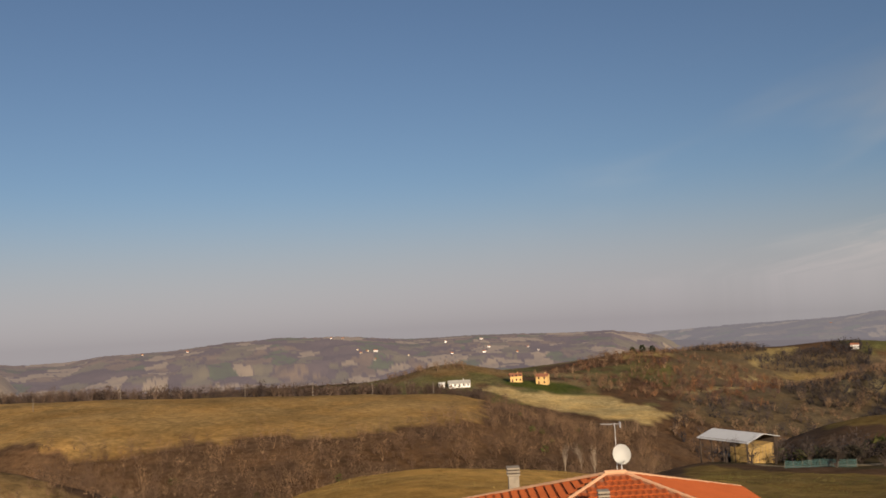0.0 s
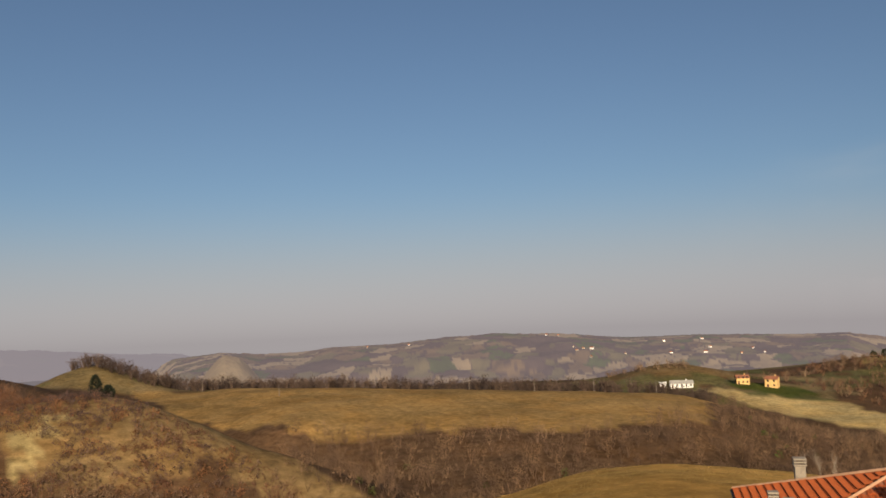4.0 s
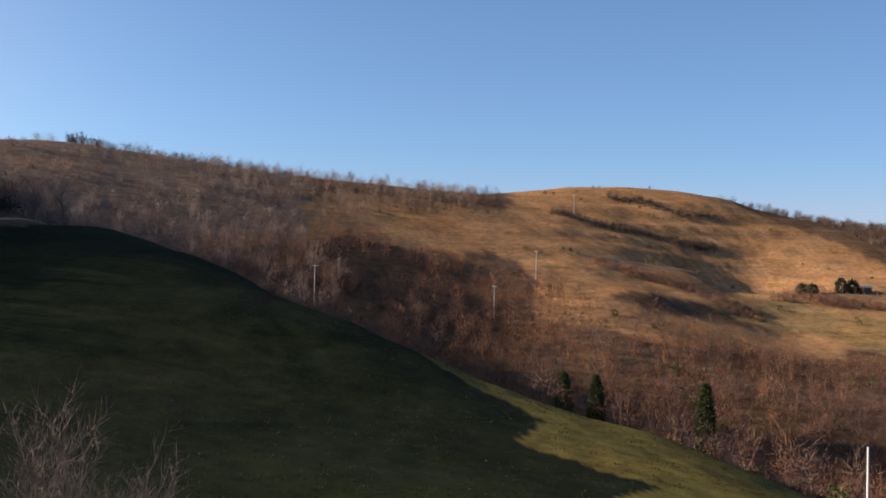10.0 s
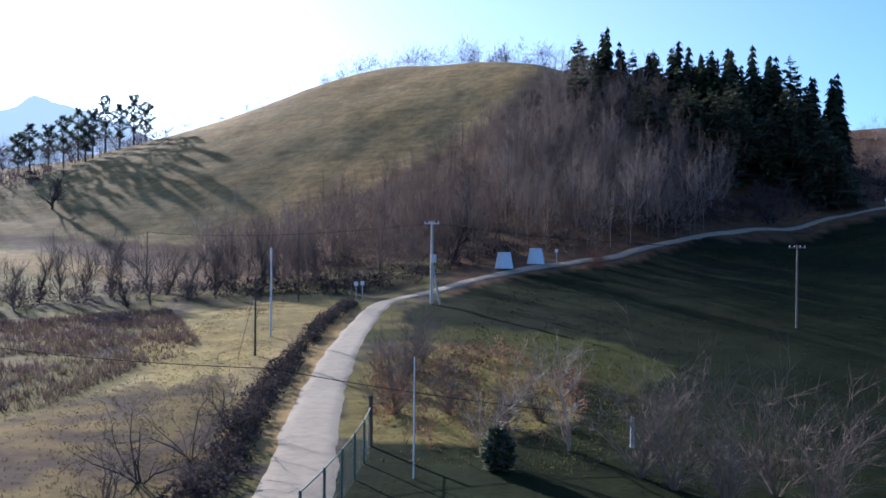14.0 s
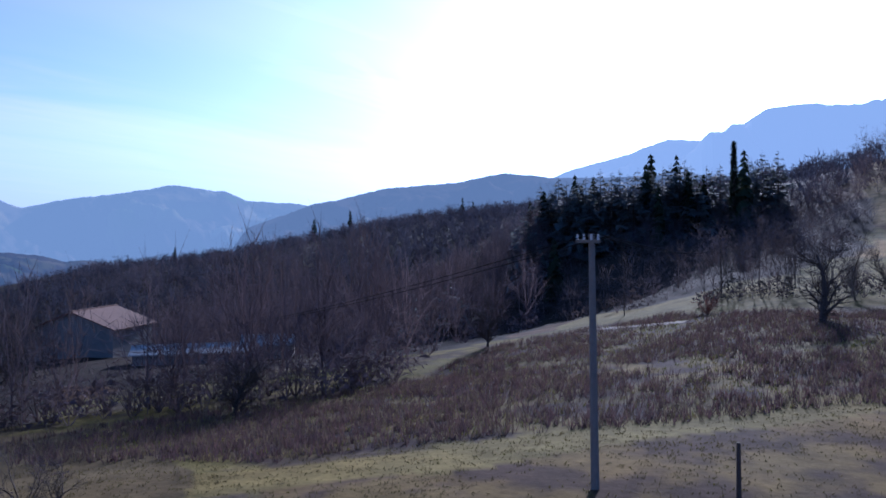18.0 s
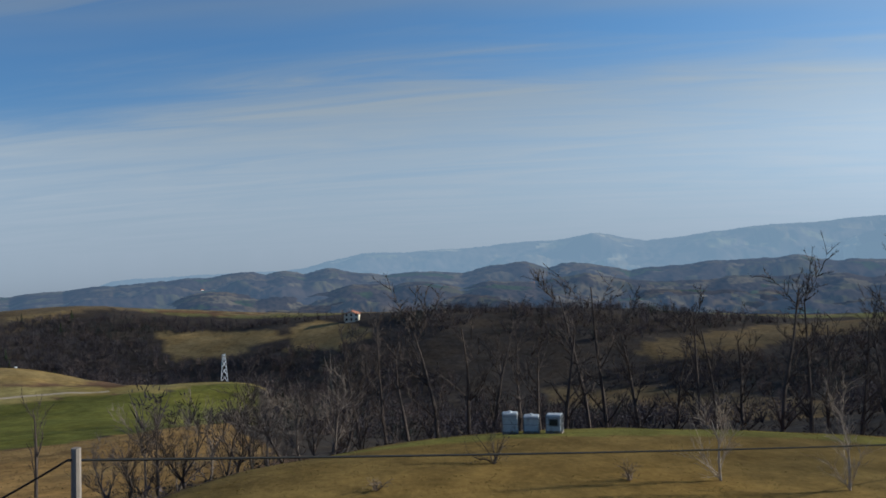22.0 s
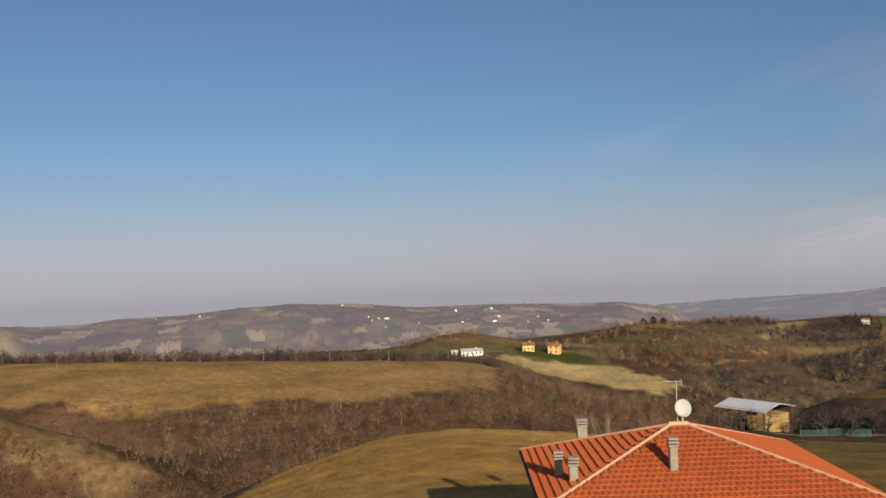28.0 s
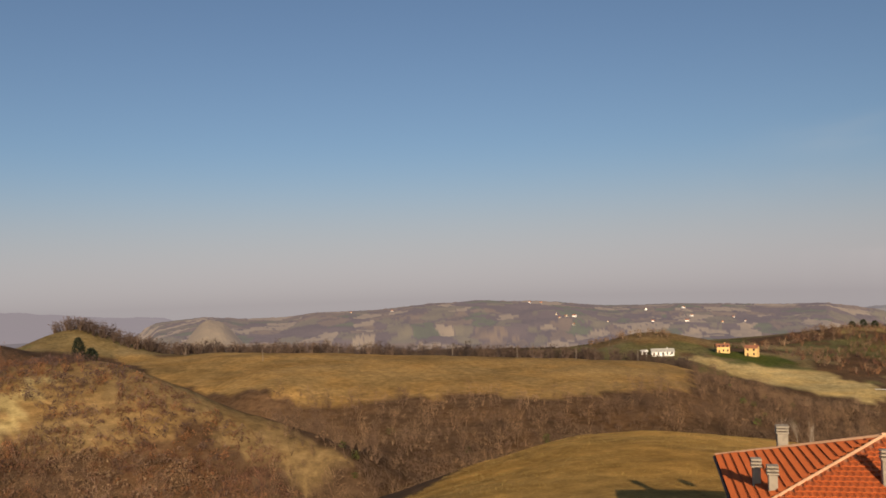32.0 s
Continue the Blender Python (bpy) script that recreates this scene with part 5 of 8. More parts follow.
def bare_tree(name, label, az, r, h, spread, seed, bark=BARK_GREY, levels=4, up=0.5, trunk_r=0.14, fork=0.3, crook=0.15, kids=4, lift=0.0, group="", thin=0.012, reach=1.0):
    g = grow(h, spread, seed, levels, up, trunk_r, fork, crook, kids, thin, reach)
    t = thing(name, on_ground(az, r, lift), seed * 47 % 360, label, "tree", group)
    step = 3 if levels > 2 else 1
    for nm, segs, sides in [("trunk", g[0], 7)] + [("limb", g[1][k:k + step], 4) for k in range(0, len(g[1]), step)]:
        co, f = rods(segs, sides)
        part(nm, raw_mesh(nm, co, f, bark), t)
    if levels > 2 and g[2]:
        co, f = twigs(g[2], sum(g[3:], []), seed)
        part("crown", raw_mesh("crown", co, f, bark), t)
    return t


def shrub(label, az, r, h, spread, seed, bark=BARK_BROWN, stems=7, group="", kids=3, rad=0.04, up=0.45, thin=0.012):
    """A many-stemmed leafless shrub."""
    rnd = random.Random(seed)
    t = thing("bare_shrub", on_ground(az, r), 0, label, "shrub", group)
    stem, branch, tip = [], [], []
    for k in range(stems):
        g = grow(h * (0.75 + 0.35 * rnd.random()), 0.8, seed * 31 + k, 3, up, rad, 0.1, 0.26, kids, thin)
        a = 2 * math.pi * (k + rnd.random()) / stems
        lean = Matrix.Rotation(spread * (0.3 + 0.8 * rnd.random()), 3, Vector((-math.sin(a), math.cos(a), 0)))
        for segs, into in zip(g, (stem, branch, tip)):
            into += [(tuple(lean @ Vector(p)), tuple(lean @ Vector(q)), ra, rb) for p, q, ra, rb in segs]
    co, f = rods(stem, 4)
    part("stem", raw_mesh("stem", co, f, bark), t)
    co, f = twigs(branch, tip, seed)
    part("crown", raw_mesh("crown", co, f, bark), t)
    return t


def needles(n, shape, size, seed, tints, start=0.0):
    """A conifer's foliage: n sprays of three leaves over a shape(u, a) -> radius share."""
    rnd = np.random.RandomState(seed)
    u, a = start + (1 - start) * rnd.rand(n) ** (1.25 if start == 0 else 0.9), rnd.rand(n) * 6.283
    rad = shape(u) * (0.45 + 0.55 * np.sqrt(rnd.rand(n)))
    c = np.stack([np.cos(a) * rad, np.sin(a) * rad, u], -1)
    out = np.stack([np.cos(a), np.sin(a), 0.5 + 0 * a], -1)
    tri = []
    for k in range(3):
        d = out + rnd.normal(0, 0.6, (n, 3))
        d /= np.linalg.norm(d, axis=1)[:, None]
        s = np.cross(d, rnd.normal(size=(n, 3)))
        s /= np.linalg.norm(s, axis=1)[:, None]
        tri.append((c, d, s))
    return c, tri, np.asarray(tints)[rnd.randint(0, len(tints), n)] * (0.7 + 0.6 * rnd.rand(n, 1)), rnd


def conifer(name, label, az, r, h, wide, seed, n, size, tints, shape, bark=BARK_DARK, lift=0.0, group="", taper=False, start=0.0):
    c, tri, col, rnd = needles(n, shape, size, seed, tints, start)
    t = thing(name, on_ground(az, r, lift), 0, label, "tree", group)
    part("trunk", tube((0, 0, -0.3), (0, 0, h * 0.93), h * 0.018 + 0.05, 0.02), t, mat=bark)
    scale = np.array([wide, wide, h])
    co = []
    for base, d, s in tri:
        p = base * scale
        ln = size * (0.6 + 0.8 * rnd.rand(len(p), 1)) * (0.35 + 0.65 * (1 - base[:, 2:3]) if taper else 1.0)
        co.append(np.stack([p - s * ln * 0.22, p + s * ln * 0.22, p + d * ln], 1))
    co = np.concatenate(co).reshape(-1, 3)
    tint = np.tile(np.repeat(col, 3, 0), (3, 1))
    m = surface("needles", (0.05, 0.06, 0.03), rough=0.8, vary=0.2, scale=3.0, attr=True, thin=0.4)
    part("foliage", raw_mesh("foliage", co, np.arange(len(co)).reshape(-1, 3), m, tint), t)
    return t


def spruce(name, label, az, r, h, wide, seed, tints, group=""):
    """A fir of whorled, drooping boughs, open and pointed at the top."""
    rnd = np.random.RandomState(seed)
    t = thing(name, on_ground(az, r), 0, label, "tree", group)
    part("trunk", tube((0, 0, -0.3), (0, 0, h * 0.97), h * 0.016 + 0.05, 0.02), t, mat=BARK_DARK)
    whorls = int(h * 1.05)
    n = whorls * 7
    u = np.repeat(np.linspace(0.04, 0.985, whorls), 7) + rnd.normal(0, 0.012, n)
    a = rnd.rand(n) * 6.283
    ln = (wide * (1 - u).clip(0.0) ** 0.85 + 0.12) * (0.55 + 0.6 * rnd.rand(n))
    out = np.stack([np.cos(a), np.sin(a), 0 * a], -1)
    side = np.stack([-np.sin(a), np.cos(a), 0 * a], -1)
    up = np.array([[0, 0, 1.0]])
    root = up * (u * h)[:, None]
    L = ln[:, None]
    tip = root + out * L + up * L * (-0.20 + 0.36 * u[:, None] + 0.16 * rnd.normal(size=(n, 1)))
    mid = root + out * L * 0.5 - up * L * 0.06
    w = L * (0.36 + 0.16 * rnd.rand(n, 1))
    tri = [np.stack([root, mid - side * w, tip], 1), np.stack([root, tip, mid + side * w], 1)]
    for k in range(4):
        c = root + (tip - root) * (0.35 + 0.6 * rnd.rand(n, 1))
        d = side * rnd.choice([-1, 1], (n, 1)) * (0.3 + 0.3 * rnd.rand(n, 1)) + out * 0.35 - up * (0.25 + 0.4 * rnd.rand(n, 1))
        tri.append(np.stack([c - out * L * 0.10, c + out * L * 0.10, c + d * L * 0.62], 1))
    co = np.concatenate(tri).reshape(-1, 3)
    col = np.asarray(tints)[rnd.randint(0, len(tints), n)] * (0.6 + 0.8 * rnd.rand(n, 1))
    tint = np.tile(np.repeat(col, 3, 0), (len(tri), 1))
    part("foliage", raw_mesh("foliage", co, np.arange(len(co)).reshape(-1, 3), surface("needles", (0.05, 0.06, 0.03), rough=0.8, vary=0.2, scale=3.0, attr=True, thin=0.4), tint), t)
    return t


def tiers(count, power=0.9):
    """A fir's outline: separate tiers of boughs that droop."""
    def shape(u):
        saw = (u * count) % 1.0
        return (1 - u) ** power * (0.60 + 0.40 * (1 - saw)) + 0.01
    return shape


def oval(u):
    return np.sin(np.clip(u, 0.02, 1) ** 0.75 * np.pi) ** 0.6 * 0.92 + 0.08 * (1 - u)
# ------------------------------------------------------------------ buildings
def plaster(name, colour):
    return surface(name, colour, rough=0.9, vary=0.18, scale=1.5, bump=0.2, stain=0.25)


CREAM, WHITE, YELLOW, ORANGE = plaster("cream_plaster", (0.62, 0.55, 0.42)), plaster("white_plaster", (0.78, 0.77, 0.74)), plaster("yellow_plaster", (0.72, 0.46, 0.19)), plaster("orange_plaster", (0.38, 0.195, 0.11))
PINK, GREYWALL, STONE, BRICK = plaster("salmon_plaster", (0.66, 0.27, 0.16)), plaster("grey_plaster", (0.24, 0.21, 0.185)), surface("old_stone", (0.40, 0.36, 0.29), vary=0.5, scale=2.5, bump=0.6), surface("red_plaster", (0.42, 0.13, 0.075), vary=0.3, scale=2.0)
TILE = surface("clay_tile", (0.40, 0.094, 0.027), rough=0.75, vary=0.22, scale=1.2, bump=0.3, rnd=0.16)
TILE_OLD = surface("weathered_tile", (0.33, 0.135, 0.075), rough=0.85, vary=0.45, scale=2.0, bump=0.4)
TILE_DARK = surface("dark_tile", (0.150, 0.080, 0.058), rough=0.9, vary=0.5, scale=2.0, bump=0.4)
TILE_FAR = surface("red_roof_tile", (0.40, 0.130, 0.062), rough=0.85, vary=0.4, scale=1.2, bump=0.3)
MORTAR = surface("ridge_mortar", (0.58, 0.33, 0.20), rough=0.9, vary=0.4, scale=5.0)
GLASS = surface("dark_glass", (0.02, 0.025, 0.03), rough=0.15, vary=0.1)
SHUTTER = surface("brown_shutter", (0.12, 0.06, 0.035), rough=0.7, vary=0.3, scale=4.0)
METAL = surface("sheet_metal", (0.56, 0.57, 0.58), rough=0.55, vary=0.15, scale=1.0)
FIBRE = surface("fibre_cement", (0.42, 0.40, 0.36), rough=0.9, vary=0.35, scale=1.2, stain=0.3)
CONCRETE = surface("concrete", (0.42, 0.40, 0.37), rough=0.9, vary=0.25, scale=3.0, bump=0.3, stain=0.2)
WOODGREY = surface("grey_timber", (0.19, 0.155, 0.125), rough=0.9, vary=0.4, scale=6.0, bump=0.4)
WOODDARK = surface("dark_timber", (0.085, 0.062, 0.048), rough=0.9, vary=0.4, scale=6.0, bump=0.4)
HAY = surface("hay", (0.36, 0.24, 0.09), rough=1.0, vary=0.6, scale=5.0, bump=0.8)


def roof_mesh(w, d, rise, over, z, hip=0.0, thick=0.18):
    """A pitched roof over w x d: ridge along x, hipped by hip metres at each end."""
    bm = bmesh.new()
    W, D = w / 2 + over, d / 2 + over
    drop = rise * over / (d / 2)
    lo, hi = z - drop, z + rise
    x = w / 2 + over - hip
    rows = []
    for dz in (0.0, -thick):
        rows.append([bm.verts.new(p) for p in ((-W, -D, lo + dz), (W, -D, lo + dz), (W, D, lo + dz), (-W, D, lo + dz), (-x, 0, hi + dz), (x, 0, hi + dz))])
    t, b = rows
    for f in ((0, 1, 5, 4), (2, 3, 4, 5)):
        bm.faces.new([t[i] for i in f]), bm.faces.new([b[i] for i in reversed(f)])
    if hip > 0.01:
        for f in ((1, 2, 5), (3, 0, 4)):
            bm.faces.new([t[i] for i in f]), bm.faces.new([b[i] for i in reversed(f)])
        rim = (0, 1, 2, 3)
    else:
        rim = (0, 1, 5, 2, 3, 4)
    for i, j in zip(rim, rim[1:] + rim[:1]):
        bm.faces.new((t[j], t[i], b[i], b[j]))
    return bm


def wall_mesh(w, d, h, rise, gable=True, deep=1.2):
    bm = bmesh.new()
    lo = [bm.verts.new((sx * w / 2, sy * d / 2, -deep)) for sx, sy in ((-1, -1), (1, -1), (1, 1), (-1, 1))]
    hi = [bm.verts.new((v.co.x, v.co.y, h)) for v in lo]
    bm.faces.new((lo[0], lo[1], hi[1], hi[0])), bm.faces.new((lo[2], lo[3], hi[3], hi[2]))
    if gable:
        a, b = bm.verts.new((-w / 2, 0, h + rise - 0.05)), bm.verts.new((w / 2, 0, h + rise - 0.05))
        bm.faces.new((lo[1], lo[2], hi[2], b, hi[1])), bm.faces.new((lo[3], lo[0], hi[0], a, hi[3]))
    else:
        bm.faces.new((lo[1], lo[2], hi[2], hi[1])), bm.faces.new((lo[3], lo[0], hi[0], hi[3]))
    return bm


def windows_on(t, w, d, side, floors, cols, size=(1.0, 1.3), first=1.0, storey=3.0, mat=GLASS, frame_mat=None, door=None):
    """Windows on one side of a house (s, n, e, w), each a frame with a pane."""
    run = w if side in "sn" else d
    for f in range(floors):
        for k in range(cols):
            u = (k + 0.5) / cols * run - run / 2
            is_door = door == k and f == 0
            sz = (1.1, 2.1) if is_door else size
            z = (0 if is_door else first + f * storey) + sz[1] / 2
            c, s2 = {"s": ((u, -d / 2, z), (sz[0], 0.10, sz[1])), "n": ((u, d / 2, z), (sz[0], 0.10, sz[1])), "e": ((w / 2, u, z), (0.10, sz[0], sz[1])), "w": ((-w / 2, u, z), (0.10, sz[0], sz[1]))}[side]
            grow_ = Vector((0.16 if side in "sn" else 0, 0.16 if side in "ew" else 0, 0.16))
            fr = part("door" if is_door else "window", box(Vector(s2) + grow_ - Vector((0.0, 0.0, 0.0)), c), t, mat=frame_mat or SHUTTER)
            out = Vector({"s": (0, -0.03, 0), "n": (0, 0.03, 0), "e": (0.03, 0, 0), "w": (-0.03, 0, 0)}[side])
            part("pane", box(s2, Vector(c) + out), fr, mat=SHUTTER if is_door else mat)


def house(name, label, az, r, w, d, h, rise, turn, wall, roof, sides="s", floors=2, cols=3, hip=0.0, chimneys=1, lift=0.0, over=0.45, group="", storey=2.9, category="house"):
    """A rendered house with a tiled roof; turn: degrees from east."""
    t = thing(name, on_ground(az, r, lift), turn, label, category, group)
    part("wall", wall_mesh(w, d, h, rise, hip < 0.01, 3.0), t, mat=wall)
    part("roof", roof_mesh(w, d, rise, over, h, hip), t, mat=roof)
    part("ridge_cap", tube((-w / 2 - over + hip, 0, h + rise + 0.02), (w / 2 + over - hip, 0, h + rise + 0.02), 0.13, 0.13, 6), t, mat=roof)
    for k in range(chimneys):
        x = w * (0.22 - 0.5 * k)
        ch = part("chimney", box((0.6, 0.6, 1.5), (x, d * 0.16, h + rise * 0.75 + 0.5), bevel=0.02), t, mat=wall)
        part("chimney_cap", box((0.8, 0.8, 0.12), (x, d * 0.16, h + rise * 0.75 + 1.31)), ch, mat=roof)
    for i, s in enumerate(sides):
        n = cols if s in "sn" else max(1, round(cols * d / w))
        windows_on(t, w, d, s, floors, n, storey=storey, door=0 if i == 0 else None)
    return t


# the near house: a rectangular hipped roof of clay tiles
def tile_mesh():
    """One roof tile: a wavy pan and roll, proud at its lower end."""
    n = 6
    bm = bmesh.new()
    rows = []
    for y, z in ((0.0, 0.085), (0.40, 0.012)):
        rows.append([bm.verts.new((-0.135 + 0.27 * k / n, y, z + (0.0, 0.0, 0.0, 0.030, 0.042, 0.030, 0.0)[k])) for k in range(n + 1)])
    low = [bm.verts.new((v.co.x, v.co.y, v.co.z - 0.075)) for v in rows[0]]
    for k in range(n):
        bm.faces.new((rows[0][k], rows[0][k + 1], rows[1][k + 1], rows[1][k]))
        bm.faces.new((low[k], low[k + 1], rows[0][k + 1], rows[0][k]))
    me = bpy.data.meshes.new("tile")
    bm.to_mesh(me)
    bm.free()
    me.materials.append(TILE)
    return me


def near_house():
    cx, cy, w, d, rise, eave = 9.85, 41.4, 13.7, 11.3, 2.12, 0.03
    t = thing("house", (cx, cy, -6.3), 0, "rendered house with an orange clay-tiled hipped roof", "house")
    g = 6.3
    wl = part("wall", wall_mesh(w - 1.2, d - 1.2, eave + g - 0.05, 0, False, 2.0), t, mat=plaster("blue_grey_plaster", (0.33, 0.36, 0.42)))
    ridge = 0.7
    hx, hy = w / 2, d / 2
    deck = bmesh.new()
    lo = [deck.verts.new((x, y, eave + g)) for x, y in ((-hx, -hy), (hx, -hy), (hx, hy), (-hx, hy))]
    a, b = deck.verts.new((-ridge / 2, 0, eave + g + rise)), deck.verts.new((ridge / 2, 0, eave + g + rise))
    und = [deck.verts.new((v.co.x, v.co.y, v.co.z - 0.14)) for v in lo]
    for f in ((lo[0], lo[1], b, a), (lo[2], lo[3], a, b), (lo[1], lo[2], b), (lo[3], lo[0], a), (und[3], und[2], und[1], und[0])):
        deck.faces.new(f)
    for k in range(4):
        deck.faces.new((lo[(k + 1) % 4], lo[k], und[k], und[(k + 1) % 4]))
    roof = part("roof", deck, t, "weathered orange clay tiles", TILE_OLD)
    for k in range(4):
        corners = ((-hx, -hy), (hx, -hy), (hx, hy), (-hx, hy))
        p, q = Vector(corners[k]).to_3d(), Vector(corners[(k + 1) % 4]).to_3d()
        p.z = q.z = eave + g - 0.08
        out = (p + q).normalized() * 0.08
        out.z = 0
        part("gutter", tube(p + out, q + out, 0.075, 0.075, 8), t, "brown metal gutter", SHUTTER)
    # hips and ridge in mortar-bedded half-round tiles
    top = [Vector((-ridge / 2, 0, eave + g + rise)), Vector((ridge / 2, 0, eave + g + rise))]
    for (x, y), tp in (((-hx, -hy), top[0]), ((-hx, hy), top[0]), ((hx, -hy), top[1]), ((hx, hy), top[1])):
        p = Vector((x, y, eave + g))
        n = 22
        for k in range(n):
            q0, q1 = p + (tp - p) * (k / n), p + (tp - p) * ((k + 1.15) / n)
            part("hip_tile", tube(q0 + Vector((0, 0, 0.05)), q1 + Vector((0, 0, 0.045)), 0.07, 0.06, 6), roof, mat=MORTAR)
    part("ridge_tile", tube(top[0] + Vector((-0.1, 0, 0.06)), top[1] + Vector((0.1, 0, 0.06)), 0.10, 0.10, 8), roof, mat=MORTAR)
    # chimneys: place on plan, size, height of foot and top
    for x, y, wd, foot, tall in ((8.75, 38.0, 0.33, 0.75, 1.15), (5.95, 45.3, 0.48, 0.3, 1.20), (4.1, 39.6, 0.32, 0.2, 0.95), (4.55, 38.1, 0.35, 0.2, 1.0)):
        stack = part("chimney", box((wd, wd, tall), (x - cx, y - cy, foot + g + tall / 2), bevel=0.02), t, "grey-brown rendered chimney", surface("chimney_render", (0.30, 0.255, 0.20), rough=0.9, vary=0.35, scale=4.0, stain=0.3))
        for k in range(3):
            part("chimney_slab", box((wd + 0.10, wd + 0.10, 0.07), (x - cx, y - cy, foot + g + tall + 0.06 + 0.14 * k)), stack, mat=surface("chimney_render", (0.30, 0.255, 0.20)))
        part("chimney_flue", box((wd - 0.12, wd - 0.12, 0.36), (x - cx, y - cy, foot + g + tall + 0.18)), stack, mat=WOODDARK)
        part("flashing", box((wd + 0.08, wd + 0.08, 0.08), (x - cx, y - cy, foot + g + 0.12)), stack, mat=WOODGREY)
    for k in range(3):
        win = part("window", box((0.12, 1.2, 1.5), (-hx + 0.6, -3.0 + 3.0 * k, 4.2)), t, mat=SHUTTER)
        part("pane", box((0.08, 1.0, 1.3), (-hx + 0.55, -3.0 + 3.0 * k, 4.2)), win, mat=GLASS)
    # tiles: the faces that look south, west and east
    me = tile_mesh()
    joined = []
    faces = (("s", w, hy), ("w", d, hx), ("e", d, hx), ("n", w, hy))
    count = 0
    for side, run, half in faces:
        slope = math.hypot(half - (0 if side in "sn" else ridge / 2), rise)
        pitch = math.atan2(rise, half - (0 if side in "sn" else ridge / 2))
        rows = int(slope / 0.36)
        yaw = {"s": 0, "e": 90, "n": 180, "w": -90}[side]
        rot = Matrix.Rotation(radians(yaw), 4, "Z") @ Matrix.Translation((0, -half, eave + g)) @ Matrix.Rotation(pitch, 4, "X")
        for j in range(rows):
            ins = (j + 0.5) / rows
            end = run / 2 * (1 - ins) + (ridge / 2 * ins if side in "sn" else 0)
            n = int(2 * end / 0.27)
            for k in range(n):
                m = rot @ Matrix.Translation(((k - (n - 1) / 2) * 0.27, 0.36 * j, 0.01))
                if (side == "s" and j >= 2 and count < 300):
                    ob = part("tile", me, roof)
                    ob.matrix_local = m
                    count += 1
                else:
                    joined.append(m)
    co0 = np.array([v.co[:] for v in me.vertices])
    f0 = np.array([p.vertices[:] for p in me.polygons])
    co = np.concatenate([np.c_[co0, np.ones(len(co0))] @ np.array(m).T[:, :3] for m in joined])
    fs = np.concatenate([f0 + i * len(co0) for i in range(len(joined))])
    rest = part("roof_tiles", raw_mesh("roof_tiles", co, fs, TILE), roof)
    rest["kind"] = "stuff"


near_house()


def dish():
    t = thing("satellite_dish", (10.35, 42.6, 1.75), 0, "white satellite dish on a short mast", "antenna")
    part("mast", tube((0, 0, -0.1), (0, 0, 0.75), 0.03, 0.03), t, mat=METAL)
    bm = bmesh.new()
    rings = []
    for k in range(5):
        rr, zz = 0.42 * k / 4, 0.10 * (k / 4) ** 2
        rings.append([bm.verts.new((rr * math.cos(2 * math.pi * i / 20) * (0.92), rr * math.sin(2 * math.pi * i / 20), zz)) for i in range(20)] if k else [bm.verts.new((0, 0, 0))])
    for i in range(20):
        bm.faces.new((rings[0][0], rings[1][i], rings[1][(i + 1) % 20]))
        for k in range(1, 4):
            bm.faces.new((rings[k][i], rings[k + 1][i], rings[k + 1][(i + 1) % 20], rings[k][(i + 1) % 20]))
    bmesh.ops.solidify(bm, geom=bm.faces[:], thickness=0.015)
    m = Matrix.Translation((0, -0.08, 0.95)) @ Matrix.Rotation(radians(72), 4, "X") @ Matrix.Rotation(radians(0), 4, "Z")
    bmesh.ops.transform(bm, matrix=m, verts=bm.verts[:])
    part("reflector", bm, t, mat=surface("white_enamel", (0.82, 0.81, 0.76), rough=0.4, vary=0.1))
    part("feed_arm", tube((0, -0.1, 0.6), (0, -0.6, 0.75), 0.015, 0.015), t, mat=METAL)
    part("receiver", tube((0, -0.55, 0.74), (0, -0.66, 0.80), 0.035, 0.03), t, mat=METAL)
    a = thing("aerial_mast", (10.3, 43.4, 1.6), 0, "thin television aerial mast on the roof ridge", "antenna")
    part("mast", tube((0, 0, 0), (0, 0, 2.3), 0.016, 0.012, 6), a, mat=METAL)
    part("boom", tube((-0.6, 0, 2.27), (0.25, 0.1, 2.22), 0.012, 0.012, 5), a, mat=METAL)
    for k in range(7):
        part("element", tube((-0.58 + 0.13 * k, -0.2, 2.265 - 0.008 * k), (-0.58 + 0.13 * k, 0.2, 2.265 - 0.008 * k), 0.006, 0.006, 4), a, mat=METAL)
    part("grid_reflector", box((0.02, 0.3, 0.25), (0.25, 0.1, 2.2)), a, mat=METAL)


dish()


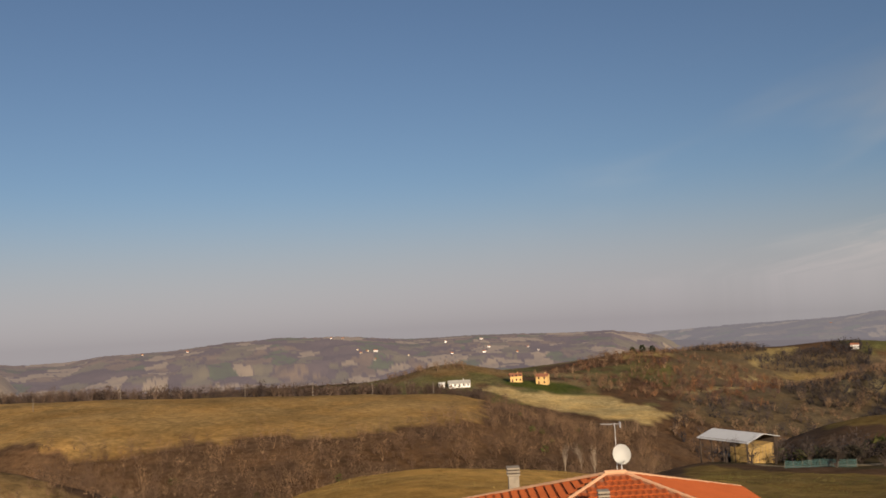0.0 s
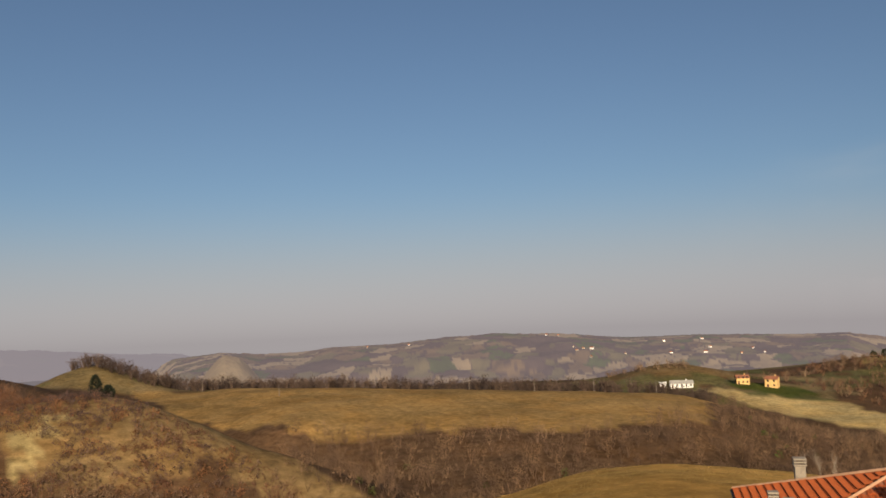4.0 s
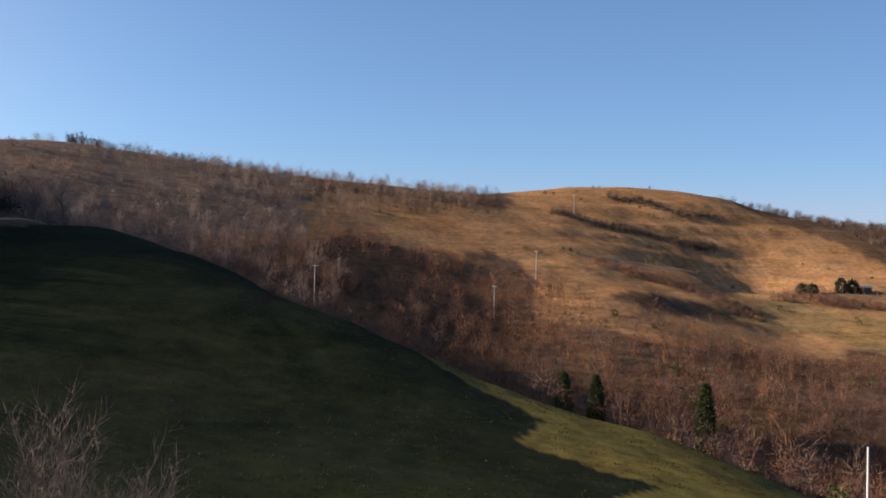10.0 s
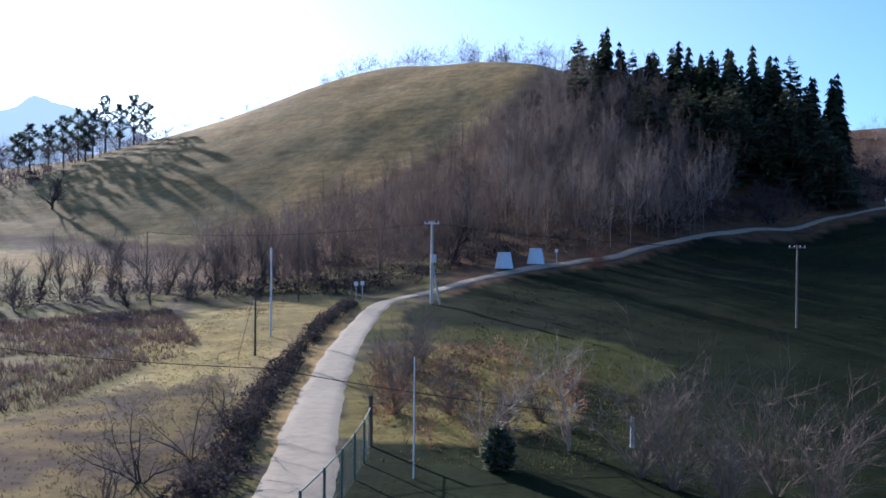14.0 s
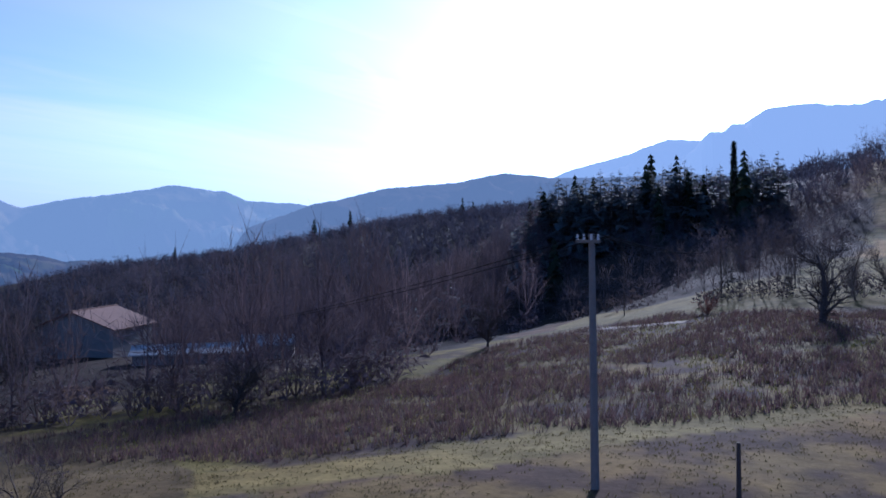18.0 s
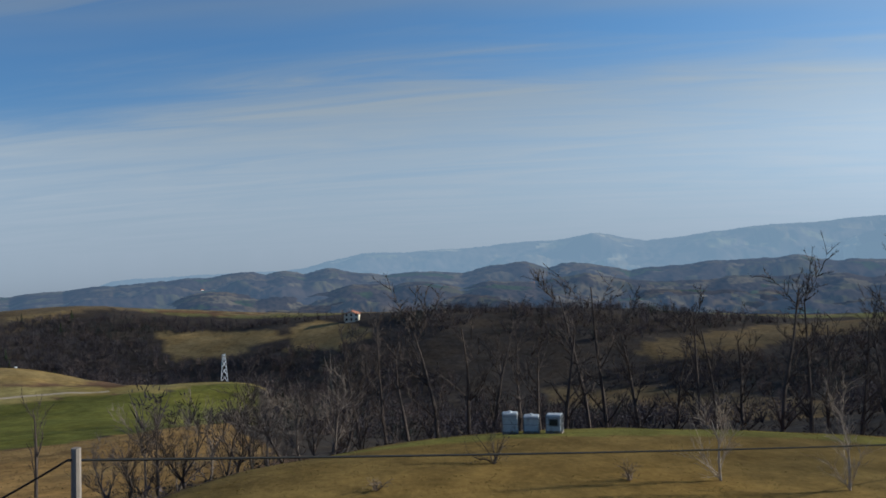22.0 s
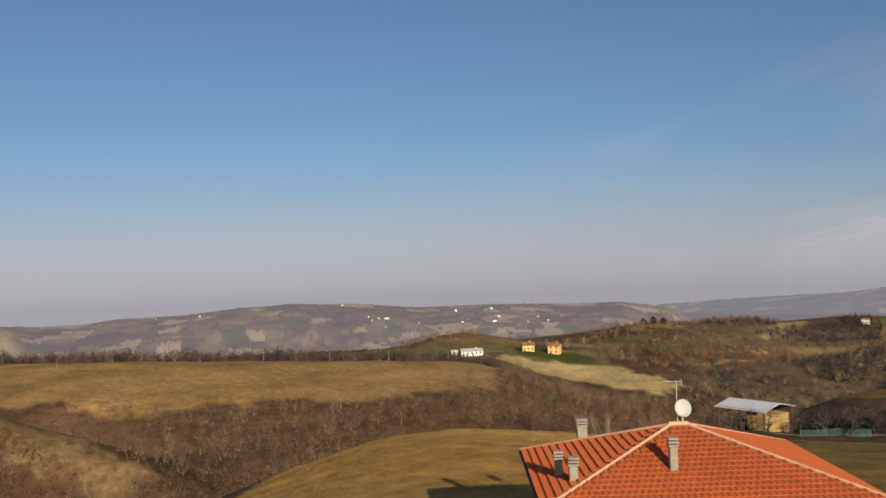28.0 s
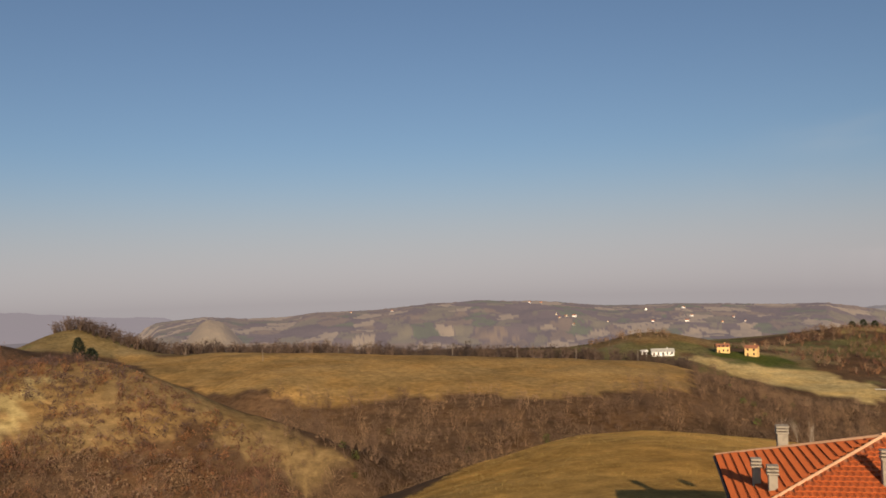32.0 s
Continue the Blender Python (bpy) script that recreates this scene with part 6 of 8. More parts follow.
# hay shed in the orchard
def hay_shed():
    t = thing("hay_shed", on_ground(341.9, 184), -53, "open farm shed with a pale sheet-metal roof", "shed")
    w, d, h = 10.2, 9.2, 5.0
    part("roof", roof_mesh(w, d, 1.0, 0.5, h, 0.0, 0.10), t, "pale grey sheet-metal roof", METAL)
    for k in range(5):
        for s in (-1, 1):
            part("post", box((0.22, 0.22, h + 1.4), (-w / 2 + w * k / 4, s * d / 2, h / 2 - 0.7)), t, mat=WOODDARK)
    for s in (-1, 1):
        part("beam", box((w, 0.18, 0.25), (0, s * d / 2, h - 0.1)), t, mat=WOODDARK)
    part("back_wall", box((w - 0.3, 0.12, h), (0, d / 2 - 0.25, h / 2)), t, mat=WOODDARK)
    rnd = random.Random(4)
    for k in range(4):
        for j in range(3):
            for i in range(2):
                b = thing("hay_bale", t.matrix_world @ Vector((w / 2 - 0.9 - 1.85 * i, -d / 2 + 0.9 + 2.1 * k, 1.3 * j)), -53, "rectangular straw bale stacked in the shed", "bale", "stacked bales")
                part("straw", box((1.75 + 0.1 * rnd.random(), 2.0, 1.27), (0, 0, 0.64), rnd.gauss(0, 1), 0.10), b, mat=HAY)
                for s in (-0.5, 0.5):
                    part("twine", box((1.9, 0.03, 1.29), (0, s, 0.645)), b, mat=WOODGREY)
    c = thing("farm_trailer", t.matrix_world @ Vector((-2.5, 0.5, 0)), -53, "pale farm trailer parked under the shed", "trailer")
    part("bed", box((3.4, 1.8, 0.7), (0, 0, 1.2), bevel=0.03), c, mat=FIBRE)
    part("drawbar", tube((1.7, 0, 0.8), (3.0, 0, 0.6), 0.06, 0.05), c, mat=WOODDARK)
    for sx in (-0.8, 0.8):
        for sy in (-0.95, 0.95):
            part("wheel", tube((sx, sy - 0.1, 0.42), (sx, sy + 0.1, 0.42), 0.42, 0.42, 14), c, mat=surface("rubber", (0.02, 0.02, 0.02)))


hay_shed()

# the farm in the north-east
house("farmhouse", "long white two-storey farmhouse with a red tiled roof", 315.2, 262, 15.5, 9, 5.8, 2.0, -8, WHITE, TILE_FAR, "sw", 2, 6, 0.0, 2)
house("farm_building", "low white gabled barn with a grey roof", 315.7, 243, 6.5, 8.5, 3.3, 1.7, 100 - 90, WHITE, FIBRE, "w", 1, 2, 0.0, 0, category="barn")
house("farm_building", "grey fibre-cement roofed cattle barn", 311.9, 258, 12, 10, 3.4, 1.3, -12, GREYWALL, FIBRE, "s", 1, 3, 0.0, 0, category="barn")
house("lean_to", "dark open lean-to shed beside the farm", 318.2, 252, 10, 6, 2.6, 0.5, -5, WOODDARK, FIBRE, "s", 1, 2, 0.0, 0, category="shed")
house("farm_shed", "small red-roofed shed among trees", 320.8, 300, 10, 7, 3.2, 1.2, 10, CREAM, TILE_FAR, "s", 1, 3, 0.0, 1, category="shed")


def tank(az, r, rad, h, colour, label):
    t = thing("storage_tank", on_ground(az, r, -0.3), 0, label, "tank", "red tanks above the orchard")
    part("shell", tube((0, 0, 0), (0, 0, h), rad, rad, 28), t, mat=colour)
    part("rim", tube((0, 0, h - 0.05), (0, 0, h + 0.12), rad + 0.06, rad + 0.06, 28), t, mat=colour)
    for k in range(3):
        part("hoop", tube((0, 0, h * (0.2 + 0.28 * k)), (0, 0, h * (0.2 + 0.28 * k) + 0.08), rad + 0.03, rad + 0.03, 28), t, mat=colour)


tank(325.9, 222, 1.5, 2.1, surface("faded_red_paint", (0.36, 0.19, 0.14), vary=0.3), "faded pinkish-red round tank")
tank(324.75, 222, 1.8, 2.3, surface("red_paint", (0.37, 0.10, 0.062), vary=0.3), "bright brick-red round tank")
house("shed", "small grey garden shed", 323.6, 218, 3.0, 2.2, 1.6, 0.3, 5, WOODDARK, WOODGREY, "s", 1, 1, 0.0, 0, category="shed")
house("shed", "narrow grey shed beside the orchard track", 325.0, 172, 2.0, 1.6, 1.6, 0.2, 5, WOODDARK, WOODDARK, "s", 1, 1, 0.0, 0, category="shed")

# yellow houses and the white bungalow across the valley
house("house", "small yellow house with a red tiled roof on a lawn", 355.45, 650, 8.5, 7.5, 4.4, 1.5, 6, YELLOW, TILE_OLD, "sw", 2, 3, 0.0, 1, group="yellow houses")
house("house", "taller yellow house with a red tiled roof on a lawn", 353.75, 645, 8, 8, 5.8, 1.4, -18, YELLOW, TILE_OLD, "sw", 2, 2, 0.0, 1, group="yellow houses")
house("bungalow", "low white bungalow with a pale roof", 359.0, 640, 15, 8, 3.0, 1.6, 4, WHITE, FIBRE, "s", 1, 5, 0.0, 1)
house("shed", "small white outbuilding beside the bungalow", 360.1, 640, 4, 4, 2.6, 0.8, 4, WHITE, WHITE, "s", 1, 1, 0.0, 0, category="shed")

# ridge houses in the north-west
house("house", "orange brick house with a red tiled roof", 46.75, 455, 9.5, 8, 6.0, 1.6, 55, ORANGE, TILE_OLD, "ws", 2, 3, 0.0, 1, group="orange ridge houses")
house("house", "low orange house with a hipped tiled roof", 45.45, 452, 10, 8, 5.0, 1.5, 40, ORANGE, TILE_OLD, "ws", 2, 3, 2.5, 1, group="orange ridge houses")
house("villa", "white villa on the hilltop", 55.4, 592, 10, 7, 2.9, 1.6, 60, WHITE, FIBRE, "ws", 1, 4, 0.0, 1)
house("shed", "small white outbuilding by the villa", 56.4, 592, 4, 4, 2.6, 0.8, 60, WHITE, WHITE, "s", 1, 1, 0.0, 0, category="shed")
# houses under the pasture hill
house("house", "yellow house with a hipped tiled roof", 76.9, 435, 8.5, 8, 6.2, 1.5, 85, YELLOW, TILE_OLD, "ws", 2, 2, 3.0, 1, group="hillside houses")
house("house", "salmon-pink house end with a tiled roof", 76.1, 424, 8, 6.5, 4.8, 1.4, 5, PINK, TILE_OLD, "w", 2, 2, 0.0, 0, group="hillside houses")
house("ruined_barn", "old stone barn with a sagging roof", 79.9, 430, 11, 7, 3.8, 1.3, 80, STONE, FIBRE, "ws", 1, 3, 0.0, 0, category="barn")
house("shed", "low dark farm shed under the hill", 83.2, 440, 9, 4, 2.0, 0.5, 85, WOODDARK, FIBRE, "w", 1, 3, 0.0, 0, category="shed")
# barn and poly-tunnel beyond the south-eastern field
house("barn", "big grey barn with a weathered tiled roof among trees", 235.2, 150, 11, 13, 5.4, 2.4, 112, GREYWALL, TILE_DARK, "s", 1, 3, 0.0, 0, 0.0, 0.7, category="barn")
house("barn", "low wing of the barn with a dark red roof", 239.6, 158, 11, 8, 4.0, 1.6, 55, GREYWALL, TILE_DARK, "s", 1, 3, 0.0, 0, 0.0, 0.6, category="barn")
house("store_shed", "long low shed with a pale corrugated roof", 229.5, 122, 15, 5, 1.7, 0.7, 45, GREYWALL, FIBRE, "s", 1, 4, 0.0, 0, 0.0, 0.4, category="shed")
house("store_shed", "short shed with a pale corrugated roof", 225.0, 124, 6.5, 5, 2.2, 0.9, 40, GREYWALL, FIBRE, "s", 1, 2, 0.0, 0, 0.0, 0.4, category="shed")
# lone farms on the eastern hills
house("farmhouse", "far cream farmhouse on the wooded ridge", 285.3, 575, 13, 9, 5.0, 1.6, 10, CREAM, TILE_OLD, "sw", 2, 4, 0.0, 1)
house("shed", "white shed beside the pylon", 294.4, 300, 7, 4, 2.6, 0.8, 20, WHITE, METAL, "s", 1, 2, 0.0, 0, category="shed")
rnd = random.Random(77)
for a, q in ((325.6, 1000), (316.4, 1035), (308.6, 705), (335.6, 1040)):
    house("farmhouse", "distant pale farmhouse with a weathered roof among trees", a, q, 8 + 2 * rnd.random(), 6, 3.2 + rnd.random(), 1.2, rnd.random() * 60 - 30, rnd.choice((WHITE, CREAM)), TILE_OLD, "s", 1, 3, 0.0, 0, group="distant farmhouses")


def village(hill, spots, label):
    """Small houses standing on a far hill, at a share of its width and height."""
    X, Y, Z, s = FAR_HILLS[hill]
    n = X.shape[1]
    for u, v in spots:
        j, i = int(u * (n - 1)), int(v / 1.35 * (X.shape[0] - 1))
        k = 0.42 + 0.4 * rnd.random()
        t = thing("village_house", (X[i, j], Y[i, j], Z[i, j]), rnd.random() * 180, label, "house", "houses on the far hills")
        w, d, h = 7 * k, 5 * k, 3.2 * k
        part("wall", wall_mesh(w, d, h, 1.2, True, 3.0), t, mat=rnd.choice((CREAM, WHITE, GREYWALL, WHITE)))
        part("roof", roof_mesh(w, d, 1.2, 0.3, h), t, mat=TILE_OLD)


# along the crest, then in the clusters below it
spots = [(0.25 + 0.55 * rnd.random(), 0.86 + 0.12 * rnd.random()) for k in range(4)]
spots += [(0.55 + 0.18 * rnd.random(), 0.30 + 0.22 * rnd.random()) for k in range(7)] + [(0.72 + 0.14 * rnd.random(), 0.45 + 0.25 * rnd.random()) for k in range(3)] + [(0.3 + 0.5 * rnd.random(), 0.4 + 0.5 * rnd.random()) for k in range(4)]
village("north", spots, "tiny pale house in a village on the far hills")
village("east_near", [(0.15 + 0.6 * rnd.random(), 0.35 + 0.45 * rnd.random()) for k in range(4)], "tiny pale farmhouse on the far wooded hills")
village("north_east", [(0.2 + 0.6 * rnd.random(), 0.3 + 0.6 * rnd.random()) for k in range(4)], "tiny pale house on the hazy ridge")
# ------------------------------------------------------------------ lane, poles, cables, bins
LANE = [(173.6, 22), (170.1, 33.6), (169.2, 45), (168.1, 58), (166.6, 76), (164.6, 92), (161.8, 98), (157.8, 108), (152, 122), (145.3, 145), (139.3, 165), (132.2, 185), (127.5, 205)]


def spline(pts, step=1.0):
    out = []
    for i in range(len(pts) - 1):
        p0, p1, p2, p3 = pts[max(i - 1, 0)], pts[i], pts[i + 1], pts[min(i + 2, len(pts) - 1)]
        n = max(2, int((p2 - p1).length / step))
        for k in range(n):
            u = k / n
            out.append(0.5 * (2 * p1 + (p2 - p0) * u + (2 * p0 - 5 * p1 + 4 * p2 - p3) * u * u + (3 * p1 - p0 - 3 * p2 + p3) * u ** 3))
    return out + [pts[-1]]


def ribbon(name, label, pts, width, mat, lift, rows=9, crown=0.03, wander=0.0, kind="structure", category="road", narrow=0.0):
    c = spline([heading(a, r) for a, r in pts])
    co = []
    for i, p in enumerate(c):
        d = (c[min(i + 1, len(c) - 1)] - c[max(i - 1, 0)]).normalized()
        s = Vector((d.y, -d.x, 0))
        for k in range(rows):
            u = 2 * k / (rows - 1) - 1
            edge = wander * noise.noise(Vector((i * 0.35, u * 3, 0))) if abs(u) == 1 else 0
            q = p + s * (u * width / 2 * (1 - narrow * min(i / len(c), 1)) + edge)
            co.append((q.x, q.y, float(ground_z(q.x, q.y)) + lift + crown * (1 - u * u) - (0.10 if abs(u) == 1 else 0)))
    i, j = np.meshgrid(np.arange(len(c) - 1), np.arange(rows - 1), indexing="ij")
    a = i * rows + j
    f = np.stack([a, a + 1, a + rows + 1, a + rows], -1).reshape(-1, 4)
    ob = new(name, raw_mesh(name, co, f, mat, smooth=True))
    return tagged(ob, label, category, kind=kind)


GRAVEL = surface("pale_gravel", (0.28, 0.222, 0.155), rough=1.0, vary=0.45, scale=1.6, bump=0.5, stain=0.12)
ribbon("road", "pale gravel lane curving uphill past the wood", LANE, 3.0, GRAVEL, 0.07, wander=0.35, narrow=0.72)
ribbon("track", "pale farm track beside the green field", [(322.5, 190), (320.8, 208), (318.5, 222), (313, 236), (306, 243), (300, 245)], 2.0, GRAVEL, 0.10, wander=0.6)
ribbon("track", "pale track below the hedge", [(205.5, 104), (203.0, 100), (200.5, 97), (198.8, 96)], 2.4, GRAVEL, 0.06, wander=0.5)
ribbon("orchard_track", "narrow pale track past the orchard", [(341, 176), (335, 174), (330, 172), (325, 170), (322, 176)], 1.8, surface("trodden_earth", (0.165, 0.132, 0.085), vary=0.4, scale=1.5), 0.10, wander=0.5)
ribbon("hill_track", "pale track along the foot of the pasture hill", [(98, 380), (90, 425), (84, 428), (79, 425)], 4.0, surface("trodden_earth", (0.22, 0.18, 0.115)), 0.2, wander=0.5)


def pole(name, label, az, r, h, mat, rad=0.13, arms=1, turn=0.0, lean=(0, 0), braces=0, box_on=False, group="utility poles"):
    t = thing(name, on_ground(az, r), turn, label, "pole", group)
    top = Vector((lean[0], lean[1], h))
    part("shaft", tube((0, 0, -0.6), top, rad, rad * 0.7, 10), t, mat=mat)
    for k in range(arms):
        z = h - 0.25 - 0.55 * k
        o = top * (z / h)
        arm = part("crossarm", box((1.5, 0.09, 0.10), (o.x, o.y - rad, z)), t, mat=METAL if mat is CONCRETE else WOODGREY)
        for s in (-0.68, -0.25, 0.25, 0.68):
            part("insulator", tube((o.x + s, o.y - rad, z + 0.04), (o.x + s, o.y - rad, z + 0.24), 0.05, 0.035, 8), arm, mat=surface("porcelain", (0.62, 0.60, 0.56), rough=0.3))
    for k in range(braces):
        a = math.pi * k
        part("stay_wire", tube((0, 0, h * 0.85), (math.cos(a) * h * 0.22, 0.4, 0), 0.018, 0.018, 5), t, mat=WOODDARK)
    if box_on:
        part("transformer_box", box((0.5, 0.35, 0.8), (0.25, -0.2, h * 0.55), bevel=0.03), t, mat=METAL)
        part("strut", tube((0.9, 0, -0.3), (0, 0, h * 0.55), 0.09, 0.08), t, mat=mat)
    return t


pole("utility_pole", "weathered wooden power pole in the dry field", 204.5, 30.2, 8.5, surface("weathered_pole", (0.22, 0.185, 0.155), rough=0.9, vary=0.35, scale=5.0, bump=0.4), 0.15, 1, 145, (-0.25, 0.1))
pole("utility_pole", "concrete power pole with transformer by the lane", 161.8, 89, 8.2, CONCRETE, 0.17, 1, 145, box_on=True)
pole("utility_pole", "thin wooden power pole on the green slope", 139.6, 93, 8.0, WOODGREY, 0.11, 1, 139)
pole("utility_pole", "metal lamp-like pole beside the lane", 171.9, 75, 7.3, METAL, 0.10, 0, 0, braces=1, box_on=False)
pole("utility_pole", "wooden stay pole beside the lane", 172.85, 66, 5.6, WOODDARK, 0.09, 0, 0, braces=1)
pole("utility_pole", "wooden pole at the field corner", 170.2, 100, 8.0, WOODDARK, 0.10, 0, 0, braces=1)
pole("utility_pole", "thin wooden pole at the hedgerow", 179.3, 128, 7.0, WOODDARK, 0.09, 0)
pole("utility_pole", "short concrete cable pole beside the grass knoll", 302.4, 18, 6.45, surface("weathered_pole", (0.22, 0.185, 0.155)), 0.13, 0, 0, (0.12, -0.1))
pole("post", "short wooden field post with wire", 195.85, 30, 1.8, WOODDARK, 0.09, 0, group="field posts")
for a, r in ((194.6, 120), (196.8, 122), (192.6, 123), (202.6, 118)):
    pole("utility_pole", "thin wooden pole beyond the track", a, r, 6.5, WOODDARK, 0.08, 0)
for a, r, h, m in ((116.2, 246, 11.5, CONCRETE), (102.2, 320, 10, CONCRETE), (104.8, 278, 10, CONCRETE), (78.7, 268, 7, METAL), (82.7, 108, 7.5, METAL), (99.9, 470, 11, CONCRETE), (19.3, 452, 6, WOODGREY), (24, 430, 5.5, WOODGREY), (12.1, 440, 6, WOODGREY), (8, 442, 6, WOODGREY), (4.3, 445, 6, WOODGREY), (28.6, 505, 6, WOODGREY), (55, 560, 9, METAL), (0.5, 455, 6, WOODGREY)):
    pole("utility_pole", "distant slender power pole on the slope", a, r, h, m, 0.15, 1 if m is CONCRETE else 0, a)
pole("cable_post", "short grey post among the shrubs", 149.1, 42, 1.4, CONCRETE, 0.12, 0, group="field posts")
pole("cable_post", "slender metal post by the garden fence", 162.85, 34, 4.6, METAL, 0.035, 0, group="field posts")


def cable(label, a, b, sag, rad=0.022):
    a, b = Vector(a), Vector(b)
    n = 24
    pts = [a + (b - a) * (k / n) - Vector((0, 0, 4 * sag * (k / n) * (1 - k / n))) for k in range(n + 1)]
    d = (b - a).normalized()
    u = d.cross(Vector((0, 0, 1))).normalized()
    v = u.cross(d)
    co = [tuple(p + (u * math.cos(k * 1.2566) + v * math.sin(k * 1.2566)) * rad) for p in pts for k in range(5)]
    f = [(i * 5 + k, i * 5 + (k + 1) % 5, i * 5 + 5 + (k + 1) % 5, i * 5 + 5 + k) for i in range(n) for k in range(5)]
    ob = new("overhead_cable", raw_mesh("overhead_cable", co, f, surface("black_cable", (0.03, 0.03, 0.03), rough=1.0, spec=0.0)))
    tagged(ob, label, "cable", "overhead cables")


def top_of(az, r, h):
    return on_ground(az, r, h)


P19 = top_of(204.5, 30.2, 8.45) + Vector((-0.2, 0, 0))
cable("black cable sagging from the short pole towards the barn", top_of(302.4, 18, 6.25), Vector((75.5, -49, -4.6)), 0.5, 0.028)
cable("black cable from the short pole towards the house", top_of(302.4, 18, 6.25), Vector((12, 20, 2.5)), 0.6, 0.022)
cable("black cable across the lane", top_of(149.1, 42, 1.35), top_of(171.9, 40, 3.2), 0.2, 0.02)
cable("black cable above the dry field", top_of(171.9, 40, 3.2), top_of(193.0, 78, 1.6), 0.5, 0.02)
for s in (-0.4, 0.4):
    cable("power cable from the wooden pole to the barn", P19 + Vector((s, 0, 0)), top_of(231, 128, 4.5) + Vector((s, 0, 0)), 1.2, 0.016)
    cable("power cable from the wooden pole across the field", P19 + Vector((0, s, 0)), top_of(196.8, 122, 6.3) + Vector((0, s, 0)), 0.8, 0.016)
    cable("power cable beside the lane", top_of(161.8, 89, 8.0) + Vector((s, 0, 0)), top_of(139.6, 93, 7.8) + Vector((s, 0, 0)), 0.7, 0.014)
    cable("power cable to the field corner", top_of(161.8, 89, 8.0) + Vector((s, 0, 0)), top_of(179.3, 128, 6.9) + Vector((s, 0, 0)), 0.8, 0.014)


def pylon(az, r, h):
    t = thing("pylon", on_ground(az, r), 25, "pale steel lattice pylon in the valley", "pylon", "pylons")
    bm = bmesh.new()
    b, s = h * 0.11, 0.12
    corners = [(sx * b, sy * b) for sx, sy in ((-1, -1), (1, -1), (1, 1), (-1, 1))]
    for x, y in corners:
        part("leg", tube((x, y, -0.5), (x * 0.22, y * 0.22, h), s, s * 0.7, 5), t, mat=METAL)
    for lv in range(7):
        z0, z1 = h * lv / 7, h * (lv + 1) / 7
        f0, f1 = 1 - 0.78 * lv / 7, 1 - 0.78 * (lv + 1) / 7
        for k in range(4):
            (x0, y0), (x1, y1) = corners[k], corners[(k + 1) % 4]
            tube((x0 * f0, y0 * f0, z0), (x1 * f1, y1 * f1, z1), s * 0.6, s * 0.6, 4, bm)
            tube((x1 * f0, y1 * f0, z0), (x0 * f1, y0 * f1, z1), s * 0.6, s * 0.6, 4, bm)
    part("bracing", bm, t, mat=METAL)
    for k in range(3):
        part("crossarm", box((h * (0.34 - 0.06 * k), 0.2, 0.25), (0, 0, h * (0.80 + 0.09 * k))), t, mat=METAL)


pylon(305.0, 395, 14)
pylon(293.3, 305, 16)


def tote(x, y, z, turn, kind):
    """A one-cubic-metre tank or a cabinet on the grass knoll."""
    t = thing("water_tote", (x, y, z), turn, {0: "upright dented white water tank", 1: "pale blue-grey water tank with ribs", 2: "white tank with a framed grey window"}[kind], "tank", "tanks on the grass knoll")
    white = surface("weathered_white_plastic", (0.40, 0.41, 0.42), rough=0.5, vary=0.35, scale=4.0, stain=0.35)
    cage = surface("dull_cage_steel", (0.14, 0.14, 0.145), rough=0.6, vary=0.3, scale=5.0)
    part("pallet", box((0.8, 0.94, 0.12), (0, 0, 0.06)), t, mat=WOODGREY)
    h = (1.12, 0.92, 0.98)[kind]
    part("body", box((0.76, 0.88, h), (0, 0, 0.12 + h / 2), bevel=0.06), t, mat=white)
    for k in range(5):
        part("cage_bar", box((0.025, 0.02, h), (-0.32 + 0.16 * k, 0.452, 0.12 + h / 2)), t, mat=cage)
        part("cage_bar", box((0.025, 0.02, h), (-0.32 + 0.16 * k, -0.452, 0.12 + h / 2)), t, mat=cage)
    for k in range(3):
        part("cage_hoop", box((0.80, 0.93, 0.025), (0, 0, 0.2 + 0.42 * k * h / 1.1)), t, mat=cage)
    if kind == 2:
        fr = part("hatch", box((0.03, 0.56, 0.44), (-0.39, 0, 0.68)), t, mat=cage)
        part("pane", box((0.02, 0.44, 0.32), (-0.41, 0, 0.68)), fr, mat=GLASS)
    else:
        part("cap", tube((0, 0, 0.12 + h), (0, 0, 0.2 + h), 0.11, 0.11, 12), t, mat=METAL)


for a, kind, turn in ((275.45, 0, 5), (274.1, 1, 2), (272.65, 2, -6)):
    p = on_ground(a, 51.5)
    tote(p.x, p.y, p.z, turn, kind)


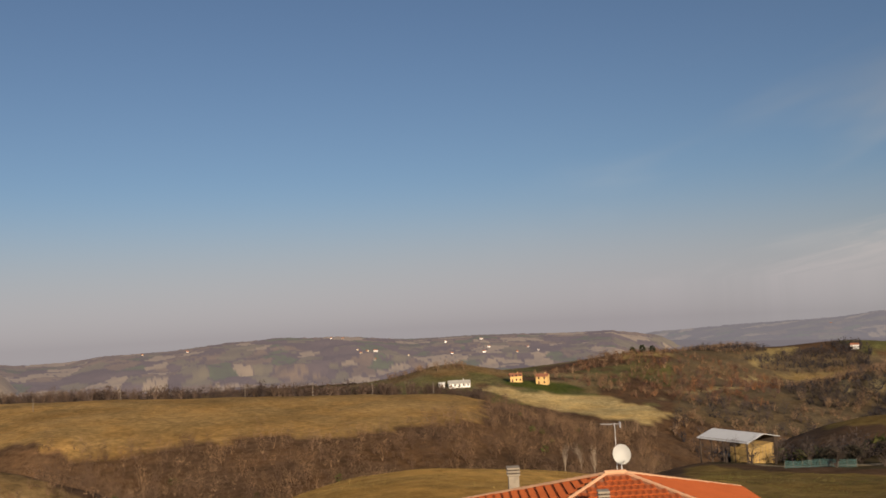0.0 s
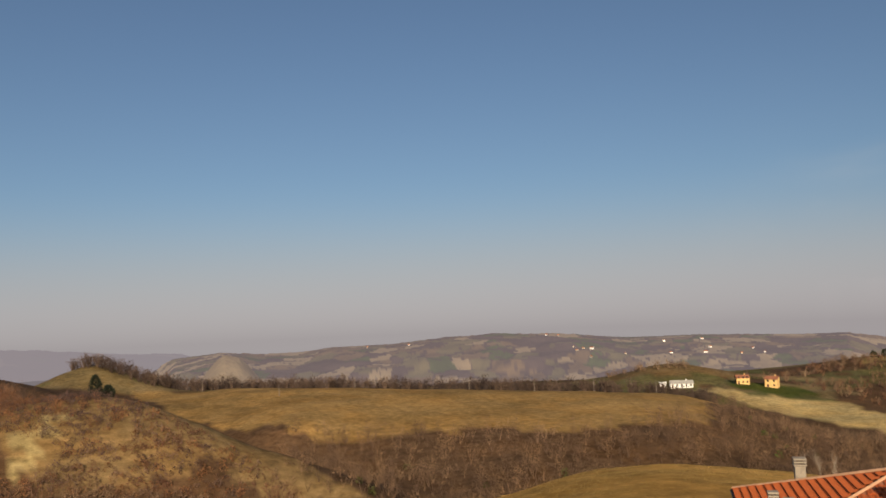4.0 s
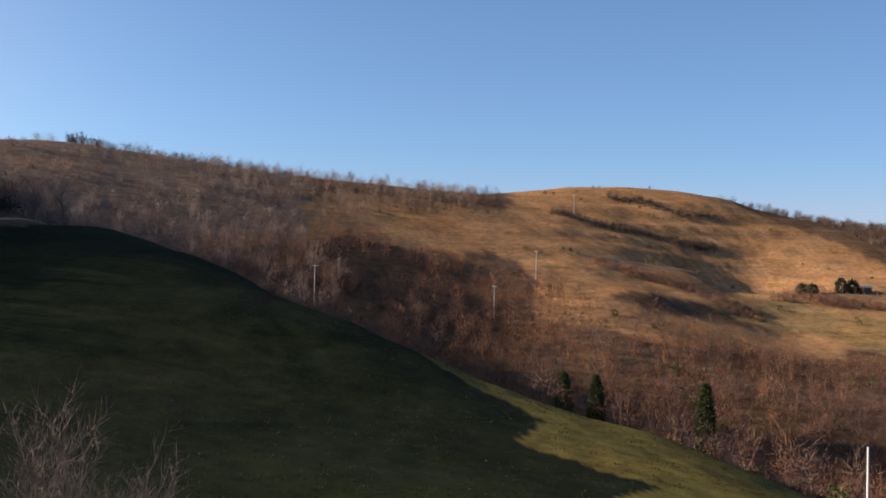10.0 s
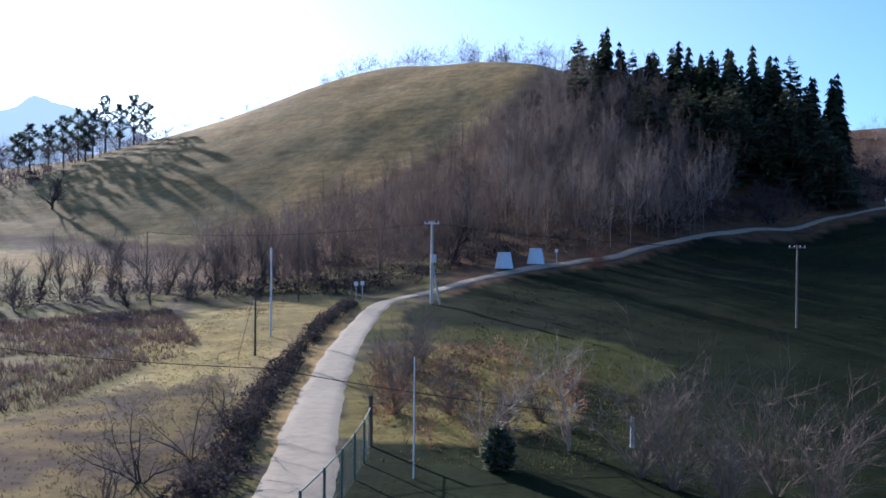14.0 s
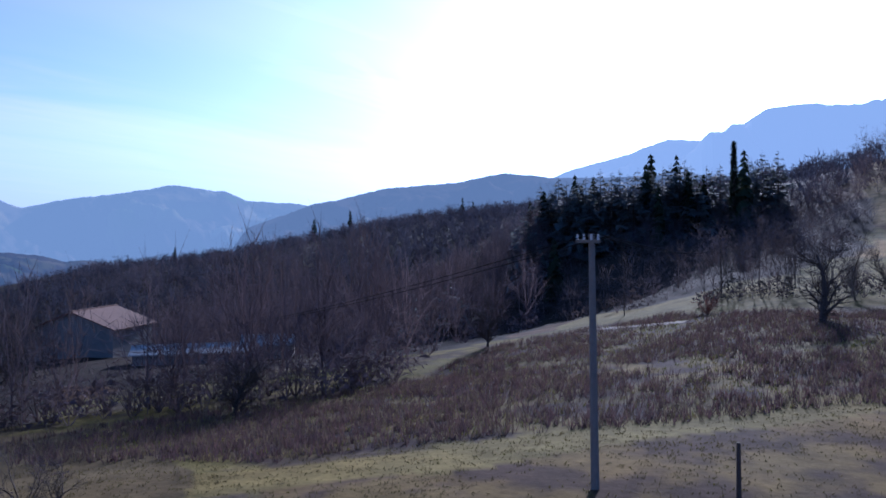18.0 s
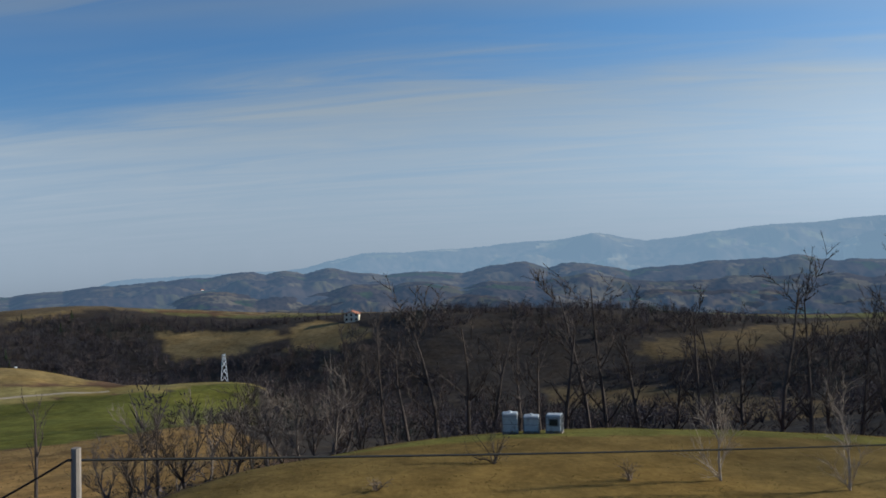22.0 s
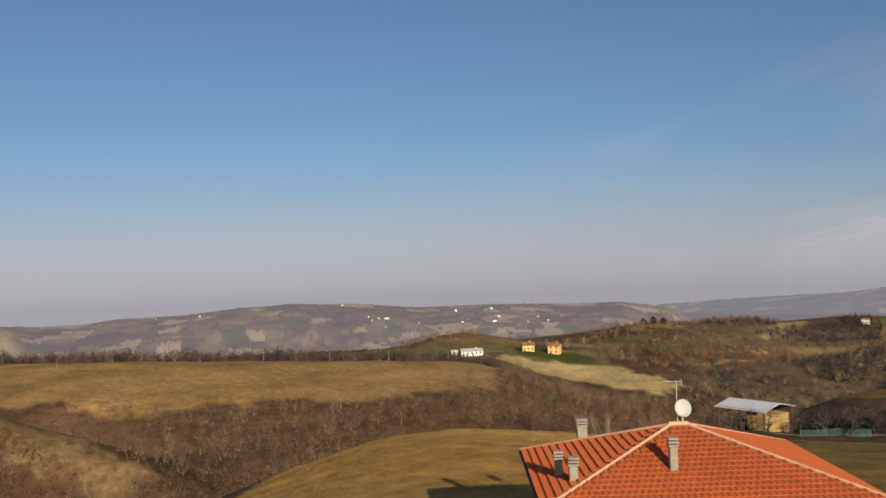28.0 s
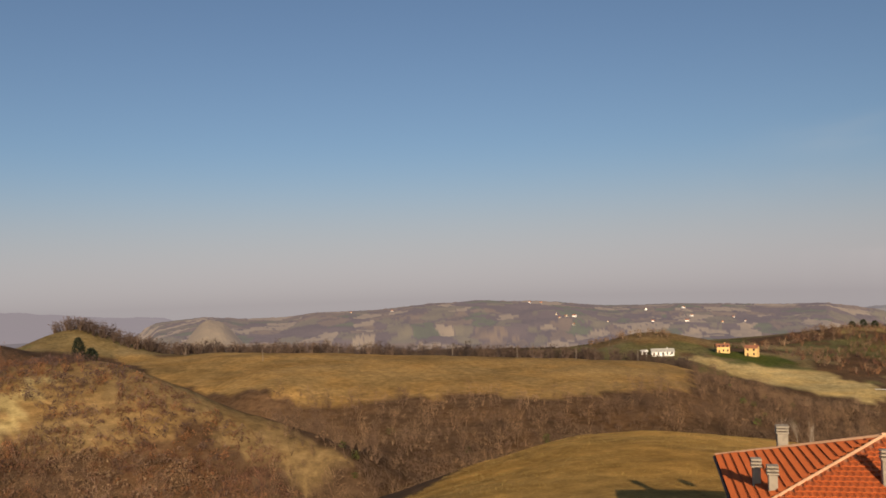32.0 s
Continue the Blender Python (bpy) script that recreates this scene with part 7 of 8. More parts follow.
def hut(az, r, w, turn):
    t = thing("recycling_bin", on_ground(az, r), turn, "pale blue-white slope-sided bin beside the lane", "bin", "bins by the lane")
    bm = bmesh.new()
    lo = [bm.verts.new((sx * w / 2, sy * 0.75, 0.05)) for sx, sy in ((-1, -1), (1, -1), (1, 1), (-1, 1))]
    hi = [bm.verts.new((sx * w / 2 * 0.72, sy * 0.5, 2.0)) for sx, sy in ((-1, -1), (1, -1), (1, 1), (-1, 1))]
    for k in range(4):
        bm.faces.new((lo[k], lo[(k + 1) % 4], hi[(k + 1) % 4], hi[k]))
    bm.faces.new(hi), bm.faces.new(lo[::-1])
    bmesh.ops.bevel(bm, geom=bm.edges[:], offset=0.05, segments=2, affect="EDGES")
    part("body", bm, t, mat=surface("pale_blue_paint", (0.62, 0.68, 0.70), rough=0.5, vary=0.2, scale=2.0))
    part("lid", box((w * 0.74, 1.06, 0.08), (0, 0, 2.03), bevel=0.02), t, mat=surface("pale_blue_paint", (0.62, 0.68, 0.70)))
    for s in (-1, 1):
        part("slot", box((0.45, 0.03, 0.2), (s * w * 0.18, -0.60, 1.6)), t, mat=GLASS)
    part("foot", box((w * 0.9, 1.2, 0.06), (0, 0, 0.03)), t, mat=WOODDARK)


hut(157.2, 112, 1.9, 25)
hut(155.2, 116, 1.9, 28)


def sign(az, r, h, label, plate=True):
    t = thing("road_sign", on_ground(az, r), az + 180, label, "sign", "lane signs")
    part("post", tube((0, 0, -0.2), (0, 0, h), 0.035, 0.035, 8), t, mat=METAL)
    if plate:
        part("plate", box((0.42, 0.03, 0.42), (0, 0.05, h - 0.22), bevel=0.008), t, mat=surface("sign_white", (0.75, 0.75, 0.72), rough=0.5))


sign(153.9, 118, 1.9, "small pale sign on a post beside the lane")
sign(166.2, 98, 1.9, "pale square sign at the lane junction")
sign(166.6, 98, 1.9, "second pale square sign at the junction")
sign(134.9, 178, 1.3, "white marker post beside the lane")
for a, r in ((169.4, 103), (168.2, 101), (166.9, 101)):
    pole("post", "short wooden gate post at the lane junction", a, r, 1.2, WOODGREY, 0.07, 0, group="field posts")


def fence():
    """Green wire garden fence running down beside the lane."""
    t = thing("wire_fence", on_ground(166, 36), 0, "green wire-mesh garden fence beside the lane", "fence")
    green = surface("green_wire", (0.055, 0.105, 0.080), rough=0.6)
    base = t.matrix_world.inverted()
    pts = [on_ground(a, r) for a, r in ((165.6, 39), (166.0, 36), (166.6, 33.5), (167.4, 31), (168.5, 28.5), (170, 26))]
    h = 1.7
    for k, p in enumerate(pts):
        q = base @ p
        part("post", tube(q + Vector((0, 0, -0.3)), q + Vector((0, 0, h + (0.5 if k == 0 else 0.05))), 0.05 if k else 0.10, 0.05 if k else 0.09, 8), t, mat=green if k else WOODDARK)
    segs = []
    for p, q in zip(pts, pts[1:]):
        p, q = base @ p, base @ q
        for j in range(10):
            segs.append((tuple(p + Vector((0, 0, h * j / 9))), tuple(q + Vector((0, 0, h * j / 9))), 0.0035, 0.0035))
        n = int((q - p).length / 0.16)
        for j in range(n):
            s = p + (q - p) * (j / n)
            segs.append((tuple(s), tuple(s + Vector((0, 0, h))), 0.003, 0.003))
        part("rail", tube(p + Vector((0, 0, h)), q + Vector((0, 0, h)), 0.025, 0.025, 6), t, mat=green)
    co, f = rods(segs, 3)
    part("mesh", raw_mesh("mesh", co, f, green), t)


fence()


def netting(a0, r0, a1, r1, h):
    """A low run of garden netting on stakes."""
    t = thing("netting_fence", on_ground(a0, r0), 0, "teal garden netting on short stakes by the shed", "fence")
    base = t.matrix_world.inverted()
    teal = surface("teal_netting", (0.10, 0.20, 0.19), rough=0.8, vary=0.3, scale=3.0)
    n = 8
    pts = [base @ on_ground(a0 + (a1 - a0) * k / n, r0 + (r1 - r0) * k / n) for k in range(n + 1)]
    for p in pts:
        part("stake", tube(p + Vector((0, 0, -0.2)), p + Vector((0, 0, h + 0.15)), 0.04, 0.03, 6), t, mat=WOODGREY)
    for p, q in zip(pts, pts[1:]):
        segs = [(tuple(p + Vector((0, 0, h * j / 12))), tuple(q + Vector((0, 0, h * (j / 12) * (0.92 + 0.02 * (j % 3))))), 0.028, 0.028) for j in range(13)]
        co, f = rods(segs, 3)
        part("net", raw_mesh("net", co, f, teal), t)


netting(339.4, 171, 335.6, 172, 1.3)


def car(az, r, turn, paint, label):
    t = thing("car", on_ground(az, r), turn, label, "car", "cars at the farm")
    bm = bmesh.new()
    prof = [(-2.05, 0.35), (-2.1, 0.85), (-1.85, 0.98), (-1.35, 1.42), (0.35, 1.45), (1.05, 0.98), (1.9, 0.85), (2.05, 0.55), (2.0, 0.3)]
    sides = []
    for s in (-0.82, 0.82):
        sides.append([bm.verts.new((x, s * (0.84 if z > 1.2 else 1.0), z)) for x, z in prof])
    bm.faces.new(sides[0][::-1]), bm.faces.new(sides[1])
    n = len(prof)
    for k in range(n):
        bm.faces.new((sides[0][k], sides[0][(k + 1) % n], sides[1][(k + 1) % n], sides[1][k]))
    bmesh.ops.recalc_face_normals(bm, faces=bm.faces[:])
    part("body", bm, t, mat=paint)
    part("windscreen", box((0.06, 1.25, 0.5), (0.76, 0, 1.2), bevel=0.01), t, mat=GLASS)
    for s in (-0.76, 0.76):
        part("side_window", box((1.5, 0.05, 0.32), (-0.45, s, 1.2), bevel=0.01), t, mat=GLASS)
        for x in (-1.3, 1.3):
            part("wheel", tube((x, s - 0.1, 0.31), (x, s + 0.1, 0.31), 0.31, 0.31, 16), t, mat=surface("rubber", (0.02, 0.02, 0.02)))


car(320.0, 233, 20, surface("white_car_paint", (0.75, 0.75, 0.74), rough=0.3, vary=0.05), "small white car parked at the farm")
car(319.0, 238, 75, surface("grey_car_paint", (0.22, 0.23, 0.25), rough=0.3, vary=0.05), "grey car parked at the farm")
# ------------------------------------------------------------------ single trees
BARK_TAWNY = surface("tawny_bark", (0.19, 0.138, 0.112), rough=0.95, vary=0.4, scale=9.0, bump=0.5)
bare_tree("oak", "spreading leafless oak at the edge of the dry field", 191.1, 82, 8.6, 0.95, 3, BARK_DARK, 4, 0.25, 0.36, 0.15, 0.22, 4, thin=0.022)
bare_tree("oak", "lone leafless oak on the hill crest", 157.2, 336, 9.5, 0.9, 8, BARK_GREY, 3, 0.25, 0.30, 0.15, 0.2, 5)
bare_tree("oak", "leafless oak on the slope above the hedgerow", 184.6, 225, 12, 0.8, 21, BARK_DARK, 3, 0.3, 0.30, 0.15, 0.22, 6)
bare_tree("oak", "dark gnarled tree in front of the barn", 240.8, 76, 9.5, 0.85, 12, BARK_DARK, 4, 0.35, 0.24, 0.15, 0.2, 4)
bare_tree("oak", "leafless round tree at the field edge", 227.2, 65, 5.0, 1.0, 14, BARK_DARK, 4, 0.2, 0.16, 0.10, 0.2, 5)
bare_tree("oak", "round leafless tree at the end of the hedge", 211.2, 98, 5.8, 0.9, 15, BARK_DARK, 4, 0.35, 0.16, 0.10, 0.18, 5)
bare_tree("oak", "large leafless tree behind the lane wood", 160.5, 118, 13, 0.7, 16, BARK_DARK, 4, 0.45, 0.24, 0.15, 0.16, 5)
bare_tree("oak", "leafless tree at the top of the lane", 131.0, 188, 11, 0.7, 17, BARK_GREY, 3, 0.45, 0.24, 0.15, 0.16, 6)
bare_tree("oak", "second leafless tree at the top of the lane", 132.6, 190, 10, 0.7, 18, BARK_GREY, 3, 0.45, 0.24, 0.15, 0.16, 6)

POPLARS = ((315.2, 71, 8.4), (313.4, 69, 7.6), (312.0, 72, 8.2), (310.0, 70, 8.6), (308.0, 73, 8.9), (304.2, 71, 8.8))
for k, (a, r, h) in enumerate(POPLARS):
    bare_tree("poplar", "thin bare tree standing in the dry meadow", a, r, h * 1.25, 0.5, 40 + k, BARK_DARK, 4, 0.8, 0.17, 0.22, 0.08, 3, group="thin trees in the meadow", thin=0.018, reach=0.6)

# hedge between the knoll and the green field
rnd = random.Random(9)
for k in range(16):
    a = 300.5 - k * 0.95 - rnd.random() * 0.5
    bare_tree("hedge_tree", "ragged bare hedge tree behind the grass knoll", a, 58 + rnd.random() * 8, 4.5 + 3.2 * rnd.random(), 0.55, 60 + k, BARK_DARK if k % 2 else BARK_GREY, 4, 0.55, 0.11, 0.15, 0.24, 3, group="hedge trees behind the knoll", thin=0.016)
# row of tall trees below the knoll
for k in range(26):
    a = 287.0 - k * 1.6 - rnd.random() * 1.0
    r = 70 + rnd.random() * 14
    top = 10 + r * math.tan(radians(-6.0 + 5.0 * rnd.random() ** 1.5))
    p = on_ground(a, r)
    h = max(6.0, top - p.z)
    bare_tree("tall_tree", "tall bare tree with forked limbs below the knoll", a, r, h * 1.32, 0.9, 100 + k, BARK_DARK, 4, 0.6, 0.19, 0.10, 0.10, 3 if k % 2 else 4, group="tall trees below the knoll", thin=0.03, reach=0.62)
# shrubs on the knoll and in the field
for k, (a, r, h) in enumerate(((262.6, 39, 3.9), (255.4, 39, 4.2))):
    bare_tree("young_tree", "slim pale-barked young tree on the grass knoll", a, r, h, 0.6, 260 + k, BARK_PALE, 4, 0.55, 0.06, 0.1, 0.2, 3, group="young trees on the knoll", thin=0.008)
for k, (a, r, h, m) in enumerate(((243.2, 37, 4.6, BARK_DARK), (239.4, 35, 4.0, BARK_DARK), (276.6, 41, 2.5, BARK_DARK), (246.8, 38, 2.2, BARK_DARK), (237.5, 37, 2.4, BARK_DARK), (268, 38, 1.2, BARK_BROWN), (284, 36, 1.0, BARK_BROWN))):
    shrub("bare twiggy shrub on the grass knoll", a, r, h, 0.6, 200 + k, m, 5, "shrubs on the knoll", 2, 0.035, 0.35, 0.009)
# trees between the camera and the green slope
bare_tree("young_tree", "pale leafless young tree below the lane", 153.0, 40, 5.6, 0.55, 300, BARK_PALE, 4, 0.5, 0.10, 0.15, 0.25, 3)
bare_tree("young_tree", "pale leafless young tree beside the fence", 158.6, 38, 4.8, 0.6, 309, BARK_PALE, 4, 0.5, 0.08, 0.15, 0.22, 3)
for k, (a, r, h) in enumerate(((148.6, 37, 6.0), (146.6, 36, 5.0), (140.6, 38, 6.2), (138.2, 36, 5.4), (132.2, 37, 5.8), (129.6, 36, 5.4), (127.0, 37, 4.6), (143.6, 35, 3.6))):
    shrub("tall leafless bush with fanned pinkish-grey stems", a, r, h * 1.0, 0.40, 320 + k, BARK_TAWNY, 8, "bushes before the slope", 3, 0.030, 0.7, 0.009)
for k, (a, r, h) in enumerate(((163.9, 52, 4.4), (163.2, 57, 4.6), (164.0, 46, 3.6), (162.4, 62, 4.2), (160.6, 46, 3.4), (157.0, 44, 3.0), (154.8, 46, 2.6))):
    shrub("grey leafless thicket beside the lane", a, r, h, 0.45, 340 + k, BARK_GREY, 8, "thicket beside the lane", 3, 0.035, 0.5, 0.010)
for k, (a, r, h) in enumerate(((179.6, 34, 4.0), (176.6, 37, 4.4), (174.6, 43, 3.8), (181.6, 31, 2.6))):
    shrub("leafless shrub on the lane bank", a, r, h, 0.6, 360 + k, BARK_BROWN if k % 2 else BARK_DARK, 5, "shrubs on the bank", 2, 0.04, 0.4, 0.010)
# hedgerow trees beyond the field
for k in range(18):
    a = 189.5 - k * 1.25 - rnd.random() * 0.8
    bare_tree("hedge_tree", "thin bare tree in the hedgerow", a, 100 + 0.55 * k + rnd.random() * 12, 5.5 + 3 * rnd.random(), 0.5, 400 + k, BARK_DARK if k % 2 else BARK_GREY, 3, 0.6, 0.10, 0.15, 0.2, 6, group="hedgerow trees")
# orchard
for k in range(26):
    a = 343 - (k % 13) * 1.45 - rnd.random() * 0.6
    bare_tree("fruit_tree", "low bare orchard tree", a, 170 + 12 * (k // 13) + rnd.random() * 7 + (4 if a > 338 else 0), 4.4 + 1.2 * rnd.random(), 0.9, 450 + k, BARK_DARK, 3, 0.2, 0.16, 0.1, 0.2, 5, group="orchard trees")
for k, (a, r) in enumerate(((321.6, 150), (320.3, 156), (320.9, 185), (322.8, 210), (319.8, 232), (321.5, 240))):
    bare_tree("roadside_tree", "round bare tree beside the farm track", a, r, 7.0, 0.75, 490 + k, BARK_DARK, 3, 0.4, 0.18, 0.15, 0.18, 6, group="track trees")

# evergreens
for k, (a, r, h, w) in enumerate(((331.2, 181, 3.0, 2.4), (330.0, 183, 2.6, 2.2), (336.9, 180, 2.6, 2.2), (335.8, 182, 2.4, 2.0), (327.0, 200, 2.4, 2.2))):
    conifer("bush", "dark rounded brown bush in the orchard", a, r, h, w, 470 + k, 500, 0.5, [(0.07, 0.058, 0.042), (0.05, 0.046, 0.034)], oval, group="orchard bushes")
conifer("cypress", "broad grey-green cypress with dense scaly foliage", 322.5, 40, 8.8, 2.35, 7, 12000, 0.34, [(0.150, 0.165, 0.085), (0.195, 0.205, 0.105), (0.085, 0.098, 0.050)], oval)
conifer("cedar", "olive-green conifer with a thin leader", 320.3, 45, 9.9, 4.6, 8, 9000, 0.55, [(0.21, 0.185, 0.080), (0.26, 0.22, 0.095), (0.145, 0.135, 0.060)], tiers(11), taper=True)
FIRS = [(151.6, 232, 16), (150.6, 228, 15), (149.8, 236, 19), (148.2, 232, 17), (147.0, 228, 17), (145.7, 234, 18), (144.6, 226, 16), (143.7, 230, 18), (142.6, 222, 15), (141.9, 226, 16), (140.8, 219, 17.5), (139.9, 214, 14.5), (139.0, 215, 16.5), (138.0, 212, 11), (146.4, 222, 14), (143.2, 218, 13), (149.0, 224, 14), (150.2, 222, 12)]
frnd = random.Random(31)
FIRS += [(138.2 + 13.6 * frnd.random(), 203 + 34 * frnd.random(), 11 + 5 * frnd.random()) for k in range(30)]
FIRS += [(136.5 + 11.5 * frnd.random(), 176 + 24 * frnd.random(), 11 + 5 * frnd.random()) for k in range(32)]
for k, (a, r, h) in enumerate(FIRS):
    spruce("fir_tree", "tall dark fir on the hill crest", a + 1.1, r, h * (0.80 + 0.28 * frnd.random()), 5.4 + 2.0 * frnd.random(), 1500 + k, [(0.070, 0.085, 0.048), (0.052, 0.066, 0.040), (0.095, 0.100, 0.058)], "firs on the crest")
# needles paled to grey in place of haze before these backlit firs
for k, (a, r, h) in enumerate(((207.7, 225, 17), (206.6, 228, 15), (205.4, 225, 14), (204.0, 230, 17), (202.8, 228, 16), (201.2, 232, 15), (199.7, 230, 17), (198.9, 236, 16), (197.6, 232, 14), (194.4, 232, 16), (193.5, 236, 15), (208.8, 222, 12), (213.5, 180, 11), (216.0, 170, 10), (206.0, 216, 12), (204.7, 214, 13), (203.4, 218, 12), (202.0, 216, 14), (200.5, 219, 13), (208.2, 210, 11), (198.2, 222, 12), (196.8, 236, 14), (195.2, 240, 15), (207.1, 222, 14), (206.1, 219, 15.5), (204.9, 222, 15.5), (204.4, 226, 14), (203.3, 224, 16.5), (202.3, 222, 15), (201.7, 226, 17), (200.9, 224, 16), (200.2, 223, 17), (199.2, 226, 16.5), (198.5, 228, 15), (205.7, 224, 13))):
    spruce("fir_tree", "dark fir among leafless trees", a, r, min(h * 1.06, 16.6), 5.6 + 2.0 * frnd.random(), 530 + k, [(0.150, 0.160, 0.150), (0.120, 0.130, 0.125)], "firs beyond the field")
conifer("cypress", "slender dark cypress above the firs", 196.0, 226, 20, 1.15, 560, 1500, 0.6, NEEDLE, lambda u: (1 - u) ** 0.7 + 0.02)
conifer("cypress", "slender dark cypress among bare trees", 249.1, 210, 16, 1.4, 561, 900, 0.7, NEEDLE, oval)
# haze over the pines is put in by lightening their needle colours
for k, (a, r, h) in enumerate(((186.4, 285, 12), (185.8, 288, 14), (184.8, 292, 13), (184.0, 296, 15), (183.2, 300, 17), (182.4, 298, 16), (181.7, 304, 19), (180.9, 306, 15), (180.1, 310, 17), (179.4, 314, 14), (182.8, 288, 13))):
    conifer("pine_tree", "dark pine with an open ragged crown on the field edge", a, r, h * 0.95, 3.0, 570 + k, 330, 0.95, [(0.120, 0.140, 0.105), (0.090, 0.108, 0.082)], lambda u, k=k: np.sin(np.clip((u - 0.22) / 0.80, 0, 1) * 2.8 + 0.15).clip(0.02) ** 0.8 * (0.55 + 0.45 * np.sin(u * 23 + k * 2.1)), group="pines on the field edge", start=0.24)
for k, (a, r, h) in enumerate(((100.3, 140, 9.0), (98.3, 138, 10), (91.7, 128, 11.5), (110.6, 178, 7), (107.0, 165, 6), (113, 190, 7))):
    conifer("ivy_tree", "ivy-covered tree trunk at the wood's edge", a, r, h, 1.25, 600 + k, 1600, 0.5, [(0.035, 0.05, 0.018), (0.05, 0.065, 0.022)], oval, group="ivy-covered trees")
for k, (a, r, h) in enumerate(((34.7, 272, 6.5), (34.0, 270, 3.5))):
    conifer("cypress", "small dark juniper on the clay spur", a, r, h, 1.6, 620 + k, 500, 0.7, NEEDLE, oval, group="junipers on the spur")
for k, (a, r, h) in enumerate(((57.0, 590, 7), (56.6, 594, 6), (54.2, 590, 6), (53.8, 588, 5), (48.6, 462, 9), (47.9, 458, 8), (48.2, 450, 7), (45.0, 460, 8), (43.8, 455, 9), (49.4, 468, 7), (47.3, 444, 6), (84.2, 432, 8), (83.6, 436, 7), (85.8, 425, 5), (86.3, 428, 5), (348.2, 850, 6), (347.6, 852, 8), (347.0, 848, 7), (79.3, 772, 11), (78.6, 775, 9), (82.7, 760, 12))):
    conifer("pine_tree", "distant dark evergreen beside the houses", a, r, h * 0.8, 2.4, 640 + k, 220, 1.3, [(0.060, 0.066, 0.034), (0.045, 0.052, 0.028)], oval, group="distant evergreens")
conifer("bush", "dark evergreen bush at the wood's edge", 5.6, 150, 5.0, 2.0, 690, 700, 0.6, LEAF, oval)
conifer("bush", "small evergreen bush behind the knoll", 359.6, 170, 4.0, 1.2, 691, 400, 0.6, LEAF, oval)
shrub("rust-coloured twiggy shrub in the hedge", 197.6, 104, 3.0, 0.5, 692, surface("rust_twigs", (0.30, 0.13, 0.08), rough=0.95), 10)
shrub("rust-coloured twiggy shrub beside the lane", 151.3, 118, 3.2, 0.6, 693, surface("rust_twigs", (0.30, 0.13, 0.08)), 12)
conifer("shrub", "dark ivy-clad stump beside the fence", 157.5, 36, 1.7, 0.6, 694, 500, 0.3, [(0.05, 0.06, 0.03), (0.12, 0.12, 0.09)], oval)
for k, (a, r) in enumerate(((48.2, 176), (47.4, 178), (48.8, 172), (352.4, 300), (351.4, 305), (350.6, 298), (101.5, 180), (12, 200), (7, 190))):
    bare_tree("birch", "pale leafless birch in the brown wood", a, r, 8.5, 0.35, 700 + k, BARK_PALE, 3, 0.8, 0.12, 0.15, 0.15, 5, group="pale birches")


# ------------------------------------------------------------------ grass and weeds
def tufts(name, label, poly, count, h, colours, seed, wide=0.05, clump=4):
    rnd = np.random.RandomState(seed)
    x, y = scatter(poly, 0.4, rnd)
    keep = rnd.permutation(len(x))[:count]
    x, y = x[keep], y[keep]
    ok = fractal(x / 5, y / 5, seed, 3) + 0.6 * rnd.rand(len(x)) > 0.1
    x, y = x[ok], y[ok]
    n = len(x)
    co, tint = [], []
    pal = np.array(colours)
    base = pal[rnd.randint(0, len(pal), n)] * (0.7 + 0.6 * rnd.rand(n, 1))
    for k in range(clump):
        px, py = x + rnd.normal(0, 0.12, n), y + rnd.normal(0, 0.12, n)
        z = ground_z(px, py) - 0.03
        hh = h * (0.5 + 0.8 * rnd.rand(n))
        a = rnd.rand(n) * 6.283
        dx, dy = np.cos(a) * wide, np.sin(a) * wide
        tip = np.stack([px + rnd.normal(0, 0.3, n) * hh, py + rnd.normal(0, 0.3, n) * hh, z + hh], -1)
        co.append(np.stack([np.stack([px - dx, py - dy, z], -1), np.stack([px + dx, py + dy, z], -1), tip], 1))
        tint.append(np.repeat(base, 3, 0))
    co, tint = np.concatenate(co).reshape(-1, 3), np.concatenate(tint)
    ob = new(name, raw_mesh(name, co, np.arange(len(co)).reshape(-1, 3), surface("dry_blades", (0.1, 0.1, 0.1), rough=0.95, vary=0.2, scale=0.5, attr=True, spec=0.03, thin=0.25), tint))
    tagged(ob, label, "grass", kind="stuff")


DRYGRASS = [(0.20, 0.135, 0.058), (0.18, 0.118, 0.052), (0.15, 0.105, 0.055)]
tufts("dry_weeds", "tall brown dry weeds in the field", [(240, 62), (225, 68), (216, 78), (210, 98), (200, 110), (190, 90), (178, 100), (176, 70), (185, 50), (200, 42), (225, 40), (240, 48)], 44000, 0.55, [(0.150, 0.092, 0.080), (0.118, 0.076, 0.070), (0.098, 0.067, 0.064), (0.165, 0.128, 0.080)], 1, 0.03, 4)
tufts("grass_patches", "patches of yellow-green grass between the weeds", [(236, 60), (225, 66), (216, 76), (210, 96), (200, 108), (190, 88), (178, 98), (177, 70), (186, 50), (200, 43), (225, 41), (236, 48)], 5000, 0.24, [(0.19, 0.17, 0.05), (0.15, 0.15, 0.04), (0.24, 0.19, 0.08)], 12, 0.05, 3)
tufts("grass_tufts", "short green and straw grass on the near banks", [(240, 48), (225, 40), (200, 42), (185, 50), (174, 100), (171, 100), (173, 40), (182, 27), (210, 22), (240, 24)], 11000, 0.10, [(0.15, 0.125, 0.045), (0.13, 0.105, 0.045), (0.17, 0.13, 0.065)], 2, 0.035, 4)
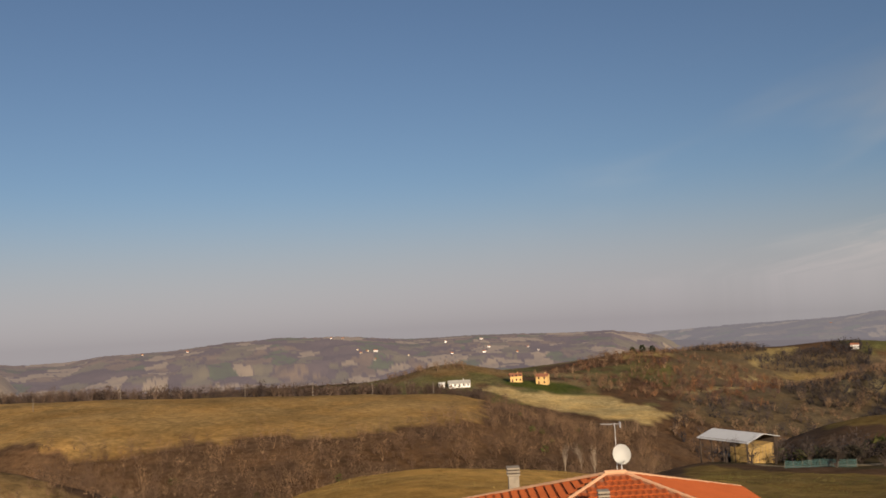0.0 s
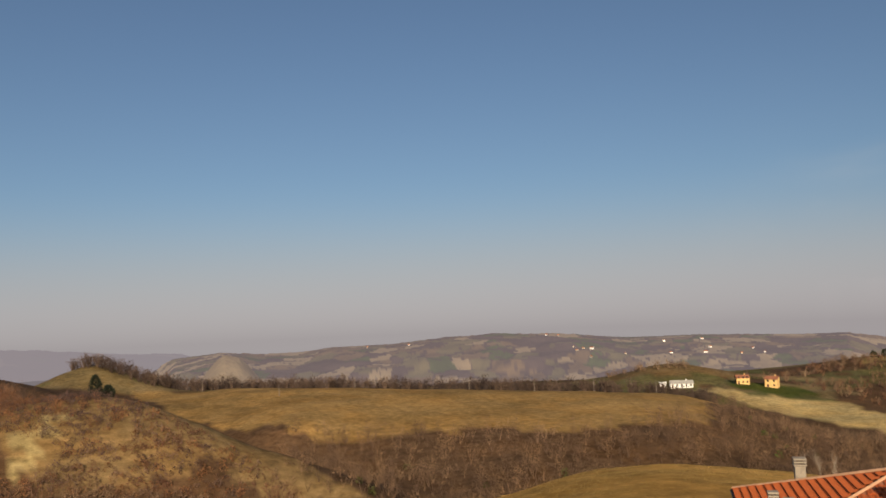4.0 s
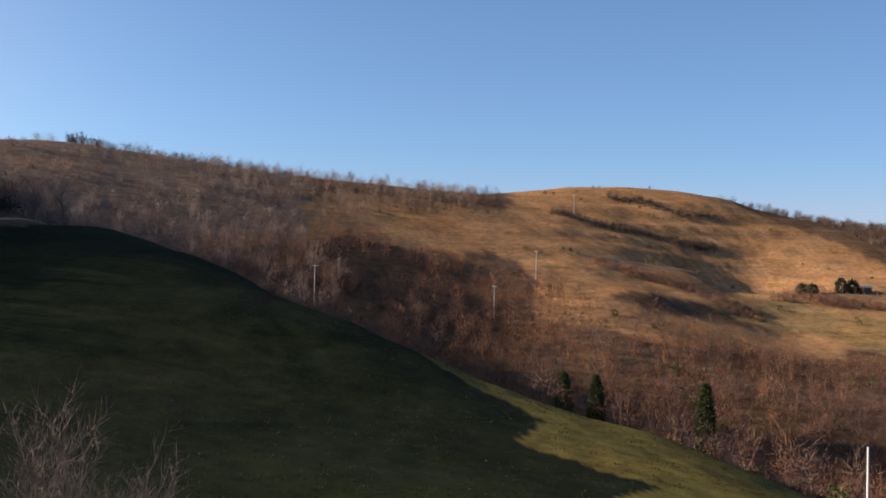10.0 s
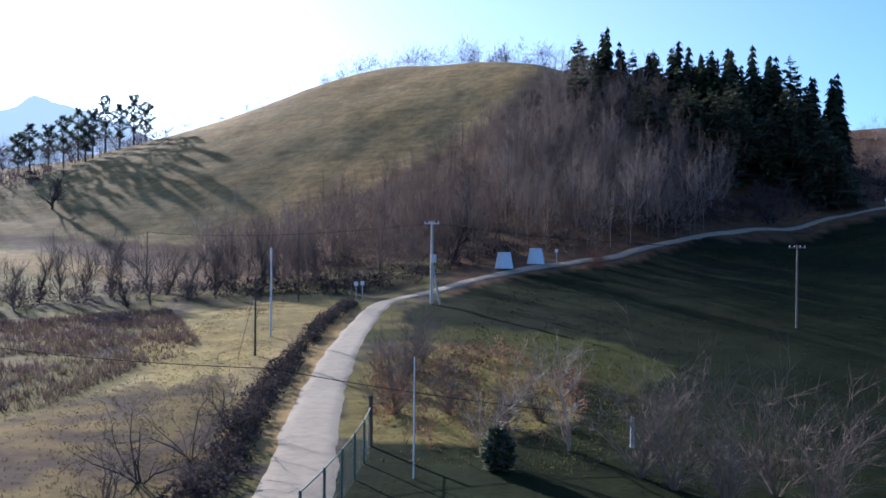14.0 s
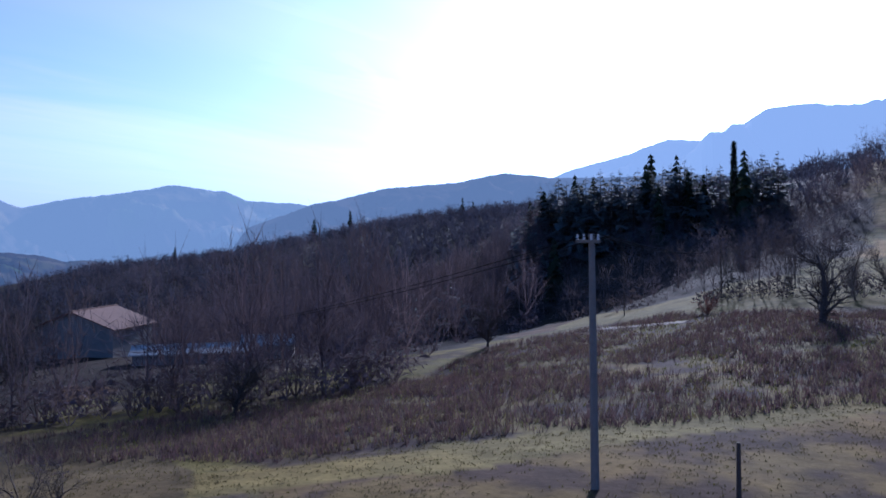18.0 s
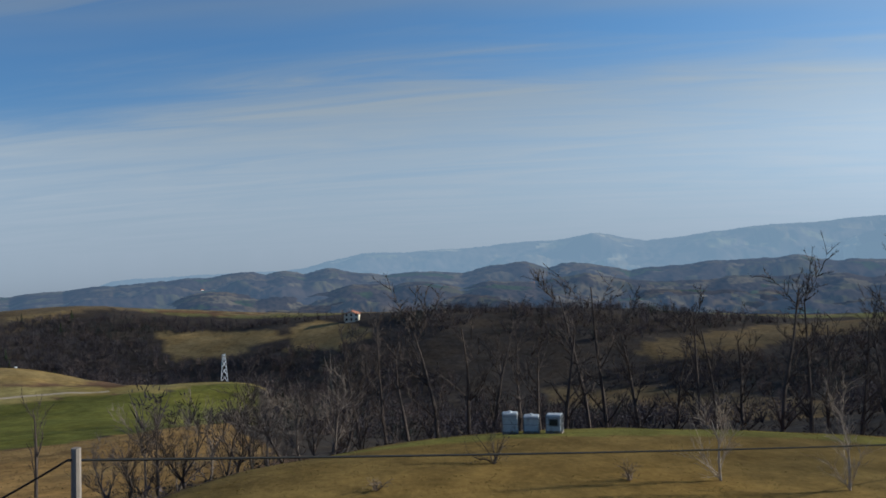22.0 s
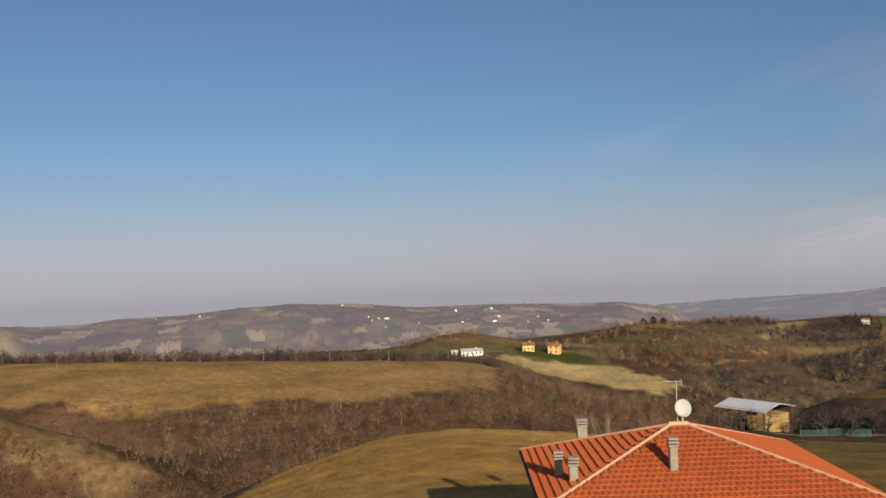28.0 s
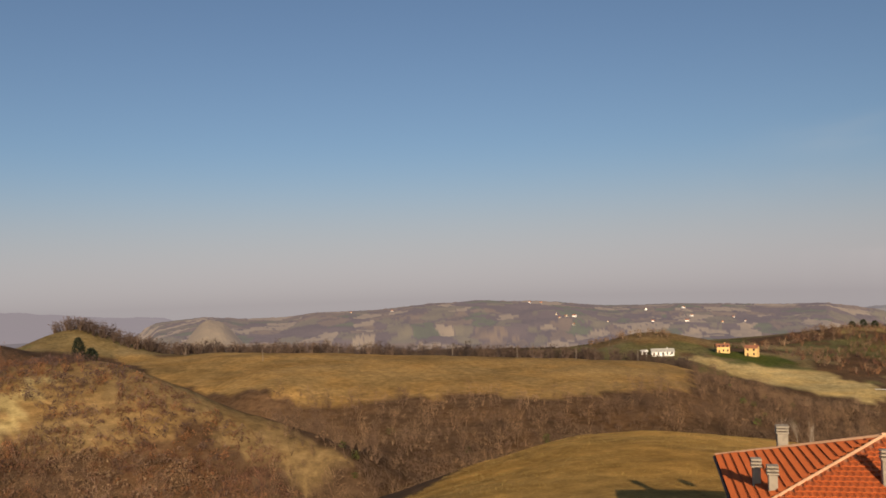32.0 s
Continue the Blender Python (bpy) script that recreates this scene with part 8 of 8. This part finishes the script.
tufts("golden_grass", "short golden-brown grass on the northern knoll", [(24, 62), (16, 84), (12, 97), (5, 116), (353, 128), (342, 132), (338, 70), (350, 45), (10, 45)], 15000, 0.09, [(0.33, 0.215, 0.07), (0.29, 0.19, 0.065), (0.24, 0.165, 0.055)], 22, 0.05, 3)
tufts("orchard_meadow_grass", "coarse olive grass on the slope below the orchard", [(344, 160), (326, 150), (322, 112), (323, 62), (334, 58), (344, 100)], 12000, 0.10, [(0.19, 0.145, 0.052), (0.16, 0.135, 0.042), (0.14, 0.13, 0.038)], 23, 0.05, 3)
tufts("knoll_grass", "short grass on the knoll", [(302, 24), (298, 42), (284, 55), (262, 63), (245, 67), (240, 60), (240, 24)], 6000, 0.06, [(0.150, 0.105, 0.036), (0.125, 0.110, 0.032), (0.165, 0.120, 0.045)], 3, 0.035, 4)
tufts("bank_grass", "yellow-green tussocks on the bank below the lane", [(167, 36), (165.5, 64), (158, 70), (150, 64), (147, 50), (152, 36)], 6000, 0.10, [(0.150, 0.122, 0.042), (0.110, 0.105, 0.032), (0.165, 0.130, 0.055)], 24, 0.04, 4)
# blades darkened along with the shade painted on the slope
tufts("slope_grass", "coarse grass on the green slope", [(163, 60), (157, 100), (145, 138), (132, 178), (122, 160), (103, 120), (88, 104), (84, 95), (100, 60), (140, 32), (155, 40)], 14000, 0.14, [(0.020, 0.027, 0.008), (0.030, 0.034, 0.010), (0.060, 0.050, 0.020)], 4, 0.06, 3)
tufts("meadow_grass", "straw-coloured meadow grass", [(320, 148), (305, 138), (293, 148), (290, 100), (297, 75), (305, 60), (318, 60), (335, 60), (335, 110), (322, 110)], 9000, 0.14, DRYGRASS, 5, 0.06, 3)
def brush_pile(az, r):
    """A heap of cut branches."""
    rnd = random.Random(12)
    t = thing("brush_pile", on_ground(az, r), 0, "grey heap of cut branches in the dry field", "branches")
    segs = []
    for k in range(160):
        a, d = rnd.random() * 6.283, rnd.random() ** 0.7
        c = Vector((math.cos(a) * d * 2.6, math.sin(a) * d * 1.6, (1 - d) * 0.9 * rnd.random() + 0.1))
        v = Vector((rnd.gauss(0, 1), rnd.gauss(0, 0.7), rnd.gauss(0, 0.22))).normalized() * (0.5 + 0.6 * rnd.random())
        segs.append((tuple(c - v), tuple(c + v), 0.035, 0.012))
    co, f = rods(segs, 4)
    part("branches", raw_mesh("branches", co, f, BARK_GREY), t)


brush_pile(181.0, 88)
wood("lane_hedge", "dark clipped hedge along the lane bank", [(175.0, 30), (173.0, 40), (171.3, 52), (169.7, 66), (168.3, 80), (166.4, 92), (167.3, 93), (169.3, 80), (170.9, 66), (172.9, 52), (175.1, 40), (177.9, 30)], 0.42, [("scrub", 1), ("thicket", 4)], 0.36, DARKWOOD, 117)
wood("field_hedge", "low brown thicket behind the grass knoll", [(302, 46), (292, 54), (284, 60), (270, 64), (250, 68), (238, 68), (238, 76), (252, 78), (270, 76), (285, 72), (300, 62)], 2.6, [("scrub", 3), ("thicket", 3)], 0.48, DARKWOOD + DUSK, 118)
wood("barn_thicket", "dense dark thicket at the field edge", [(243, 68), (233, 68), (222, 69), (216, 78), (216, 86), (224, 78), (243, 78)], 1.5, [("scrub", 4), ("thicket", 2), ("crown", 1.5)], 1.2, PLUM, 119)
wood("pasture_scrub", "scattered thorn bushes on the pasture hill", [(104, 330), (95, 320), (80, 350), (80, 440), (88, 540), (95, 600), (103, 560)], 13, [("scrub", 3), ("bush", 1)], 0.8, RUST, 120, 0.25)
wood("plantation", "rows of young olive-green bushes on the slope", [(66, 345), (61, 345), (60.5, 385), (65, 385)], 4.0, [("bush", 1)], 1.0, LEAF, 121)
wood("spur_scrub", "low scrub on the clay spur", [(40, 340), (34, 260), (22, 212), (26, 200), (33, 195), (41, 210)], 1.7, [("scrub", 2), ("thicket", 4)], 0.8, RUST, 122, 0.22)
